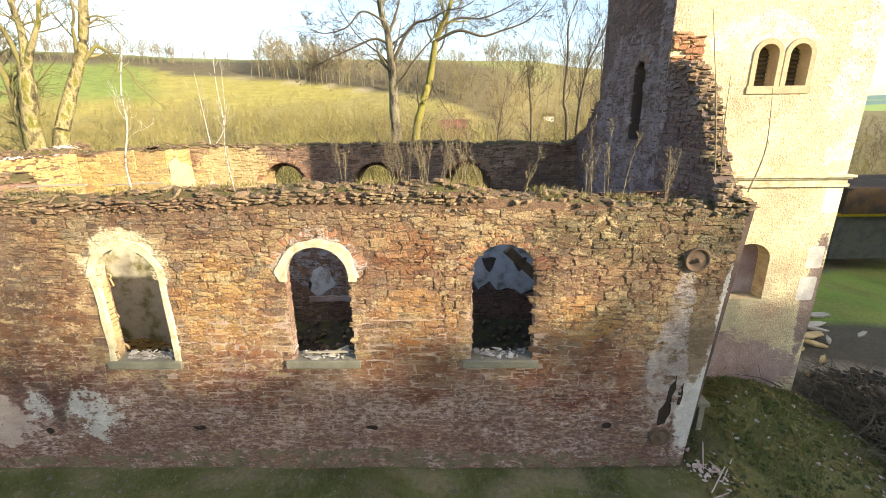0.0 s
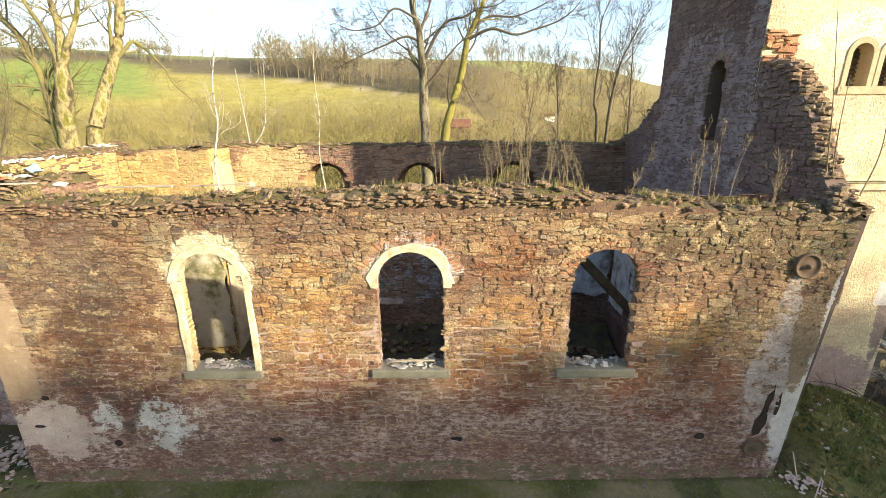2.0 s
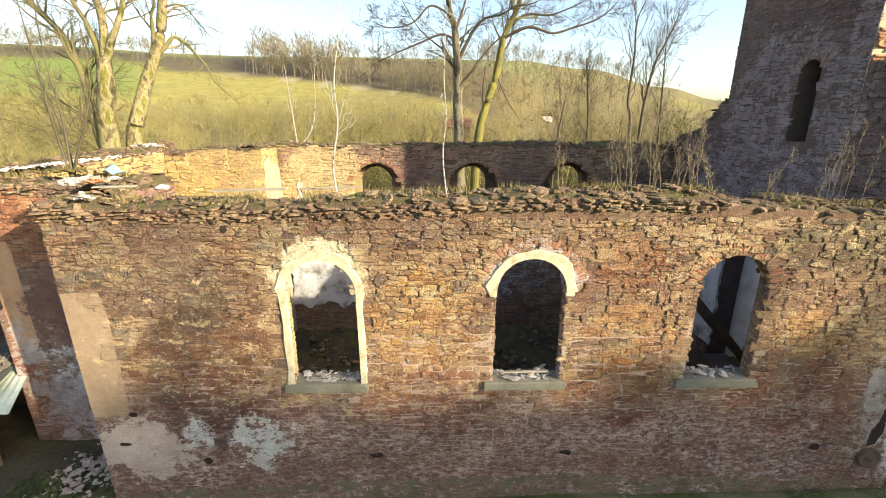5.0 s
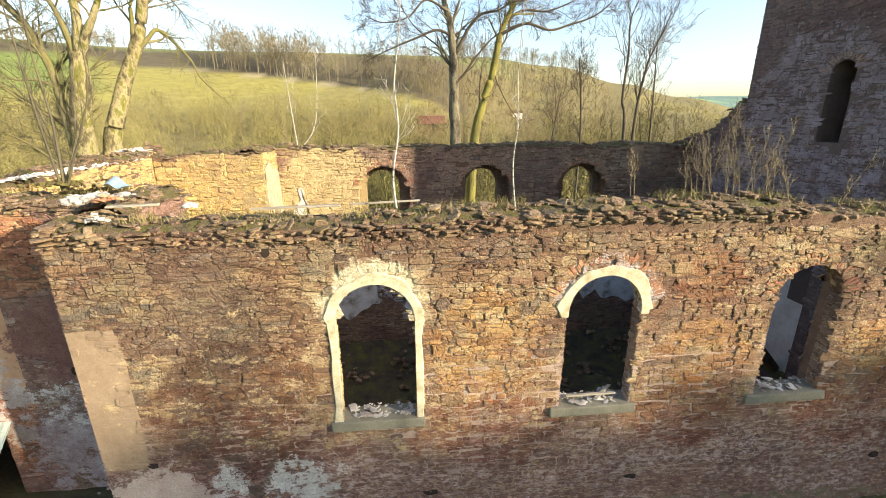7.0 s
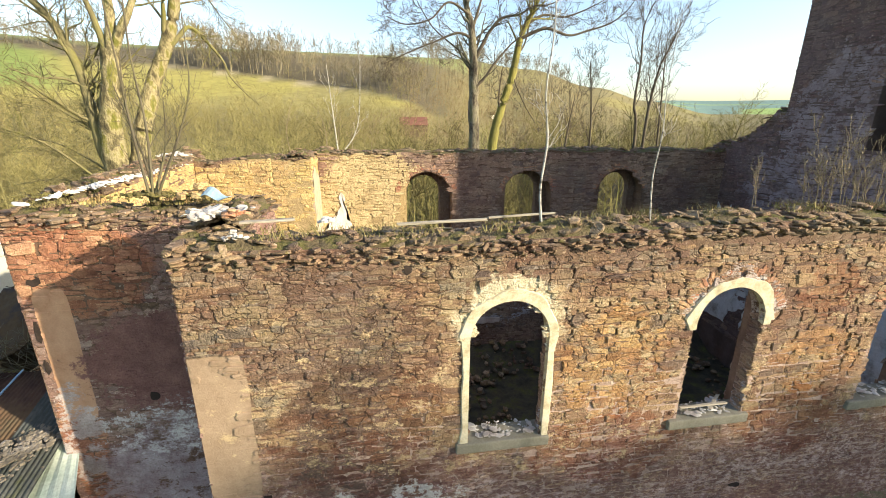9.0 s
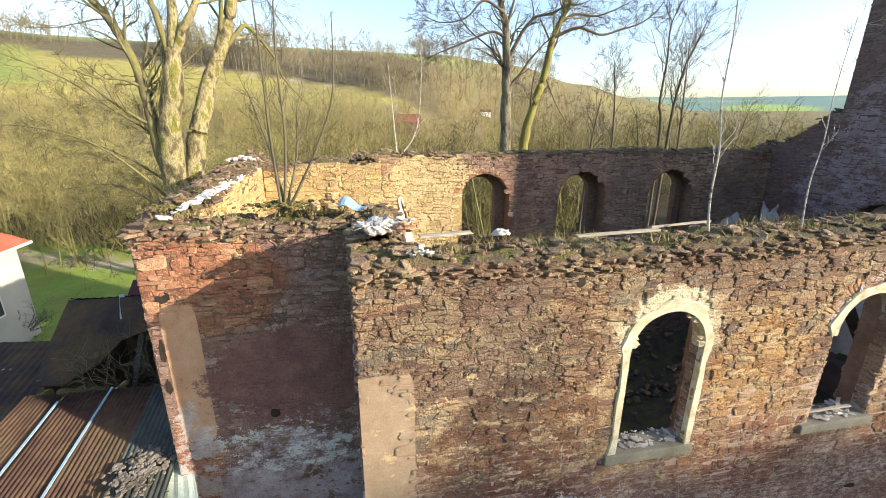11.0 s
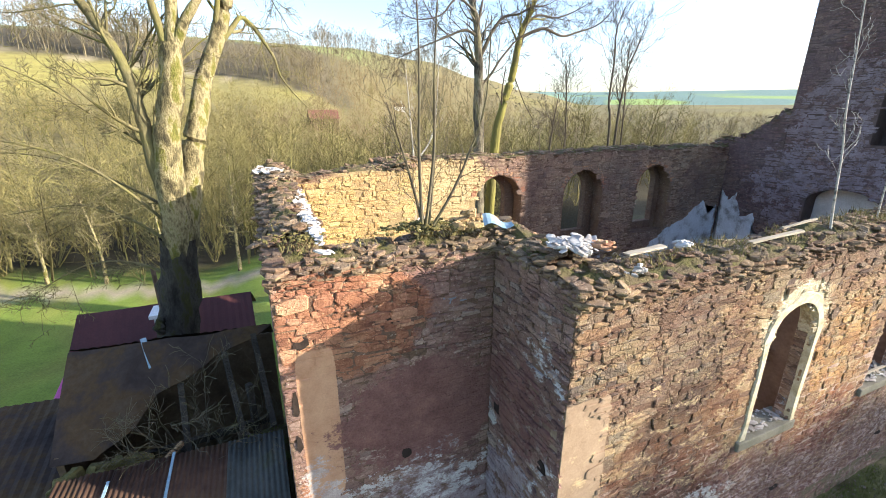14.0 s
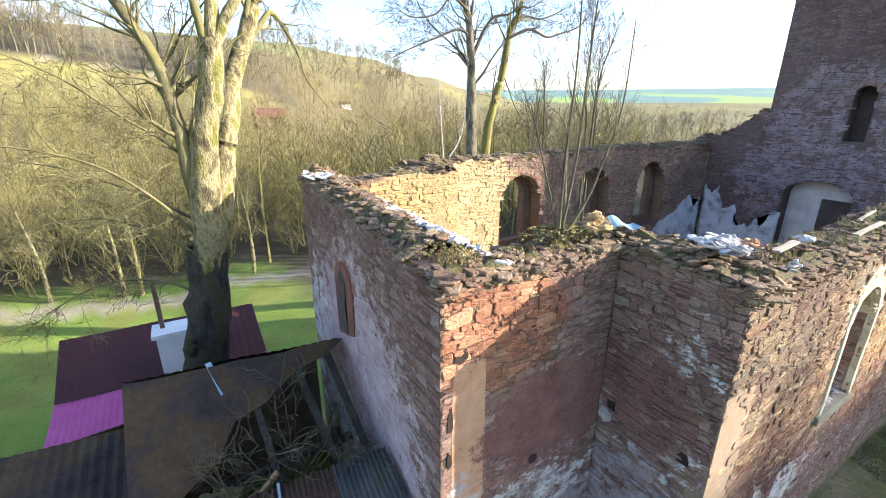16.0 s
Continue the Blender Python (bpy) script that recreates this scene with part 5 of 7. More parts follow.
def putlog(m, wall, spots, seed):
    """Near-black patches with a broken outline: the dark inside small holes, painted on."""
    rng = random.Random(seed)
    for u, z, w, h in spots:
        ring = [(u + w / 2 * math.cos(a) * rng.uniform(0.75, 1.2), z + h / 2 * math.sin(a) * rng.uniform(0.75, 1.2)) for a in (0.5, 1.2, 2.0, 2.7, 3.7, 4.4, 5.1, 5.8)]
        patch("putlog_hole", m, ring, 0.02, M_hole, wall, "small near-black patch painted as a hole in the masonry", 0.012, seed)


putlog(SOUTH, W_south, ((-2.74, 1.22, 0.24, 0.10), (0.83, 1.22, 0.26, 0.11), (5.61, 1.26, 0.22, 0.13), (-5.86, 1.15, 0.14, 0.12), (-4.93, 5.59, 0.1, 0.12), (-7.0, 2.2, 0.3, 0.1), (-7.3, 1.55, 0.2, 0.05)), 20)
# chancel south wall
putlog(CH_S, W_ch_s, ((-10.47, 5.08, 0.22, 0.2), (-9.26, 5.16, 0.22, 0.11), (-9.16, 2.9, 0.2, 0.16), (-10.62, 4.2, 0.09, 0.4), (-10.63, 3.6, 0.08, 0.25)), 40)
patch("slate_stone", CH_S, [(-8.75, 5.2), (-8.2, 5.25), (-8.15, 5.36), (-8.7, 5.34)], 0.015, M_bluestone, W_ch_s, "blue-grey slate block", 0.01, 3)
# nave end wall
putlog(STUB_S, W_stub_s, ((-1.5, 3.45, 0.16, 0.3), (-0.34, 3.3, 0.2, 0.3), (-1.05, 5.3, 0.14, 0.14)), 60)
# chancel west wall
NICHE = [(-5.7, 3.6), (-5.75, 4.8), (-5.6, 5.1), (-5.25, 5.25), (-4.9, 5.1), (-4.75, 4.7), (-4.8, 3.9)]
patch("blocked_niche", CH_W, NICHE, 0.03, M_niche, W_ch_w, "dark reddish blocked niche", 0.03, 17)
# The hollow's shade is a dark patch on the face, not a cut.
patch("niche_recess", CH_W, [(-5.62, 3.75), (-5.62, 4.7), (-5.35, 5.05), (-5.12, 4.85), (-5.2, 4.3), (-5.1, 3.8)], 0.04, M_void, W_ch_w, "dark patch painted as the shaded hollow of the niche", 0.02, 18)
voussoirs(CH_W, -5.25, 0.5, 4.65, 0.16, 14, random.Random(9), W_ch_w)
# inside: white plaster on the far walls and the gable
N_IN = NORTH @ Matrix.Translation((0, -0.72, 0)) @ Matrix.Diagonal((1, -1, 1, 1))
patch("old_plaster", N_IN, [(-6.95, 0.7), (-6.95, 3.95), (-6.5, 3.6), (-6.1, 4.2), (-5.6, 3.9), (-5.1, 3.5), (-4.6, 3.4), (-3.8, 3.0), (-3.1, 2.4), (-3.2, 1.3), (-3.6, 0.75), (-4.0, 1.1), (-4.4, 0.7), (-4.9, 0.8), (-5.3, 0.6), (-5.8, 0.8), (-6.3, 0.6)], 0.05, M_bluewhite, W_north, "bluish white plaster sheet", 0.05, 19)
patch("old_plaster", N_IN, [(4.0, 0.9), (4.2, 1.8), (4.7, 2.5), (5.6, 2.6), (6.2, 2.4), (7.0, 2.5), (7.0, 0.5), (6.3, 0.35), (5.6, 0.6), (5.1, 0.3), (4.6, 0.7)], 0.05, M_bluewhite, W_north, "white plaster remains with green damp", 0.10, 20)
patch("old_plaster", N_IN, [(2.2, 0.9), (2.25, 1.5), (2.6, 1.75), (2.95, 1.6), (3.1, 1.2), (3.05, 0.65), (2.7, 0.6)], 0.05, M_bluewhite, W_north, "small white plaster remnant", 0.10, 21)
for u in (-4.0, -5.2):
    patch("corbel_scar", N_IN, [(u - 0.28, 2.1), (u + 0.28, 2.1), (u + 0.22, 1.85), (u, 1.5), (u - 0.2, 1.85)], 0.08, M_void, W_north, "dark pointed patch on the plaster", 0.03, 29)
patch("plaster_ledge", N_IN, [(1.0, 0.32), (1.0, 0.5), (2.4, 0.55), (3.2, 0.5), (3.2, 0.3)], 0.12, M_pinkgrey, W_north, "grey plaster ledge", 0.04, 28)
patch("old_plaster", GIN, [(-8.5, 0.4), (-8.5, 4.6), (-8.2, 4.2), (-7.9, 4.6), (-7.6, 3.6), (-7.1, 3.9), (-6.9, 2.0), (-7.2, 0.4)], 0.05, M_bluewhite, W_gable, "white plaster sheet", 0.06, 22)
patch("old_plaster", GIN, [(-6.5, 0.4), (-6.5, 3.0), (-6.2, 3.5), (-6.0, 3.1), (-5.8, 3.8), (-5.45, 3.9), (-5.4, 0.4)], 0.05, M_bluewhite, W_gable, "white plaster sheet", 0.06, 23)
patch("old_plaster", GIN, [(-7.2, 0.8), (-7.15, 3.4), (-6.9, 3.0), (-6.6, 3.2), (-6.35, 2.9), (-6.4, 1.4), (-6.8, 1.0)], 0.035, M_bluewhite, W_gable, "white plaster sheet", 0.06, 28)
patch("old_plaster", GIN, [(-3.0, 0.4), (-3.0, 3.6), (-2.5, 4.3), (-1.9, 3.8), (-1.5, 4.2), (-0.9, 3.0), (-0.85, 0.4)], 0.05, M_bluewhite, W_gable, "white plaster sheet", 0.06, 24)
CHN_IN = CH_N @ Matrix.Translation((0, -0.72, 0)) @ Matrix.Diagonal((1, -1, 1, 1))
patch("old_plaster", N_IN, [(6.0, 3.2), (6.0, 3.9), (6.25, 4.6), (6.4, 5.2), (6.55, 4.5), (6.7, 4.25), (6.95, 4.2), (6.95, 3.2)], 0.05, M_white, W_north, "bright white plaster beside the chancel pier", 0.1, 27)
patch("old_plaster", CHN_IN, [(7.1, -0.7), (7.1, 3.6), (7.7, 4.2), (8.6, 3.9), (9.6, 4.3), (10.0, 4.0), (10.0, -0.8), (9.2, -0.5), (8.3, -0.8)], 0.05, M_damp, W_ch_n, "cream plaster remains", 0.06, 25)
SN_E = facing((-7.05, 0, 0), (0, 1, 0), (1, 0, 0))
patch("pilaster_plaster", SN_E, [(7.2, -0.9), (7.2, 5.9), (7.6, 6.1), (8.5, 5.7), (8.58, 5.0), (8.58, -0.9)], 0.05, M_creamstone, W_stub_n, "cream plastered pier", 0.05, 26)


rngv = random.Random(15)
for ho in NWIN_IN:
    voussoirs(N_IN, ho["c"], 0.86, 4.93, 0.2, 28, rngv, W_north)


def iron_anchor(u, z, r, label):
    """A round cast tie plate with a raised rim and boss, on the nave wall."""
    t = thing("tie_plate", label, "tie plate", at=(u, -0.03, z), group="tie plates")
    for name, prof in (("plate", ((0.0, 0.05), (0.35, 0.05), (0.5, 0.035), (0.82, 0.035), (0.86, 0.06), (0.97, 0.06), (1.0, 0.04), (1.0, -0.02))), ("boss", ((0.0, 0.11), (0.16, 0.10), (0.22, 0.05), (0.24, 0.045)))):
        mb, n = MB(), 28
        for k in range(n):
            a = 2 * math.pi * k / n
            for p, d in prof:
                mb.v.append((p * r * math.cos(a), -d, p * r * math.sin(a)))
        q = len(prof)
        mb.f = [(k * q + j, k * q + j + 1, ((k + 1) % n) * q + j + 1, ((k + 1) % n) * q + j) for k in range(n) for j in range(q - 1)]
        part(name, mb, M_iron, t, smooth=True)


iron_anchor(6.84, 4.80, 0.225, "large round rusty iron tie plate on the nave wall")
iron_anchor(6.68, 1.02, 0.21, "round dark iron tie plate near the wall foot")

# ---- inside the nave ----
fl = MB()
NX, NY = 60, 36
for i in range(NX + 1):
    for j in range(NY + 1):
        x, y = -10.0 + 17.0 * i / NX, 0.73 + 7.86 * j / NY
        heap = 0.5 * smooth(7.3, 8.5, y + 0.3 * noise.noise((x, 2, 2))) + 0.3 * max(0, noise.noise((x * 0.5, y * 0.5, 3))) + 0.12 * noise.noise((x * 2, y * 2, 1))
        fl.v.append((x, y, -1.1 + heap))
fl.f = [(i * (NY + 1) + j, (i + 1) * (NY + 1) + j, (i + 1) * (NY + 1) + j + 1, i * (NY + 1) + j + 1) for i in range(NX) for j in range(NY)]
thing("floor", "earth floor overgrown with moss and heaped with debris", "floor", fl, M_moss_floor, kind="structure", smooth=True)
fr = random.Random(37)
rub = MB()
for _ in range(1500):
    x, y = fr.uniform(-9.8, 6.9), fr.uniform(1.2, 8.4)
    if noise.noise((x * 0.6, y * 0.6, 8)) < -0.05:
        continue
    s = fr.uniform(0.06, 0.3)
    mm = pose(x, y, -1.03 + 0.5 * smooth(7.3, 8.5, y) + fr.uniform(0, 0.12), fr.gauss(0, 16), fr.gauss(0, 16), fr.uniform(0, 360)) @ Matrix.Diagonal((s, s * 0.75, s * fr.uniform(0.2, 0.5), 1))
    k = fr.randrange(len(SLABS))
    rub.add([tuple(mm @ Vector(q)) for q in SLABS[k][0]], SLABS[k][1])
thing("floor_rubble", "dark fallen stones strewn over the nave floor", "rubble", rub, M_slate, kind="stuff")


def beam(name, label, a, b, w, h, mat, category="timber", roll=0.0):
    """A squared timber from a to b with worn ends."""
    a, b = Vector(a), Vector(b)
    L = (b - a).length
    bm = bmesh.new()
    bmesh.ops.create_cube(bm, size=1)
    bmesh.ops.scale(bm, vec=(L, w, h), verts=bm.verts)
    bmesh.ops.subdivide_edges(bm, edges=[e for e in bm.edges if abs(e.verts[0].co.x - e.verts[1].co.x) > L * 0.5], cuts=5)
    rng = random.Random(name + label)
    for v in bm.verts:
        v.co += Vector((rng.uniform(-1, 1) * 0.02, rng.uniform(-1, 1) * w * 0.08, rng.uniform(-1, 1) * h * 0.10))
    bmesh.ops.bevel(bm, geom=list(bm.edges), offset=min(w, h) * 0.12, segments=1, affect="EDGES")
    me = bpy.data.meshes.new(name)
    bm.to_mesh(me)
    bm.free()
    me.materials.append(mat)
    ob = new(name, me)
    ob.matrix_world = Matrix.Translation((a + b) / 2) @ (b - a).to_track_quat("X", "Z").to_matrix().to_4x4() @ pose(0, 0, 0, roll, 0, 0)
    return tagged(ob, label, category)


beam("fallen_beam", "charred fallen roof beam jammed in the gable arch", (7.7, 4.28, 0.2), (3.95, 3.4, 3.98), 0.2, 0.22, M_rot)
beam("fallen_beam", "thin grey fallen lath in the nave", (5.8, 2.6, 0.4), (5.0, 4.2, -0.9), 0.07, 0.05, M_wood)
# boards and bits on the wall tops
beam("loose_board", "bleached board on the wall top", (-5.05, 0.02, 6.2), (-3.9, 0.05, 6.22), 0.07, 0.025, M_wood, "board")
beam("loose_board", "short split board on the wall top", (-3.8, 0.35, 6.17), (-2.8, 0.44, 6.19), 0.05, 0.025, M_wood, "board")
beam("loose_board", "short bleached board by the plaster heap", (-6.95, 0.2, 6.24), (-6.3, 0.24, 6.25), 0.09, 0.025, M_wood, "board")
beam("roof_batten", "thin grey batten on the window sill", (-0.42, 0.16, 2.86), (0.42, 0.12, 2.9), 0.05, 0.03, M_wood, "board")
beam("roof_batten", "thin grey batten leaning on the sill", (0.05, 0.05, 2.85), (0.4, 0.3, 2.93), 0.05, 0.03, M_wood, "board")


def heap(name, label, centre, spread, n, size, mat, seed, category="rubble", tall=0.12, flat=(0.15, 0.4)):
    rng = random.Random(seed)
    mb = MB()
    for _ in range(n):
        k = rng.randrange(len(SLABS))
        s = rng.uniform(*size)
        dx, dy = rng.gauss(0, 0.45) * spread[0], rng.gauss(0, 0.45) * spread[1]
        z = tall * max(0, 1 - abs(dx / spread[0]) - abs(dy / spread[1])) * rng.random()
        mm = pose(dx, dy, z, rng.gauss(0, 16), rng.gauss(0, 16), rng.uniform(0, 360)) @ Matrix.Diagonal((s, s * rng.uniform(0.5, 1), s * rng.uniform(*flat), 1))
        mb.add([tuple(mm @ Vector(p)) for p in SLABS[k][0]], SLABS[k][1])
    return thing(name, label, category, mb, mat, at=centre, kind="stuff")


heap("plaster_heap", "heap of white plaster lumps on the wall corner", (-7.35, 0.6, 6.3), (0.32, 0.28), 120, (0.03, 0.20), M_rubbish, 3, tall=0.06, flat=(0.05, 0.22))
heap("plaster_heap", "few white plaster lumps at the wall edge", (-6.95, -0.02, 6.1), (0.12, 0.06), 22, (0.03, 0.10), M_rubbish, 4)
heap("plaster_heap", "pale mortar crust along the inner wall edge", (-10.12, 4.3, 6.31), (0.07, 2.4), 420, (0.04, 0.22), M_white, 5, tall=0.0, flat=(0.04, 0.15))
heap("plaster_heap", "white plaster lumps on the far wall top", (-10.5, 7.3, 6.5), (0.3, 0.5), 120, (0.05, 0.22), M_white, 6, tall=0.02, flat=(0.04, 0.15))
heap("plaster_heap", "pale stones on the wall top", (-5.9, 0.25, 6.22), (0.12, 0.1), 8, (0.08, 0.16), M_rubbish, 7, tall=0.03)
heap("brick_lumps", "orange broken bricks beside the plaster heap", (-7.05, 0.45, 6.3), (0.16, 0.16), 12, (0.08, 0.2), M_brick, 8, tall=0.06)
heap("brick_lumps", "pinkish stones on the chancel wall top", (-8.0, 2.05, 6.3), (0.25, 0.25), 26, (0.08, 0.22), M_stone_up, 9, tall=0.2)
heap("rubbish_heap", "torn pale plastic rubbish at the nave corner", (7.75, -0.25, 0.33), (0.5, 0.4), 70, (0.03, 0.14), M_pinkgrey, 10, tall=0.08, flat=(0.04, 0.14))
for k, (a, b) in enumerate((((7.45, -0.75, 0.3), (7.95, -0.3, 0.5)), ((7.6, -0.2, 0.32), (7.8, 0.25, 0.62)), ((7.3, -0.9, 0.28), (7.75, -0.8, 0.36)), ((7.8, -0.5, 0.3), (8.3, 0.0, 0.42)))):
    beam("plastic_strip", "thin whitish plastic strip in the rubbish", a, b, 0.022, 0.012, M_pinkgrey, "rubbish")


def blue_sheet():
    mb = MB()
    n = 8
    for i in range(n + 1):
        for j in range(5):
            x, y = 0.42 * i / n, 0.2 * j / 4
            mb.v.append((x, y, 0.10 * math.sin(i * 0.8) * 0.4 + 0.12 * (1 - i / n) * (j / 4) + 0.02 * noise.noise((i, j, 2))))
    mb.f = [(i * 5 + j, (i + 1) * 5 + j, (i + 1) * 5 + j + 1, i * 5 + j + 1) for i in range(n) for j in range(4)]
    ob = thing("metal_sheet", "crumpled pale blue metal sheet on the wall corner", "metal sheet", mb, M_blue, at=(-7.95, 1.75, 6.3))
    so = ob.modifiers.new("thick", "SOLIDIFY")
    so.thickness = 0.006
    ob.rotation_euler = (0, 0, radians(-20))


blue_sheet()
heap("moss_clumps", "yellow-green moss and earth round the wall sapling", (-8.75, 2.05, 6.3), (0.5, 0.25), 260, (0.03, 0.09), M_moss, 14, "moss", 0.10)
heap("moss_clumps", "moss cushions at the chancel wall corner", (-10.3, 2.2, 6.3), (0.4, 0.3), 70, (0.03, 0.08), M_moss, 15, "moss", 0.02)
heap("moss_clumps", "moss cushions on the far wall end", (6.9, 8.9, 6.38), (0.3, 0.3), 160, (0.04, 0.1), M_moss, 16, "moss", 0.1)
heap("fallen_stones", "pale stones and mortar fallen at the chancel foot", (-8.9, 0.6, 0.2), (0.9, 1.0), 260, (0.03, 0.16), M_pinkgrey, 17, tall=0.15)
heap("moss_clumps", "damp moss and weeds at the chancel foot", (-9.4, 0.2, 0.2), (1.2, 0.9), 520, (0.04, 0.16), M_weed, 18, "moss", 0.12)

# ---- trees ----
def tree(name, label, parts, category="tree", group=""):
    t = thing(name, label, category, group=group)
    for nm, mb, mat in parts:
        part(nm, mb, mat, t, smooth=True)
    return t


def big_tree():
    rng = random.Random(81)
    trunk, crown = MB(), MB()
    base = MB()
    limb(base, [(-13.6, 8.9, -3.2), (-13.52, 8.9, -1.0), (-13.3, 9.0, 1.5), (-13.0, 9.1, 3.2), (-12.78, 9.05, 4.7)], 0.60, 0.42, rng, 18, kids=0)
    for x, y, z, r in ((-13.62, 8.72, 1.2, 0.2), (-13.42, 8.7, 2.5, 0.17), (-13.0, 8.75, 2.0, 0.14), (-13.7, 8.7, -0.3, 0.22)):
        tube(base, [Vector((x, y, z - 1.7 * r)), Vector((x - 0.05, y, z - r)), Vector((x - 0.1, y - 0.05, z)), Vector((x - 0.05, y, z + 0.8 * r)), Vector((x + 0.05, y + 0.1, z + 1.4 * r))], [0.04, r * 0.8, r, r * 0.75, 0.05], 10)
    limb(trunk, [(-12.85, 9.05, 4.0), (-12.72, 8.75, 5.3), (-12.55, 8.48, 6.93), (-12.43, 8.44, 7.57), (-12.18, 8.36, 8.45), (-12.12, 8.4, 9.15)], 0.33, 0.22, rng, 14, kids=0)
    limb(trunk, [(-12.75, 9.15, 4.0), (-12.4, 9.1, 5.6), (-12.1, 9.18, 6.91), (-11.89, 9.33, 7.58), (-11.65, 9.6, 8.55), (-11.23, 9.74, 9.48), (-10.86, 9.79, 10.56), (-10.5, 9.85, 12.5), (-10.4, 9.9, 15.0)], 0.31, 0.10, rng, 12, 2, 14, 2.2, 0.62)
    limb(trunk, [(-12.1, 8.4, 8.9), (-11.95, 8.44, 10.14), (-11.98, 8.4, 10.91), (-12.2, 8.3, 13.2)], 0.15, 0.06, rng, 9, 2, 12, 1.9, 0.4)
    limb(trunk, [(-12.05, 8.38, 9.0), (-11.75, 8.35, 9.6), (-11.41, 8.31, 10.11), (-11.2, 8.5, 10.96), (-11.0, 8.6, 13.2)], 0.12, 0.05, rng, 9, 2, 12, 1.8, 0.4)
    limb(crown, [(-12.2, 8.42, 9.0), (-12.34, 8.3, 10.11), (-12.55, 8.1, 10.9), (-13.0, 8.0, 13.0)], 0.085, 0.04, rng, 8, 2, 14, 1.8, 0.3)
    limb(crown, [(-11.3, 9.72, 9.5), (-11.12, 9.6, 10.18), (-11.05, 9.55, 10.61), (-10.85, 9.5, 11.1), (-10.9, 9.4, 12.4)], 0.075, 0.03, rng, 7, 2, 8, 1.3, 0.4)
    limb(crown, [(-12.78, 8.85, 5.4), (-12.86, 8.55, 6.5), (-12.9, 8.5, 7.3), (-12.96, 8.54, 7.94), (-13.12, 8.64, 8.83), (-13.7, 8.9, 10.0), (-14.5, 8.9, 11.0), (-15.6, 8.8, 13.0)], 0.16, 0.07, rng, 9, 2, 40, 1.9, 0.2, kids2=(4, 6), minr=0.006)
    limb(crown, [(-11.1, 9.73, 9.45), (-10.85, 9.82, 9.76), (-10.62, 9.92, 10.01), (-10.39, 10.08, 9.86), (-10.15, 10.25, 9.54), (-9.91, 10.43, 9.14), (-9.79, 10.54, 8.7), (-9.43, 10.75, 8.21), (-9.09, 10.93, 7.85)], 0.075, 0.012, rng, 7, 1, 26, 0.8, 0.2, up=-0.03, minr=0.005)
    limb(crown, [(-10.7, 9.75, 10.9), (-10.3, 9.8, 11.0), (-10.1, 9.92, 10.94), (-9.9, 10.09, 10.66), (-9.74, 10.23, 10.37), (-9.4, 10.49, 9.86)], 0.035, 0.008, rng, 6, 1, 22, 0.8, 0.2, up=-0.02, minr=0.005)
    for pts in ([(-12.5, 9.1, 6.2), (-13.1, 8.7, 7.1), (-13.8, 8.5, 7.7), (-14.6, 8.3, 8.4), (-15.6, 8.0, 8.9)], [(-12.8, 9.0, 4.9), (-13.6, 8.6, 6.1), (-14.5, 8.4, 6.9), (-15.8, 8.2, 7.3), (-17.0, 8.0, 7.2)], [(-12.8, 9.0, 4.4), (-13.7, 9.2, 5.2), (-14.8, 9.6, 5.6), (-16.4, 10.0, 5.4)], [(-12.7, 9.3, 5.2), (-13.8, 10.0, 5.9), (-15.4, 10.8, 6.6), (-17.0, 11.5, 6.8)], [(-12.9, 9.1, 3.4), (-13.8, 9.4, 4.0), (-15.0, 9.9, 4.0), (-16.2, 10.2, 3.4)]):
        low = pts[0][2] < 4.6
        limb(crown, pts, 0.042, 0.010, rng, 6, 2, 22 if low else 34, 1.2 if low else 1.5, 0.15, up=0.02, kids2=(3, 6), minr=0.0045)
    tree("maple_tree", "large old bare tree with forked mossy trunk", [("trunk", base, M_barkshade), ("upper_trunk", trunk, M_bark), ("crown", crown, M_bough)])


big_tree()


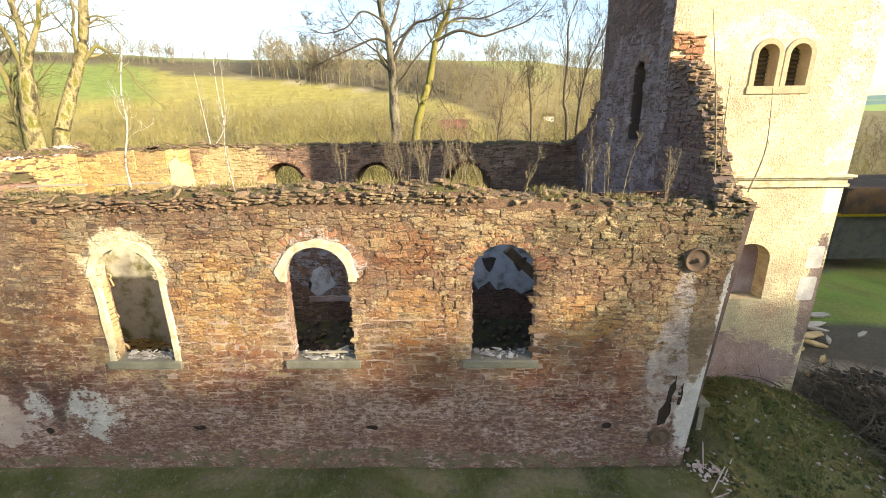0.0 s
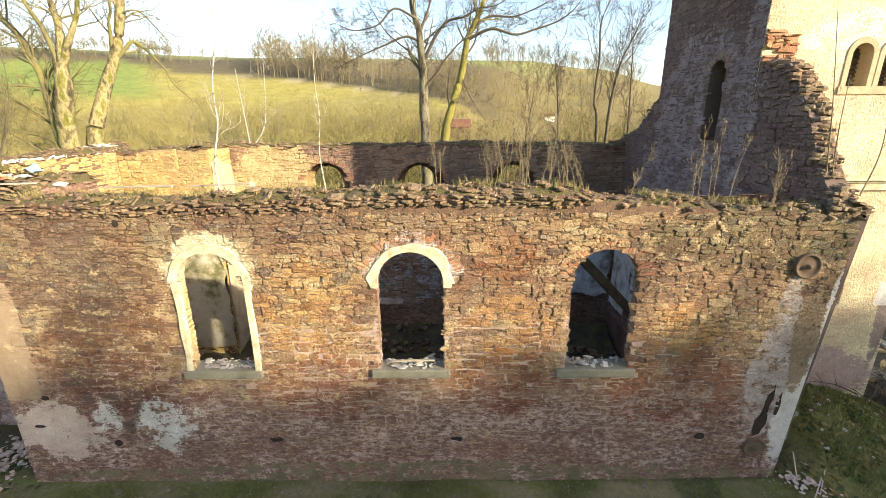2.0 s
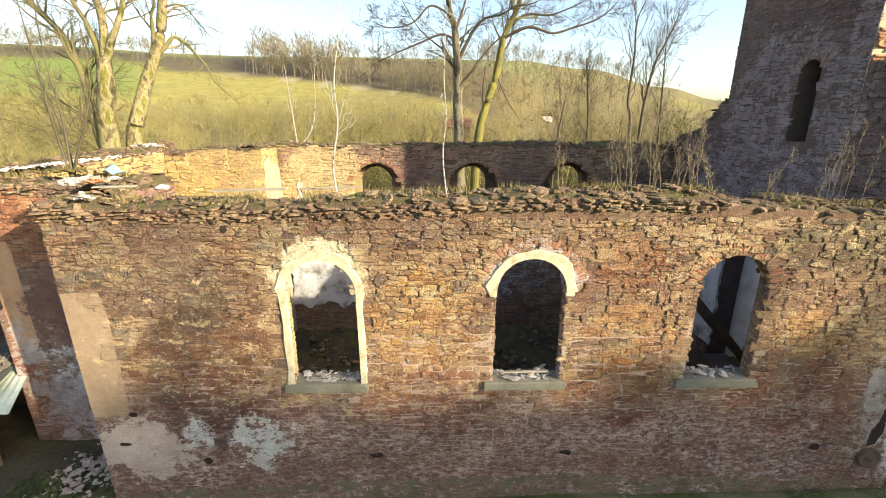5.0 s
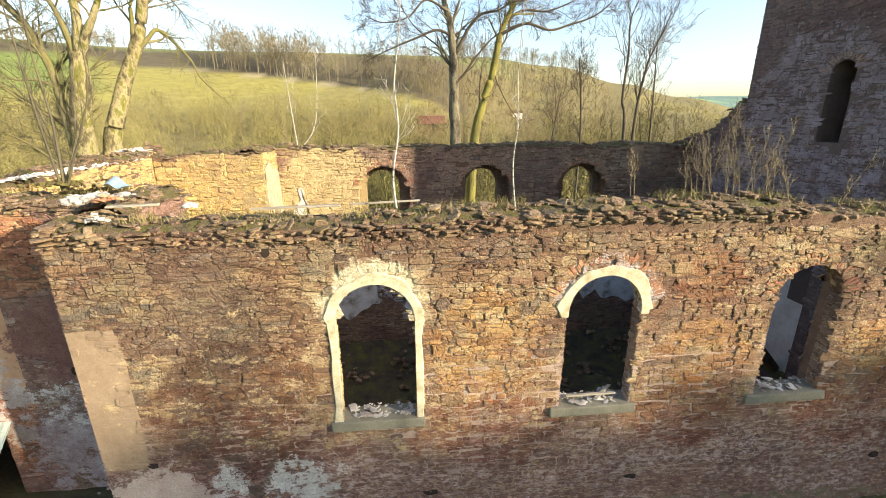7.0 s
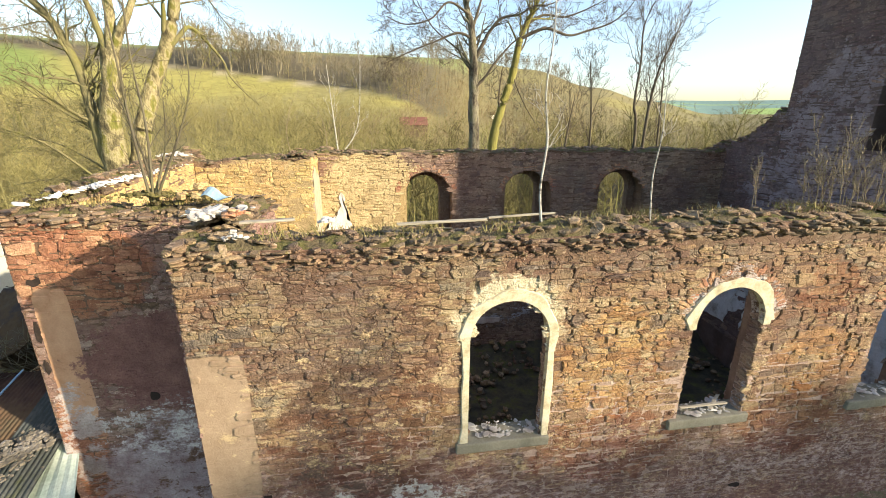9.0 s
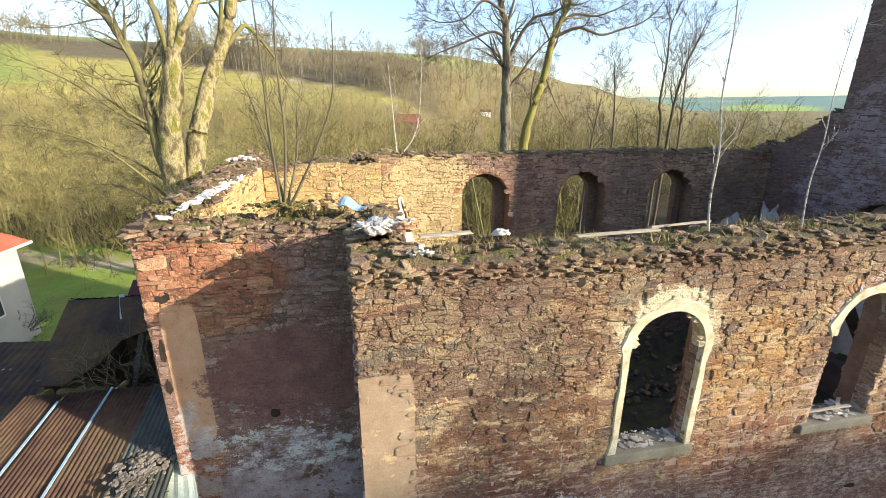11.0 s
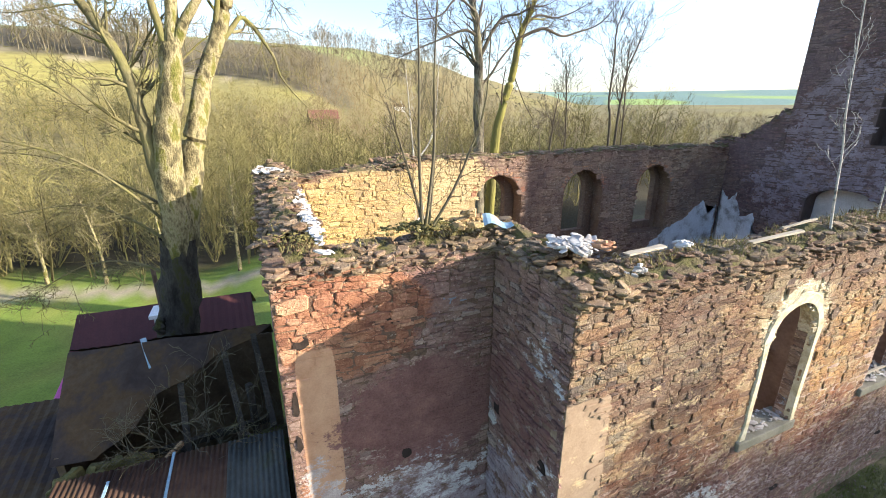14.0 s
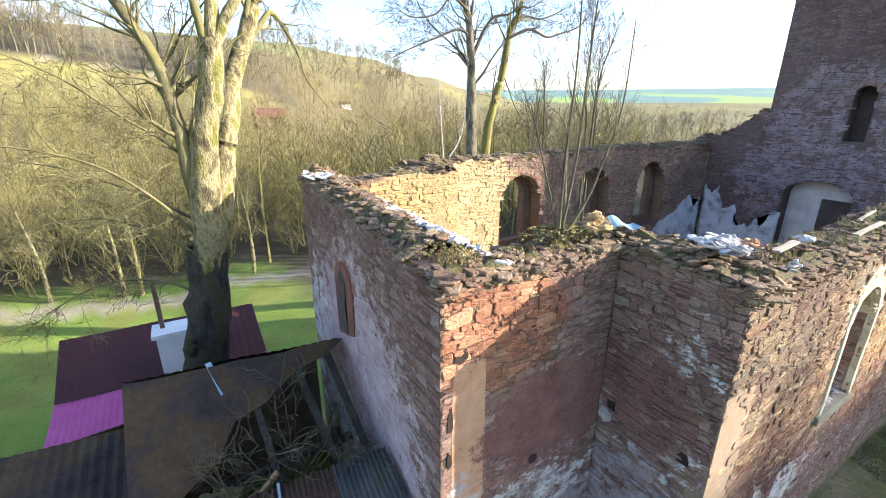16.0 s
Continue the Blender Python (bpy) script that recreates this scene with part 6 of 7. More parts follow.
def back_trees():
    rng = random.Random(82)
    t, c = MB(), MB()
    limb(t, [(-0.3, 16.4, -3.2), (-0.28, 16.4, 3.0), (-0.33, 16.4, 6.51), (-0.40, 16.4, 8.3), (-0.41, 16.4, 9.4), (-0.47, 16.4, 10.35), (-0.6, 16.4, 11.63), (-0.87, 16.4, 12.51), (-1.1, 16.4, 15.5)], 0.33, 0.10, rng, 12, 2, 26, 2.0, 0.5)
    for pts, r, kids in (([(-0.5, 16.35, 10.95), (-1.22, 16.3, 11.22), (-2.35, 16.3, 10.81), (-3.5, 16.3, 10.36), (-4.66, 16.3, 9.84)], 0.075, 30),
                         ([(-0.7, 16.3, 12.0), (-1.72, 16.1, 12.42), (-2.56, 16.0, 11.69), (-3.67, 16.0, 11.45), (-4.47, 16.0, 11.71)], 0.06, 26),
                         ([(-0.45, 16.4, 10.0), (0.03, 16.4, 10.87), (0.32, 16.4, 11.38), (0.87, 16.4, 11.93), (1.7, 16.4, 12.12), (2.38, 16.4, 12.49), (3.21, 16.4, 12.61), (4.3, 16.4, 13.2)], 0.10, 26),
                         ([(-0.4, 16.3, 8.8), (0.16, 16.2, 9.41), (0.59, 16.2, 10.01), (1.29, 16.2, 10.78), (1.78, 16.0, 11.28), (2.0, 15.9, 12.6)], 0.075, 16),
                         ([(-0.55, 16.4, 11.4), (-0.1, 16.8, 12.6), (0.4, 17.2, 14.5)], 0.09, 14),
                         ([(-0.45, 16.5, 9.9), (-1.1, 16.9, 10.6), (-2.3, 17.2, 11.6), (-3.2, 17.3, 13.0)], 0.055, 16)):
        limb(c, pts, r, 0.015, rng, 7, 2, kids, 1.4, 0.2, up=0.02, kids2=(3, 6), minr=0.006)
    tree("ash_tree", "tall bare tree with grey bark behind the nave", [("trunk", t, M_ash), ("crown", c, M_twig)], group="trees behind the nave")
    t, c = MB(), MB()
    limb(t, [(0.4, 16.5, -3.2), (0.5, 16.5, 3.0), (0.72, 16.5, 6.5), (1.05, 16.5, 7.92), (1.5, 16.5, 9.29), (1.7, 16.5, 10.35), (1.85, 16.5, 11.13), (2.19, 16.5, 11.89), (2.6, 16.5, 12.8), (3.0, 16.5, 15.5)], 0.27, 0.08, rng, 12, 2, 20, 1.8, 0.6)
    for pts, r, kids in (([(1.85, 16.45, 11.1), (2.68, 16.3, 11.47), (3.23, 16.3, 11.54), (4.22, 16.3, 11.29), (5.18, 16.3, 11.53), (6.27, 16.3, 11.88), (7.05, 16.3, 12.44), (7.6, 16.3, 13.2)], 0.09, 26),
                         ([(2.1, 16.5, 11.7), (3.0, 16.7, 12.2), (4.13, 16.8, 12.19), (5.24, 16.8, 12.56), (6.3, 16.8, 13.1)], 0.075, 24),
                         ([(1.6, 16.4, 9.3), (1.75, 16.3, 8.87), (2.2, 16.3, 8.05), (2.81, 16.3, 7.21)], 0.035, 8),
                         ([(1.0, 16.5, 7.6), (0.85, 16.3, 8.6), (0.95, 16.2, 9.8)], 0.06, 8),
                         ([(1.72, 16.5, 10.4), (2.2, 16.8, 11.0), (2.5, 17.0, 12.4), (2.7, 17.2, 14.0)], 0.06, 14)):
        limb(c, pts, r, 0.014, rng, 7, 2, kids, 1.3, 0.2, up=0.02, kids2=(3, 6), minr=0.006)
    tree("ash_tree", "bare tree with yellow-green mossy trunk behind the nave", [("trunk", t, M_mossbark), ("crown", c, M_twig)], group="trees behind the nave")
    for i, (x, y, pts) in enumerate(((9.2, 17.4, [(9.2, 17.4, -3.4), (9.07, 17.4, 6.3), (8.78, 17.4, 8.2), (8.84, 17.4, 10.4), (8.76, 17.4, 12.0), (9.2, 17.4, 13.2)]), (10.4, 17.4, [(9.5, 17.4, -3.4), (9.6, 17.4, 6.3), (9.73, 17.4, 8.6), (10.0, 17.4, 10.15), (10.46, 17.4, 11.23), (10.9, 17.4, 12.4)]), (11.6, 18.6, [(11.6, 18.6, -3.4), (11.3, 18.6, 6), (11.0, 18.6, 11.5)]), (7.4, 19.5, [(7.4, 19.5, -3.4), (7.5, 19.5, 6), (7.0, 19.4, 10.5)]), (5.0, 18.0, [(5.0, 18.0, -3.4), (5.2, 18.0, 5), (5.6, 18, 8.6)]))):
        t = MB()
        limb(t, pts, 0.10, 0.02, rng, 6, 2, 30, 2.2, 0.3, up=0.1, spread=(0.3, 0.7))
        tree("young_tree", "slender bare young tree in the scrub", [("trunk", t, M_twig)], group="young trees behind the nave")


back_trees()


def sapling(name, label, stems, r, mat, seed, kids=8, length=0.6, up=0.12, depth=1):
    rng = random.Random(seed)
    t = thing(name, label, "sapling", group="saplings on the walls")
    for pts in stems:
        mb = MB()
        limb(mb, pts, r, r * 0.25, rng, 6, depth, kids, length, 0.25, up=up, kids2=(2, 4), minr=0.0025, spread=(0.3, 0.8))
        part("stem", mb, mat, t, smooth=True)
    return t


sapling("birch_sapling", "white-stemmed birch sapling rooted in the wall top", [[(-3.13, 0.08, 6.15), (-3.16, 0.12, 6.6), (-3.07, 0.22, 7.2), (-3.10, 0.3, 7.8), (-3.0, 0.42, 8.6), (-3.01, 0.5, 9.5), (-2.92, 0.62, 10.6)]], 0.018, M_birch, 1, 16, 0.55)
sapling("birch_sapling", "thin white birch sapling rooted in the wall top", [[(-1.41, 0.26, 6.05), (-1.47, 0.26, 6.7), (-1.42, 0.26, 7.3), (-1.45, 0.26, 7.9), (-1.40, 0.26, 8.8)]], 0.014, M_birch, 2, 9, 0.35)
sapling("wall_sapling", "many-stemmed bare sapling on the chancel wall", [[(-8.75, 2.0, 6.2), (-8.80, 1.95, 7.3), (-8.80, 1.9, 8.4), (-8.85, 1.9, 9.8)], [(-8.72, 2.0, 6.2), (-8.60, 1.95, 7.3), (-8.60, 1.9, 8.4), (-8.50, 1.9, 9.9)], [(-8.68, 2.0, 6.2), (-8.40, 1.9, 6.7), (-8.15, 1.9, 7.2), (-7.90, 1.9, 7.9), (-7.85, 1.9, 8.9)], [(-8.70, 2.05, 6.2), (-8.85, 2.2, 7.0), (-9.10, 2.3, 7.9)], [(-8.70, 1.95, 6.2), (-8.50, 2.2, 7.0), (-8.45, 2.3, 7.7)]], 0.024, M_limb, 3, 24, 0.55)
for i, (x, spread, n, hi) in enumerate(((1.45, 0.2, 5, 0.95), (1.75, 0.2, 4, 1.1), (2.05, 0.25, 7, 1.25), (2.5, 0.2, 6, 1.2), (2.85, 0.16, 3, 0.9), (4.9, 0.12, 3, 1.1), (5.3, 0.14, 3, 1.2), (6.35, 0.12, 4, 1.0), (3.9, 0.2, 2, 0.6), (0.5, 0.2, 2, 0.6))):
    rr = random.Random(900 + i)
    stems = []
    for _ in range(n):
        bx, by, h = x + rr.gauss(0, spread * 0.6), 0.4 + rr.gauss(0, 0.12), hi * rr.uniform(0.45, 1.1)
        z = south_top(bx) + 0.06
        lx, ly = rr.gauss(0, 0.16) * h, rr.gauss(0, 0.12) * h
        stems.append([(bx, by, z), (bx + lx * 0.35, by + ly * 0.4, z + h * 0.5), (bx + lx, by + ly, z + h)])
    sapling("wall_shrub", "bare twiggy shrub growing from the wall top", stems, 0.0065, M_twigpale, 20 + i, 6, 0.3, up=0.2)
for i, (p0, p1, p2) in enumerate((((7.2, 0.4, 6.1), (7.0, 0.4, 7.4), (6.7, 0.4, 8.9)), ((7.3, 0.4, 6.1), (7.2, 0.4, 7.0), (7.16, 0.4, 7.9)), ((7.75, 0.3, 5.95), (7.95, 0.35, 6.7), (7.9, 0.4, 7.7)))):
    sapling("wall_shoot", "single yellowish shoot rooted at the wall end", [[p0, p1, p2]], 0.016, M_twigpale, 40 + i, 3, 0.25)
for i, (x, y, stems) in enumerate(((-6.4, 8.9, [[(-6.42, 8.95, 6.5), (-6.5, 8.95, 7.6), (-6.6, 8.95, 9.0)]]), (-6.0, 8.9, [[(-6.2, 8.95, 6.5), (-5.9, 8.95, 6.9), (-5.7, 8.95, 7.6), (-5.6, 8.95, 9.2)]]))):
    sapling("birch_sapling", "pale birch stem on the far wall top", stems, 0.026, M_birch, 60 + i, 8, 0.6)
rr = random.Random(77)
for i in range(14):
    x = rr.uniform(-8, 6)
    y = 9.0 if x > -7 else 7.6
    h = rr.uniform(0.4, 1.6)
    sapling("wall_shrub", "bare twiggy shrub on the far wall top", [[(x, y, 6.4), (x + rr.uniform(-0.1, 0.1), y, 6.4 + h / 2), (x + rr.uniform(-0.3, 0.3), y, 6.4 + h)]], 0.012, M_twigpale, 80 + i, 6, 0.4)

# ---- woods and scrub ----
def template(seed, n1, n2, n3, r, w, stems=1, low=0.15, reach=(0.22, 0.45)):
    """A bare tree or bush of height 1: bent stems, boughs and tapering twigs, kept light for woods of thousands."""
    rng = random.Random(seed)
    mb = MB()

    def aside(d, lo, hi):
        s = Vector((rng.gauss(0, 1), rng.gauss(0, 1), rng.gauss(0, 1)))
        s = (s - d * s.dot(d)).normalized()
        a = rng.uniform(lo, hi)
        return (d * math.cos(a) + s * math.sin(a) + Vector((0, 0, 0.12))).normalized()

    def twig(p, q, half):
        d = (q - p).normalized()
        s = aside(d, 1.57, 1.57) * half
        mb.add([tuple(p - s), tuple(p + s), tuple(q)], [(0, 1, 2)])

    for k in range(stems):
        lean = 0.06 if stems == 1 else 0.45
        d = Vector((rng.gauss(0, lean), rng.gauss(0, lean), 1)).normalized()
        tall = 1.0 if stems == 1 else rng.uniform(0.6, 1.0)
        pts = [Vector((0, 0, -0.05))]
        for _ in range(5):
            d = (d + Vector((rng.gauss(0, 0.08), rng.gauss(0, 0.08), 0.08))).normalized()
            pts.append(pts[-1] + d * 0.21 * tall)
        tube(mb, pts, [r * (1 - 0.17 * t) for t in range(6)], 3)
        for _ in range(n1):
            f = rng.uniform(low, 0.99)
            i = min(4, int(f * 5))
            p = pts[i].lerp(pts[i + 1], f * 5 - i)
            ax = (pts[i + 1] - pts[i]).normalized()
            d1 = aside(ax, 0.55, 1.2)
            L = rng.uniform(*reach) * (1.2 - 0.8 * f) * tall
            m = p + d1 * L * 0.5
            q = m + (d1 + Vector((0, 0, 0.25))).normalized() * L * 0.5
            half = max(w, r * 0.42 * (1.1 - 0.7 * f))
            s = aside(d1, 1.57, 1.57) * half
            mb.add([tuple(p - s), tuple(p + s), tuple(m + s * 0.6), tuple(m - s * 0.6), tuple(q)], [(0, 1, 2, 3), (3, 2, 4)])
            for _ in range(n2):
                g = rng.uniform(0.15, 1)
                a = p.lerp(m, g * 2) if g < 0.5 else m.lerp(q, g * 2 - 1)
                d2 = aside(d1, 0.4, 1.0)
                b = a + d2 * L * rng.uniform(0.25, 0.5) * (1.25 - 0.6 * g)
                twig(a, b, w)
                for _ in range(n3):
                    c = a.lerp(b, rng.uniform(0.2, 0.95))
                    twig(c, c + aside(d2, 0.4, 0.9) * (b - a).length * rng.uniform(0.3, 0.6), w * 0.75)
    return np.array(mb.v), mb.f


def scatter(name, label, temps, spots, mat):
    vs, fs, o = [], [], 0
    for x, y, s, a, k in spots:
        v, f = temps[k]
        c, sn = math.cos(a), math.sin(a)
        w = v * s
        w = np.stack([w[:, 0] * c - w[:, 1] * sn + x, w[:, 0] * sn + w[:, 1] * c + y, w[:, 2] + land(x, y)], 1)
        vs.append(w)
        fs.extend(tuple(i + o for i in q) for q in f)
        o += len(v)
    mb = MB()
    mb.v, mb.f = np.concatenate(vs).tolist(), fs
    return thing(name, label, "scrub", mb, mat, kind="stuff")


def in_meadow(az, r):
    return 118 < r < meadow_edge(az) and az < 5


def woods():
    rng = random.Random(91)
    near = [template(i, 24, 8, 2, 0.011, 0.0013, low=0.25, reach=(0.28, 0.55)) for i in range(6)]
    bush = [template(20 + i, 7, 8, 2, 0.008, 0.0022, stems=5, low=0.1, reach=(0.25, 0.5)) for i in range(6)]
    mid = [template(40 + i, 14, 6, 1, 0.008, 0.0030, low=0.2, reach=(0.35, 0.62)) if i % 2 else template(40 + i, 5, 6, 1, 0.006, 0.0030, stems=3, low=0.2, reach=(0.35, 0.6)) for i in range(8)]
    far = [template(60 + i, 12, 7, 0, 0.012, 0.006, low=0.3, reach=(0.35, 0.62)) for i in range(6)]
    s1, s2, s3, s4 = [], [], [], []
    while len(s1) < 190:
        az, r = radians(rng.uniform(-80, 62)), rng.uniform(24, 62)
        x, y = r * math.sin(az), r * math.cos(az)
        if x < -6 and y < path_line(x) + 2.4 or y < 21 + 0.25 * (x + 14) or y < 19:
            continue
        s1.append((x, y, rng.uniform(5.5, 10.5), rng.uniform(0, 6.28), rng.randrange(5)))
    while len(s2) < 190:
        az, r = radians(rng.uniform(-80, 62)), rng.uniform(22, 75)
        x, y = r * math.sin(az), r * math.cos(az)
        if x < -6 and y < path_line(x) + 2.0 or y < 21 + 0.25 * (x + 14) or y < 19:
            continue
        s2.append((x, y, rng.uniform(2.5, 5.5), rng.uniform(0, 6.28), rng.randrange(5)))
    while len(s3) < 500:
        az, r = rng.uniform(-75, 65), rng.uniform(55, 165)
        if in_meadow(az, r) and rng.random() < 0.95:
            continue
        a = radians(az)
        s3.append((r * math.sin(a), r * math.cos(a), rng.uniform(4, 9) * (0.6 if az > 26 else 1), rng.uniform(0, 6.28), rng.randrange(6)))
    while len(s4) < 1500:
        az = rng.uniform(-75, 70)
        edge = meadow_edge(az)
        hi = 300 + 130 * smooth(0, 18, az)
        tall = 1.0
        if az < -31:
            r, tall = rng.uniform(208, 232), 0.62
        elif az < -23.5:
            r, tall = rng.uniform(edge + 22, edge + 50), 0.5
            if rng.random() < 0.55:
                continue
        elif az < 5:
            r = rng.uniform(edge + 4, edge + 4 + (238 - edge) * rng.random() ** 0.7)
            tall = 1.0 if az < -11 else 0.72
        elif az < 24:
            r, tall = rng.uniform(170, hi - 5), 0.95
        else:
            r, tall = rng.uniform(90, 200), 0.34
        a = radians(az)
        s4.append((r * math.sin(a), r * math.cos(a), rng.uniform(8, 14) * tall, rng.uniform(0, 6.28), rng.randrange(6)))
    more = random.Random(92)
    for _ in range(260):
        az, r = radians(more.uniform(-70, 60)), more.uniform(26, 70)
        x, y = r * math.sin(az), r * math.cos(az)
        if (x > -6 or y > path_line(x) + 2.6) and y > 21 + 0.25 * (x + 14) and y > 20:
            (s1 if more.random() < 0.6 else s2).append((x, y, more.uniform(4, 9.5), more.uniform(0, 6.28), more.randrange(6)))
    s7 = []
    for _ in range(4300):
        az = more.uniform(-70, 62)
        r = more.uniform(46, 130) if az < 0 else more.uniform(46, 250)
        if in_meadow(az, r) and more.random() < 0.94 or noise.noise((az * 0.12, r * 0.03, 6)) < -0.25:
            continue
        a = radians(az)
        brown = smooth(-6, 8, az + 9 * noise.noise((az * 0.2, r * 0.02, 2))) > more.random()
        (s7 if brown else s3).append((r * math.sin(a), r * math.cos(a), more.uniform(3.5, 8.5) * (0.55 if az > 26 else 1), more.uniform(0, 6.28), more.randrange(8)))
    scatter("brown_scrub", "brown bare scrub covering the valley side", mid, s7, M_brown)
    scatter("near_woods", "bare young trees on the slope behind the church", near, s1, M_thicket)
    scatter("bushes", "tangled bare bushes on the slope", bush, s2, M_scrub)
    scatter("hillside_scrub", "olive bare scrub covering the valley side", mid, s3, M_scrub)
    scatter("far_woods", "bare woods along the ridge", far, s4, M_farwood)
    # unseen dense wood added on the sunward side to shade the nave wall foot
    s5 = []
    wood = [template(90 + i, 16, 8, 0, 0.024, 0.0095) for i in range(4)]
    for i in range(840):
        t = rng.uniform(-40, 34)
        d = rng.uniform(56, 80)
        x, y = d * math.cos(SUN_AZ) - t * math.sin(SUN_AZ), d * math.sin(SUN_AZ) + t * math.cos(SUN_AZ)
        h = 2.25 + math.tan(SUN_EL) * (d - 0.7 * min(max(t, -9), 9)) - land(x, y)
        s5.append((x, y, h * 0.93 * rng.uniform(0.82, 1.04), rng.uniform(0, 6.28), rng.randrange(4)))
    scatter("churchyard_wood", "dense bare wood added out of view to shade the nave wall", wood, s5, M_scrub)


woods()


def lawn_trees():
    """Single trees along the path and the orchard tree by the house."""
    for i, (x, y, h) in enumerate(((-17.1, 33.2, 8), (-18.2, 33.6, 7.5), (-13.0, 32.2, 9), (-22.5, 34.9, 7), (-9.8, 31.0, 8), (-26.5, 36.2, 6))):
        rng = random.Random(300 + i)
        mb = MB()
        z = land(x, y)
        limb(mb, [(x, y, z - 0.2), (x + 0.1, y, z + h * 0.4), (x + rng.uniform(-0.4, 0.4), y, z + h)], 0.17, 0.03, rng, 7, 2, 22, 2.0, 0.42, up=0.05)
        tree("path_tree", "bare tree with sunlit pale trunk by the path", [("trunk", mb, M_bark)], group="trees by the path")
    for i, (x, y) in enumerate(((-25.6, 19.5), (-15.2, 19.5))):
        rng = random.Random(320 + i)
        mb = MB()
        z = land(x, y)
        limb(mb, [(x, y, z - 0.2), (x - 0.1, y, z + 0.9), (x + 0.2, y, z + 1.6)], 0.13 if i == 0 else 0.05, 0.06 if i == 0 else 0.02, rng, 7, 2, 18, 1.8 if i == 0 else 0.8, 0.6, up=0.06)
        tree("orchard_tree", "small gnarled bare fruit tree on the lawn", [("trunk", mb, M_twig)], group="fruit trees")


lawn_trees()


# ---- sheds by the chancel ----
def corrugated(mb, p00, p10, p01, p11, waves, amp, split=1):
    """A wavy sheet between four corners; waves run across the first edge."""
    p00, p10, p01, p11 = map(Vector, (p00, p10, p01, p11))
    up = (p10 - p00).cross(p01 - p00).normalized()
    if up.z < 0:
        up = -up
    o, n = len(mb.v), waves * 4
    for j in range(split + 1):
        for i in range(n + 1):
            f, g = i / n, j / split
            p = p00.lerp(p10, f).lerp(p01.lerp(p11, f), g) + up * (amp * math.sin(f * waves * 2 * math.pi) + 0.03 * noise.noise((f * 3, g * 3, 4)))
            mb.v.append(tuple(p))
    mb.f += [(o + j * (n + 1) + i, o + j * (n + 1) + i + 1, o + (j + 1) * (n + 1) + i + 1, o + (j + 1) * (n + 1) + i) for j in range(split) for i in range(n)]


def sheds():
    rng = random.Random(61)
    t = thing("rusty_shed", "lean-to shed with rusty corrugated roof against the chancel", "shed")
    for k in range(4):
        mb = MB()
        a, b = k / 4, (k + 1) / 4 + 0.015
        top = lambda f: Vector((-14.1 + 3.2 * f, 3.75 - 0.35 * f, 2.42 + 0.12 * f + 0.012 * k))
        low = lambda f: Vector((-14.6 + 3.7 * f, 0.9 - 0.2 * f, 1.55 + 0.1 * f + 0.012 * k))
        corrugated(mb, top(a), top(b), low(a), low(b), 11, 0.018, 6)
        ob = part("roof_sheet", mb, M_rust if k < 3 else M_zinc, t, "" if k < 3 else "mossy grey corrugated sheet", smooth=True)
        so = ob.modifiers.new("thick", "SOLIDIFY")
        so.thickness = 0.004
    for f, ln in ((0.24, 0.55), (0.5, 0.8)):
        mb = MB()
        p = Vector((-14.1 + 3.2 * f, 3.75 - 0.35 * f, 2.49 + 0.12 * f))
        q = Vector((-14.6 + 3.7 * f, 0.9 - 0.2 * f, 1.62 + 0.1 * f))
        q = p.lerp(q, ln)
        d = (q - p)
        m = Matrix.Translation((p + q) / 2) @ d.to_track_quat("X", "Z").to_matrix().to_4x4()
        mb.box(-d.length / 2 + (0.25 if f < 0.3 else 0.0), d.length / 2, -0.02, 0.02, -0.01, 0.008, m)
        part("cover_strip", mb, M_blue, t, "pale flashing strip")
    w = MB()
    w.box(-14.2, -10.85, 3.2, 3.3, -1.5, 2.0)
    part("wall", w, M_rot, t)
    w = MB()
    w.box(-14.3, -14.2, 0.9, 3.3, -1.5, 1.4)
    part("wall", w, M_rot, t)
    w = MB()
    w.box(-14.2, -10.85, 0.9, 1.0, -1.5, 1.6)
    part("wall", w, M_rot, t)
    heap("fallen_plaster", "pale stone and plaster lumps fallen on the shed roof", (-11.3, 1.9, 2.13), (0.4, 1.0), 420, (0.025, 0.12), M_crumb, 12, tall=0.05)

    pn = MB()
    corrugated(pn, (-11.25, 2.15, 1.98), (-10.82, 2.35, 2.05), (-11.15, 0.75, 1.56), (-10.15, 0.8, 1.62), 5, 0.008, 3)
    ob = thing("fallen_awning", "pale greenish plastic panel lying on the shed roof edge", "panel", pn, M_pale)
    ob.modifiers.new("thick", "SOLIDIFY").thickness = 0.006

    g = thing("collapsed_shed", "half-collapsed shed with torn dark felt roof", "shed")
    bm = bmesh.new()
    pts = [(-14.45, 6.15, 3.40), (-13.2, 5.75, 3.52), (-11.9, 5.5, 3.58), (-10.85, 5.35, 3.62), (-11.2, 5.22, 3.42), (-11.9, 5.2, 3.24), (-12.4, 4.95, 2.98), (-12.9, 4.95, 2.82), (-13.3, 4.5, 2.45), (-13.8, 4.3, 2.25), (-14.45, 4.45, 2.2)]
    vsb = [bm.verts.new(p) for p in pts]
    bm.faces.new(vsb)
    bmesh.ops.triangulate(bm, faces=bm.faces)
    bmesh.ops.subdivide_edges(bm, edges=bm.edges, cuts=4, use_grid_fill=True)
    for v in bm.verts:
        v.co.z += 0.05 * noise.noise(v.co * 1.3) + 0.02 * noise.noise(v.co * 5)
    me = bpy.data.meshes.new("roof")
    bm.to_mesh(me)
    bm.free()
    me.materials.append(M_felt)
    r = part("roof", me, None, g, "torn dark roofing felt")
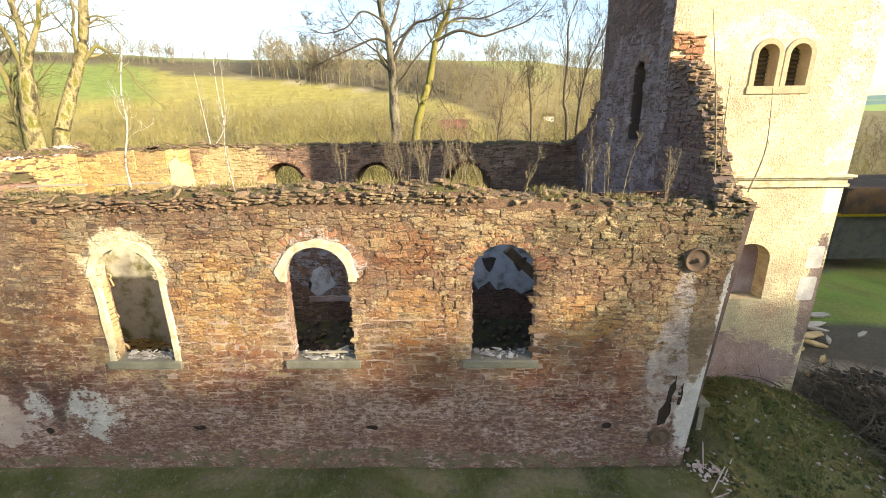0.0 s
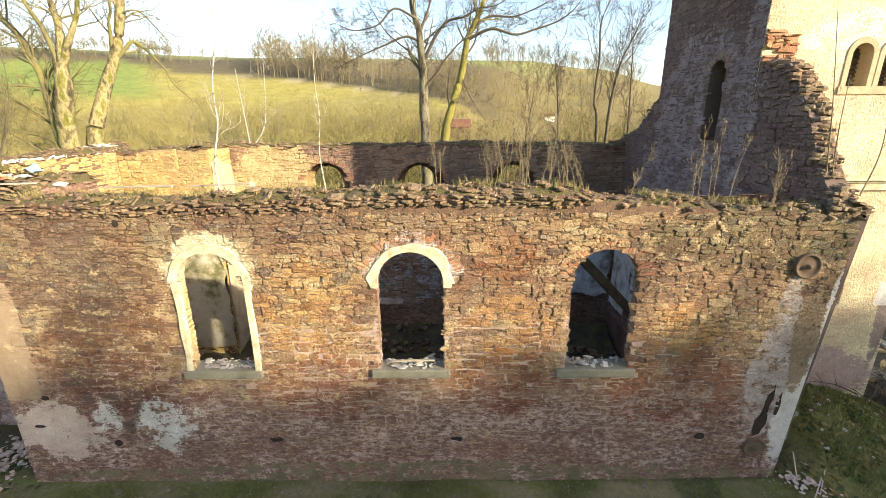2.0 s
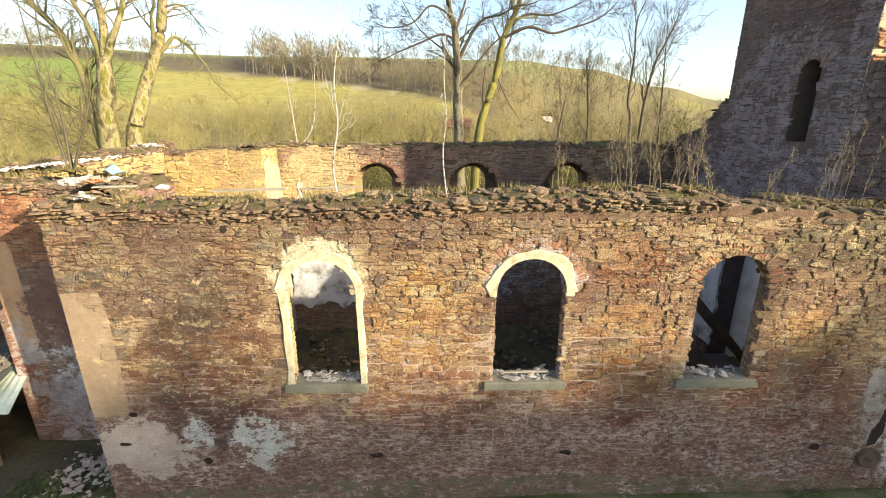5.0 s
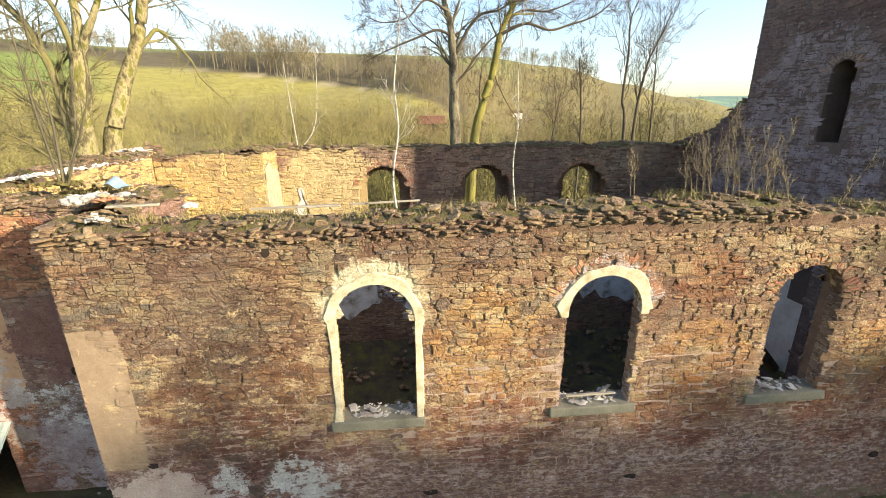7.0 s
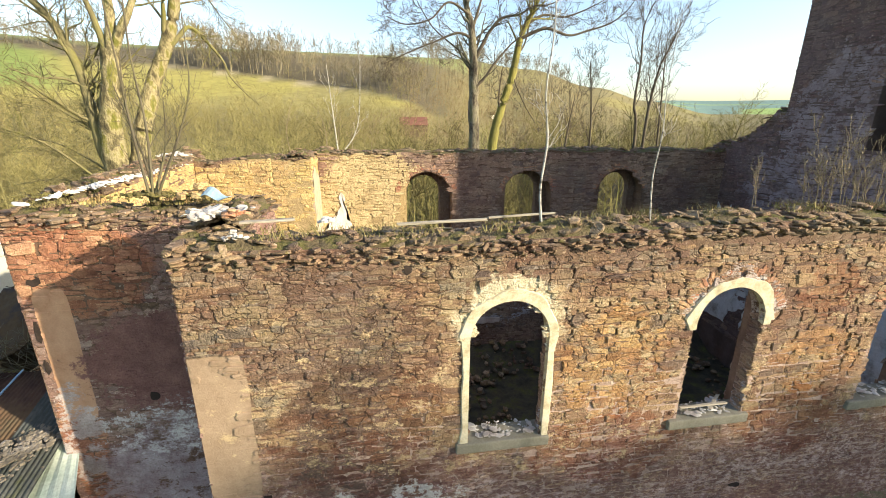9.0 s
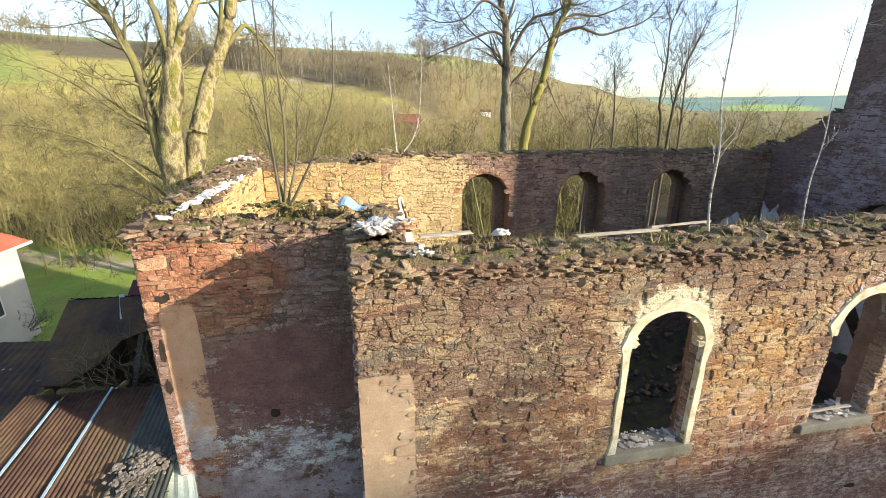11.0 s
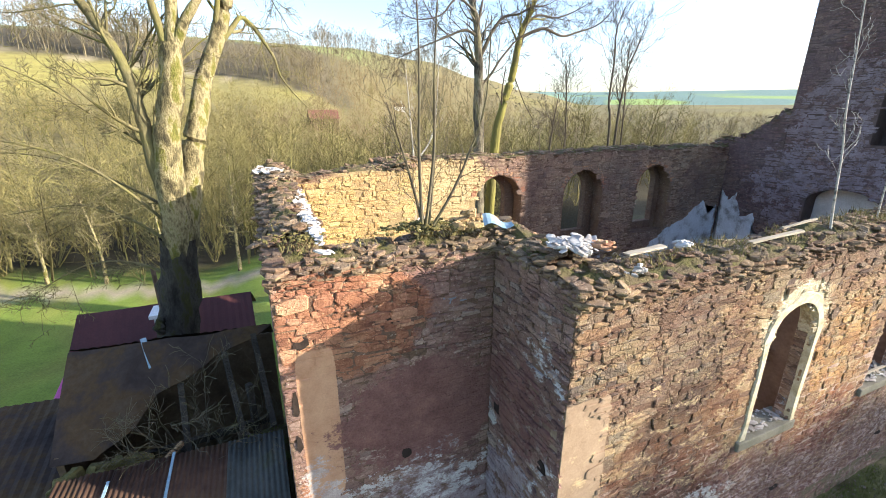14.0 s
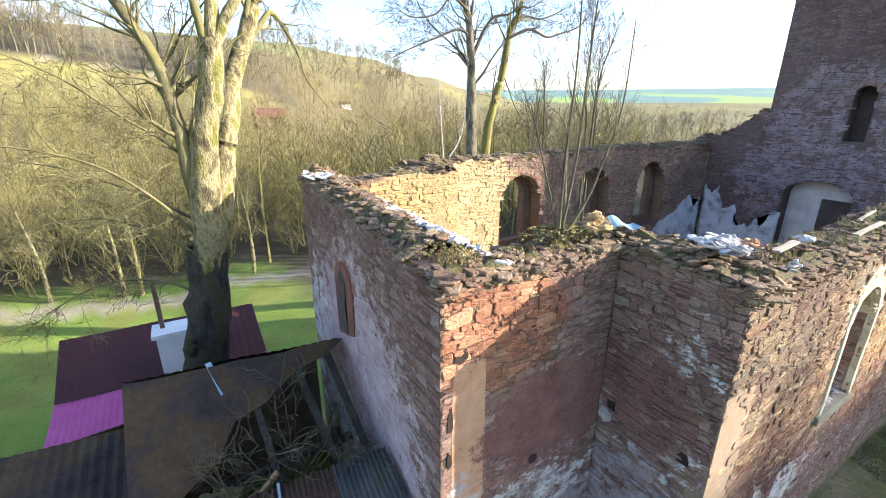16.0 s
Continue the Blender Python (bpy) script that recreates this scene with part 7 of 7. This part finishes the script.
    so = r.modifiers.new("thick", "SOLIDIFY")
    so.thickness = 0.03
    mb = MB()
    corrugated(mb, (-14.45, 6.18, 3.42), (-10.85, 5.38, 3.64), (-14.5, 8.2, 2.2), (-10.85, 7.4, 2.4), 20, 0.012, 3)
    part("roof", mb, M_felt, g, "dark back roof slope")
    fl = MB()
    fl.box(-0.6, 0.05, -0.05, 0.05, 0.0, 0.012, Matrix.Translation((-13.0, 5.35, 3.22)) @ Vector((0.35, -1.05, -0.85)).to_track_quat("X", "Z").to_matrix().to_4x4())
    part("flashing", fl, M_blue, g, "pale torn flashing strip")
    for nm, a, b in (("rafter", (-12.6, 5.6, 3.4), (-12.4, 3.9, 1.9)), ("rafter", (-11.8, 5.45, 3.45), (-11.5, 3.9, 2.1)), ("rafter", (-11.2, 5.3, 3.5), (-11.0, 3.9, 2.3)), ("beam", (-13.4, 4.9, 1.6), (-11.0, 4.7, 1.9)), ("post", (-12.5, 4.2, -1.5), (-12.5, 4.2, 2.1)), ("post", (-11.3, 4.4, -1.5), (-11.35, 4.5, 2.9))):
        a, b = Vector(a), Vector(b)
        mb = MB()
        d = b - a
        mb.box(-d.length / 2, d.length / 2, -0.05, 0.05, -0.06, 0.06, Matrix.Translation((a + b) / 2) @ d.to_track_quat("X", "Z").to_matrix().to_4x4())
        part(nm, mb, M_spoil, g)
    for x0, x1, y0, y1 in ((-14.4, -14.3, 4.5, 8.0), (-14.3, -10.9, 7.6, 7.7)):
        mb = MB()
        mb.box(x0, x1, y0, y1, -2.5, 2.3)
        part("wall", mb, M_rot, g)
    fl2 = MB()
    fl2.box(-14.3, -10.9, 3.35, 7.6, -1.2, -0.9)
    part("floor", fl2, M_void, g)
    beam("broken_joist", "broken orange timber end among the brambles", (-12.75, 3.85, 2.2), (-12.45, 3.95, 2.4), 0.08, 0.09, M_tanwood)
    br = MB()
    for _ in range(17):
        p = Vector((rng.uniform(-13.4, -11.0), rng.uniform(3.9, 4.6), rng.uniform(1.2, 2.0)))
        bough(br, p, (rng.uniform(-0.8, 0.8), rng.uniform(-0.6, 0.2), 1), rng.uniform(0.9, 1.9), 0.014, rng, 2, 4, 0.2, 0.0, (4, 7), (0.4, 0.7), 0.3, 0.004)
    thing("brambles", "bare tangled brambles growing out of the ruined shed", "brambles", br, M_limb, kind="stuff")
    ms = MB()
    for _ in range(60):
        k = rng.randrange(len(SLABS))
        s = rng.uniform(0.1, 0.3)
        mm = pose(rng.uniform(-14.3, -13.0), rng.uniform(3.7, 4.3), rng.uniform(1.95, 2.15), rng.uniform(-30, 30), rng.uniform(-30, 30), 0) @ Matrix.Diagonal((s, s, s * 0.6, 1))
        ms.add([tuple(mm @ Vector(p)) for p in SLABS[k][0]], SLABS[k][1])
    thing("moss_clumps", "yellow-green moss clumps on the torn roof edge", "moss", ms, M_moss, kind="stuff")

    s = thing("garden_shed", "shed with maroon roof and magenta porch sheeting", "shed")
    mb = MB()
    corrugated(mb, (-17.30, 14.6, 0.80), (-11.60, 14.6, 0.72), (-17.40, 12.9, -0.45), (-11.50, 12.9, -0.5), 24, 0.006, 2)
    part("roof", mb, M_maroon, s, "maroon sheet roof slope")
    mb = MB()
    corrugated(mb, (-17.30, 14.62, 0.80), (-11.60, 14.62, 0.72), (-17.40, 16.4, -0.45), (-11.50, 16.4, -0.5), 24, 0.006, 2)
    part("roof", mb, M_maroon, s, "maroon sheet roof slope")
    mb = MB()
    corrugated(mb, (-17.40, 12.93, -0.48), (-11.40, 12.93, -0.53), (-17.50, 11.5, -0.95), (-11.40, 11.9, -0.85), 36, 0.016, 3)
    part("porch_roof", mb, M_magenta, s, "magenta corrugated porch sheeting", smooth=True)
    for x0, x1, y0, y1 in ((-17.20, -11.70, 12.95, 13.05), (-17.20, -11.70, 16.2, 16.3), (-17.20, -17.10, 13.05, 16.2), (-11.80, -11.70, 13.05, 16.2)):
        mb = MB()
        mb.box(x0, x1, y0, y1, -3.4, -0.5)
        part("wall", mb, M_rot, s)
    mb = MB()
    mb.box(-14.6, -13.75, 12.7, 13.3, -0.5, 1.05)
    ch = part("chimney", mb, M_paint, s, "white painted chimney box")
    mb = MB()
    mb.box(-14.7, -13.65, 12.55, 13.45, 1.05, 1.18)
    part("lid", mb, M_paint, ch, "white chimney cap")
    mb = MB()
    tube(mb, [Vector((-14.4, 13.1, 1.1)), Vector((-14.4, 13.1, 2.7))], [0.07, 0.07], 10)
    part("flue", mb, M_iron, ch, "thin dark stove pipe")
    l = thing("slate_lean_to", "low grey lean-to roof with pale sheets", "shed")
    mb = MB()
    corrugated(mb, (-22, 8.6, 1.5), (-14.6, 7.4, 1.7), (-22, 4.0, 0.6), (-14.6, 3.2, 0.8), 40, 0.012, 3)
    part("roof", mb, M_felt, l)
    for k in range(5):
        mb = MB()
        y = 7.2 - 0.45 * k
        corrugated(mb, (-19.5 + 0.4 * k, y, 1.36 - 0.09 * k), (-16.2, y - 0.5, 1.44 - 0.09 * k), (-19.5 + 0.4 * k, y - 0.07, 1.345 - 0.09 * k), (-16.2, y - 0.57, 1.425 - 0.09 * k), 6, 0.008, 1)
        part("pale_sheet", mb, M_blue, l, "pale bluish sheet strip")
    mb = MB()
    mb.box(-21.9, -14.7, 4.1, 7.8, -2.5, 0.6)
    part("wall", mb, M_rot, l)


sheds()


def village_house():
    h = thing("village_house", "cream rendered house with red tiled roof", "house")
    mb = MB()
    mb.box(-32.4, -25.0, 12.5, 20, -3.8, 1.3)
    part("wall", mb, M_cream, h)
    mb = MB()
    mb.add([(-32.8, 12.1, 1.25), (-24.5, 12.1, 1.25), (-24.5, 20.4, 1.25), (-32.8, 20.4, 1.25), (-30.4, 16.2, 4.4), (-26.9, 16.2, 4.4)], [(0, 1, 5, 4), (1, 2, 5), (2, 3, 4, 5), (3, 0, 4), (0, 3, 2, 1)])
    part("roof", mb, M_tile, h)
    for face, u in ((facing((0, 12.5, 0), (1, 0, 0), (0, -1, 0)), -26.6), (facing((0, 12.5, 0), (1, 0, 0), (0, -1, 0)), -29.8), (facing((-25.0, 0, 0), (0, 1, 0), (1, 0, 0)), 14.4), (facing((-25.0, 0, 0), (0, 1, 0), (1, 0, 0)), 17.6)):
        mb = MB()
        mb.box(u - 0.55, u + 0.55, -0.02, 0.06, -1.9, -0.3, face)
        f = part("window", mb, M_paint, h, "white framed window")
        for du in (-0.25, 0.25):
            mb = MB()
            mb.box(u + du - 0.21, u + du + 0.21, 0.06, 0.075, -1.8, -0.4, face)
            part("pane", mb, M_glass, f)
    mb = MB()
    mb.box(-24.56, -24.46, 12.0, 20.4, 1.13, 1.26)
    part("gutter", mb, M_paint, h)


village_house()


def far_house(x, y, s, label, wall=M_paint, roof=M_rust):
    z = land(x, y)
    h = thing("distant_house", label, "house", group="distant houses")
    mb = MB()
    mb.box(x - 4 * s, x + 4 * s, y - 3 * s, y + 3 * s, z - 2, z + 3.2 * s)
    part("wall", mb, wall, h)
    mb = MB()
    r = [(x - 4.3 * s, y - 3.4 * s, z + 3.1 * s), (x + 4.3 * s, y - 3.4 * s, z + 3.1 * s), (x + 4.3 * s, y + 3.4 * s, z + 3.1 * s), (x - 4.3 * s, y + 3.4 * s, z + 3.1 * s), (x - 4.3 * s, y, z + 5.6 * s), (x + 4.3 * s, y, z + 5.6 * s)]
    mb.add(r, [(0, 1, 5, 4), (2, 3, 4, 5), (0, 4, 3), (1, 2, 5)])
    part("roof", mb, roof, h)


far_house(38, 150, 0.42, "tiny white hut on the far slope")
far_house(4.0, 99, 0.75, "far barn with a wide red-brown roof", M_rot, M_redroof)


# ---- east side: wood piles and mound ----
def log_pile(rng, x, y, z, a):
    """One rough round of firewood with pale cut ends."""
    L, r = rng.uniform(0.3, 0.7), rng.uniform(0.05, 0.12)
    t = thing("log", "short rough cut log with pale sawn ends in the wood pile", "log", group="logs by the tower", at=(x, y, z))
    d = Vector((math.cos(a), math.sin(a), rng.uniform(-0.2, 0.2))) * L / 2
    mb = MB()
    tube(mb, [-d, -d * 0.5, d * 0.4, d], [r, r * 1.04, r * 0.97, r * 0.93], 9)
    part("bark", mb, M_twig, t, smooth=True)
    for s, i in ((-1, 0), (1, 27)):
        end = MB()
        end.add([tuple(Vector(p) + d * (0.012 * s)) for p in mb.v[i:i + 9]] + [tuple(d * (1.02 * s))], [(k, (k + 1) % 9, 9) for k in range(9)])
        part("cut_end", end, M_log, t, "pale sawn end")


def east_side():
    rng = random.Random(62)
    br = MB()
    for _ in range(700):
        x, y = rng.gauss(12.8, 0.9), rng.gauss(1.3, 1.1)
        if math.hypot((x - 11.5) / 0.5, (y - 3) / 2) < 1:
            continue
        z = land(x, y) + max(0, 0.8 - 0.3 * math.hypot(x - 12.8, y - 1.3)) * rng.random()
        d = Vector((rng.gauss(0, 1), rng.gauss(0, 1), rng.uniform(-0.2, 0.45)))
        bough(br, (x, y, z), d, rng.uniform(0.4, 1.3), rng.uniform(0.006, 0.02), rng, 1, 4, 0.14, 0.0, (2, 4), (0.3, 0.6), 0.4, 0.006, 4)
    thing("brushwood_pile", "dark pile of cut brushwood beside the tower", "brushwood", br, M_twig, kind="stuff")
    heap("dark_spoil", "dark earth and rotten wood heaped beside the tower", (12.9, 1.2, land(12.9, 1.2) + 0.1), (1.3, 1.5), 420, (0.08, 0.38), M_spoil, 63, "spoil heap", 0.6, (0.2, 0.6))
    heap("dark_spoil", "clods of dark earth along the track", (14.2, 3.6, land(14.2, 3.6)), (2.2, 1.0), 260, (0.06, 0.3), M_spoil, 64, "spoil heap", 0.15, (0.2, 0.5))
    for i in range(34):
        x, y = rng.gauss(13.5, 0.7), rng.gauss(1.5, 0.9)
        log_pile(rng, x, y, land(x, y) + 0.1 + max(0, 0.75 - 0.35 * math.hypot(x - 13.2, y - 1.3)) * rng.random(), rng.gauss(0.3, 0.5))
    for i, (x, y, a, w, d) in enumerate(((12.9, 4.9, 70, 0.75, 0.22), (13.6, 5.0, 15, 0.6, 0.3), (14.3, 5.2, -20, 0.7, 0.22), (14.6, 5.9, 5, 1.3, 0.42), (13.5, 5.9, 20, 0.9, 0.16), (16.0, 7.2, 10, 1.0, 0.3), (15.6, 6.7, -15, 0.9, 0.2), (17.0, 8.2, 5, 0.9, 0.35), (13.9, 4.4, 40, 0.6, 0.12), (15.7, 3.6, -40, 0.9, 0.4), (15.0, 5.5, 60, 0.5, 0.14), (16.6, 6.0, 25, 0.6, 0.2))):
        vs, fs = SLABS[(i * 5) % len(SLABS)]
        mb = MB()
        m = pose(0, 0, 0, rng.uniform(-14, 14), rng.uniform(-12, 12), a) @ Matrix.Diagonal((w, d, rng.uniform(0.06, 0.12), 1))
        mb.add([tuple(m @ Vector(p)) for p in vs], fs)
        thing("timber_offcut", "pale sawn timber offcut on bare earth", "timber", mb, M_log if i in (0, 1, 2, 3, 8) else M_offcut, group="timber offcuts", at=(x, y, land(x, y) + 0.10))
    for name, label, cat, mat, n, size, rise in (("turf_clumps", "mossy turf clumps over the mound at the nave corner", "turf", M_moss, 1500, (0.05, 0.2), 0.35), ("mound_stones", "broken stones and mortar lying on the mossy mound", "stones", M_pinkgrey, 260, (0.03, 0.12), 0.5), ("turf_clumps", "green tufts on the mossy mound", "turf", M_weed, 700, (0.04, 0.16), 0.4)):
        mb = MB()
        for _ in range(n):
            x, y = 7.4 + 4.6 * rng.random(), rng.uniform(-3.2, 2.45)
            if noise.noise((x * 0.9, y * 0.9, len(label))) < -0.12:
                continue
            q = rng.uniform(*size)
            m = pose(x, y, land(x, y), rng.gauss(0, 18), rng.gauss(0, 18), rng.uniform(0, 360)) @ Matrix.Diagonal((q, q * rng.uniform(0.5, 1), q * rise, 1))
            vs, fs = SLABS[rng.randrange(len(SLABS))]
            mb.add([tuple(m @ Vector(p)) for p in vs], fs)
        thing(name, label, cat, mb, mat, kind="stuff")
    st = MB()
    st.box(-0.35, 0.35, -0.18, 0.18, -0.08, 0.0)
    st.box(-0.28, -0.16, -0.14, 0.14, -0.9, -0.08)
    st.box(0.16, 0.28, -0.14, 0.14, -0.9, -0.08)
    thing("stone_bench", "low grey stone slab on blocks at the nave corner", "slab", st, M_sill, at=(7.75, 0.85, 1.25))
    c = thing("field_barn", "far dark-roofed barn with a yellow beam", "barn")
    for nm, mat, b in (("wall", M_zinc, (24, 31, 16.0, 20, -0.5, 1.97)), ("beam", M_yellow, (23.8, 31, 15.8, 15.98, 1.98, 2.2)), ("roof", M_felt, (23.6, 31.4, 15.4, 21, 2.22, 3.6))):
        mb = MB()
        mb.box(*b)
        part(nm, mb, mat, c)


east_side()


# ---- grass ----
def grass():
    rng = random.Random(63)
    mb = MB()

    def blade(x, y, h):
        z = land(x, y) - 0.01
        a = rng.uniform(0, 6.28)
        w = rng.uniform(0.006, 0.014)
        lx, ly = rng.gauss(0, 0.35) * h, rng.gauss(0, 0.35) * h
        c, s = math.cos(a) * w, math.sin(a) * w
        o = len(mb.v)
        mb.v += [(x - c, y - s, z), (x + c, y + s, z), (x + lx, y + ly, z + h)]
        mb.f.append((o, o + 1, o + 2))

    for _ in range(26000):
        x, y = rng.uniform(-9, 8), -abs(rng.gauss(0, 1.3)) - 0.05
        if noise.noise((x * 0.8, y * 0.8, 6)) > -0.15 + 0.25 * math.exp(y * 1.5):
            blade(x, y, rng.uniform(0.03, 0.12))
    for _ in range(16000):
        x, y = rng.uniform(7.6, 14), rng.uniform(-2, 2.4)
        if noise.noise((x * 0.7, y * 0.7, 6)) > -0.2:
            blade(x, y, rng.uniform(0.04, 0.16))
    for _ in range(14000):
        x, y = rng.uniform(7.5, 13), rng.uniform(-4.5, 2.3)
        if noise.noise((x * 1.1, y * 1.1, 16)) > -0.05:
            blade(x, y, rng.uniform(0.03, 0.10))
    thing("grass_tufts", "short rough grass along the wall foot", "grass", mb, M_grass, kind="stuff")
    st = MB()
    for _ in range(1500):
        x, y = rng.uniform(-9.5, 8.4), -abs(rng.gauss(0, 0.55)) - 0.04
        if noise.noise((x * 0.7, y * 0.7, 21)) < -0.1 and rng.random() < 0.7:
            continue
        s = rng.uniform(0.012, 0.05) * (2.2 if rng.random() < 0.05 else 1)
        k = rng.randrange(len(SLABS))
        mm = pose(x, y, land(x, y), rng.uniform(-20, 20), rng.uniform(-20, 20), rng.uniform(0, 360)) @ Matrix.Diagonal((s, s * 0.8, s * 0.6, 1))
        st.add([tuple(mm @ Vector(p)) for p in SLABS[k][0]], SLABS[k][1])
    for _ in range(420):
        x, y = rng.uniform(7.4, 15), rng.uniform(-4.0, 3.5)
        s = rng.uniform(0.02, 0.07) * (2 if rng.random() < 0.08 else 1)
        k = rng.randrange(len(SLABS))
        mm = pose(x, y, land(x, y), rng.uniform(-20, 20), rng.uniform(-20, 20), rng.uniform(0, 360)) @ Matrix.Diagonal((s, s * 0.8, s * 0.5, 1))
        st.add([tuple(mm @ Vector(p)) for p in SLABS[k][0]], SLABS[k][1])
    thing("ground_stones", "small pale stones and mortar crumbs along the wall foot", "stones", st, M_crumb, kind="stuff")


grass()


def top_growth():
    """Dry grass and moss on the wall tops."""
    rng = random.Random(64)
    mb = MB()
    for _ in range(5200):
        k = rng.random()
        if k < 0.62:
            x, y = rng.uniform(-7.5, 7.4), rng.uniform(0.08, 0.66)
            z = south_top(x) + 0.1
        elif k < 0.82:
            x, y = rng.uniform(-10.6, -7.8), rng.uniform(1.9, 2.4)
            z = 6.16
        else:
            x, y = rng.uniform(-10.65, -10.15), rng.uniform(2.5, 7.8)
            z = 6.28
        if noise.noise((x * 1.3, y * 1.3, 9)) < 0.0:
            continue
        h, a = rng.uniform(0.05, 0.17), rng.uniform(0, 6.28)
        w = rng.uniform(0.004, 0.009)
        o = len(mb.v)
        mb.v += [(x - w * math.cos(a), y - w * math.sin(a), z), (x + w * math.cos(a), y + w * math.sin(a), z), (x + rng.gauss(0, 0.5) * h, y + rng.gauss(0, 0.5) * h, z + h)]
        mb.f.append((o, o + 1, o + 2))
    thing("dry_grass", "dry yellowish grass growing on the wall tops", "grass", mb, M_drygrass, kind="stuff")


top_growth()
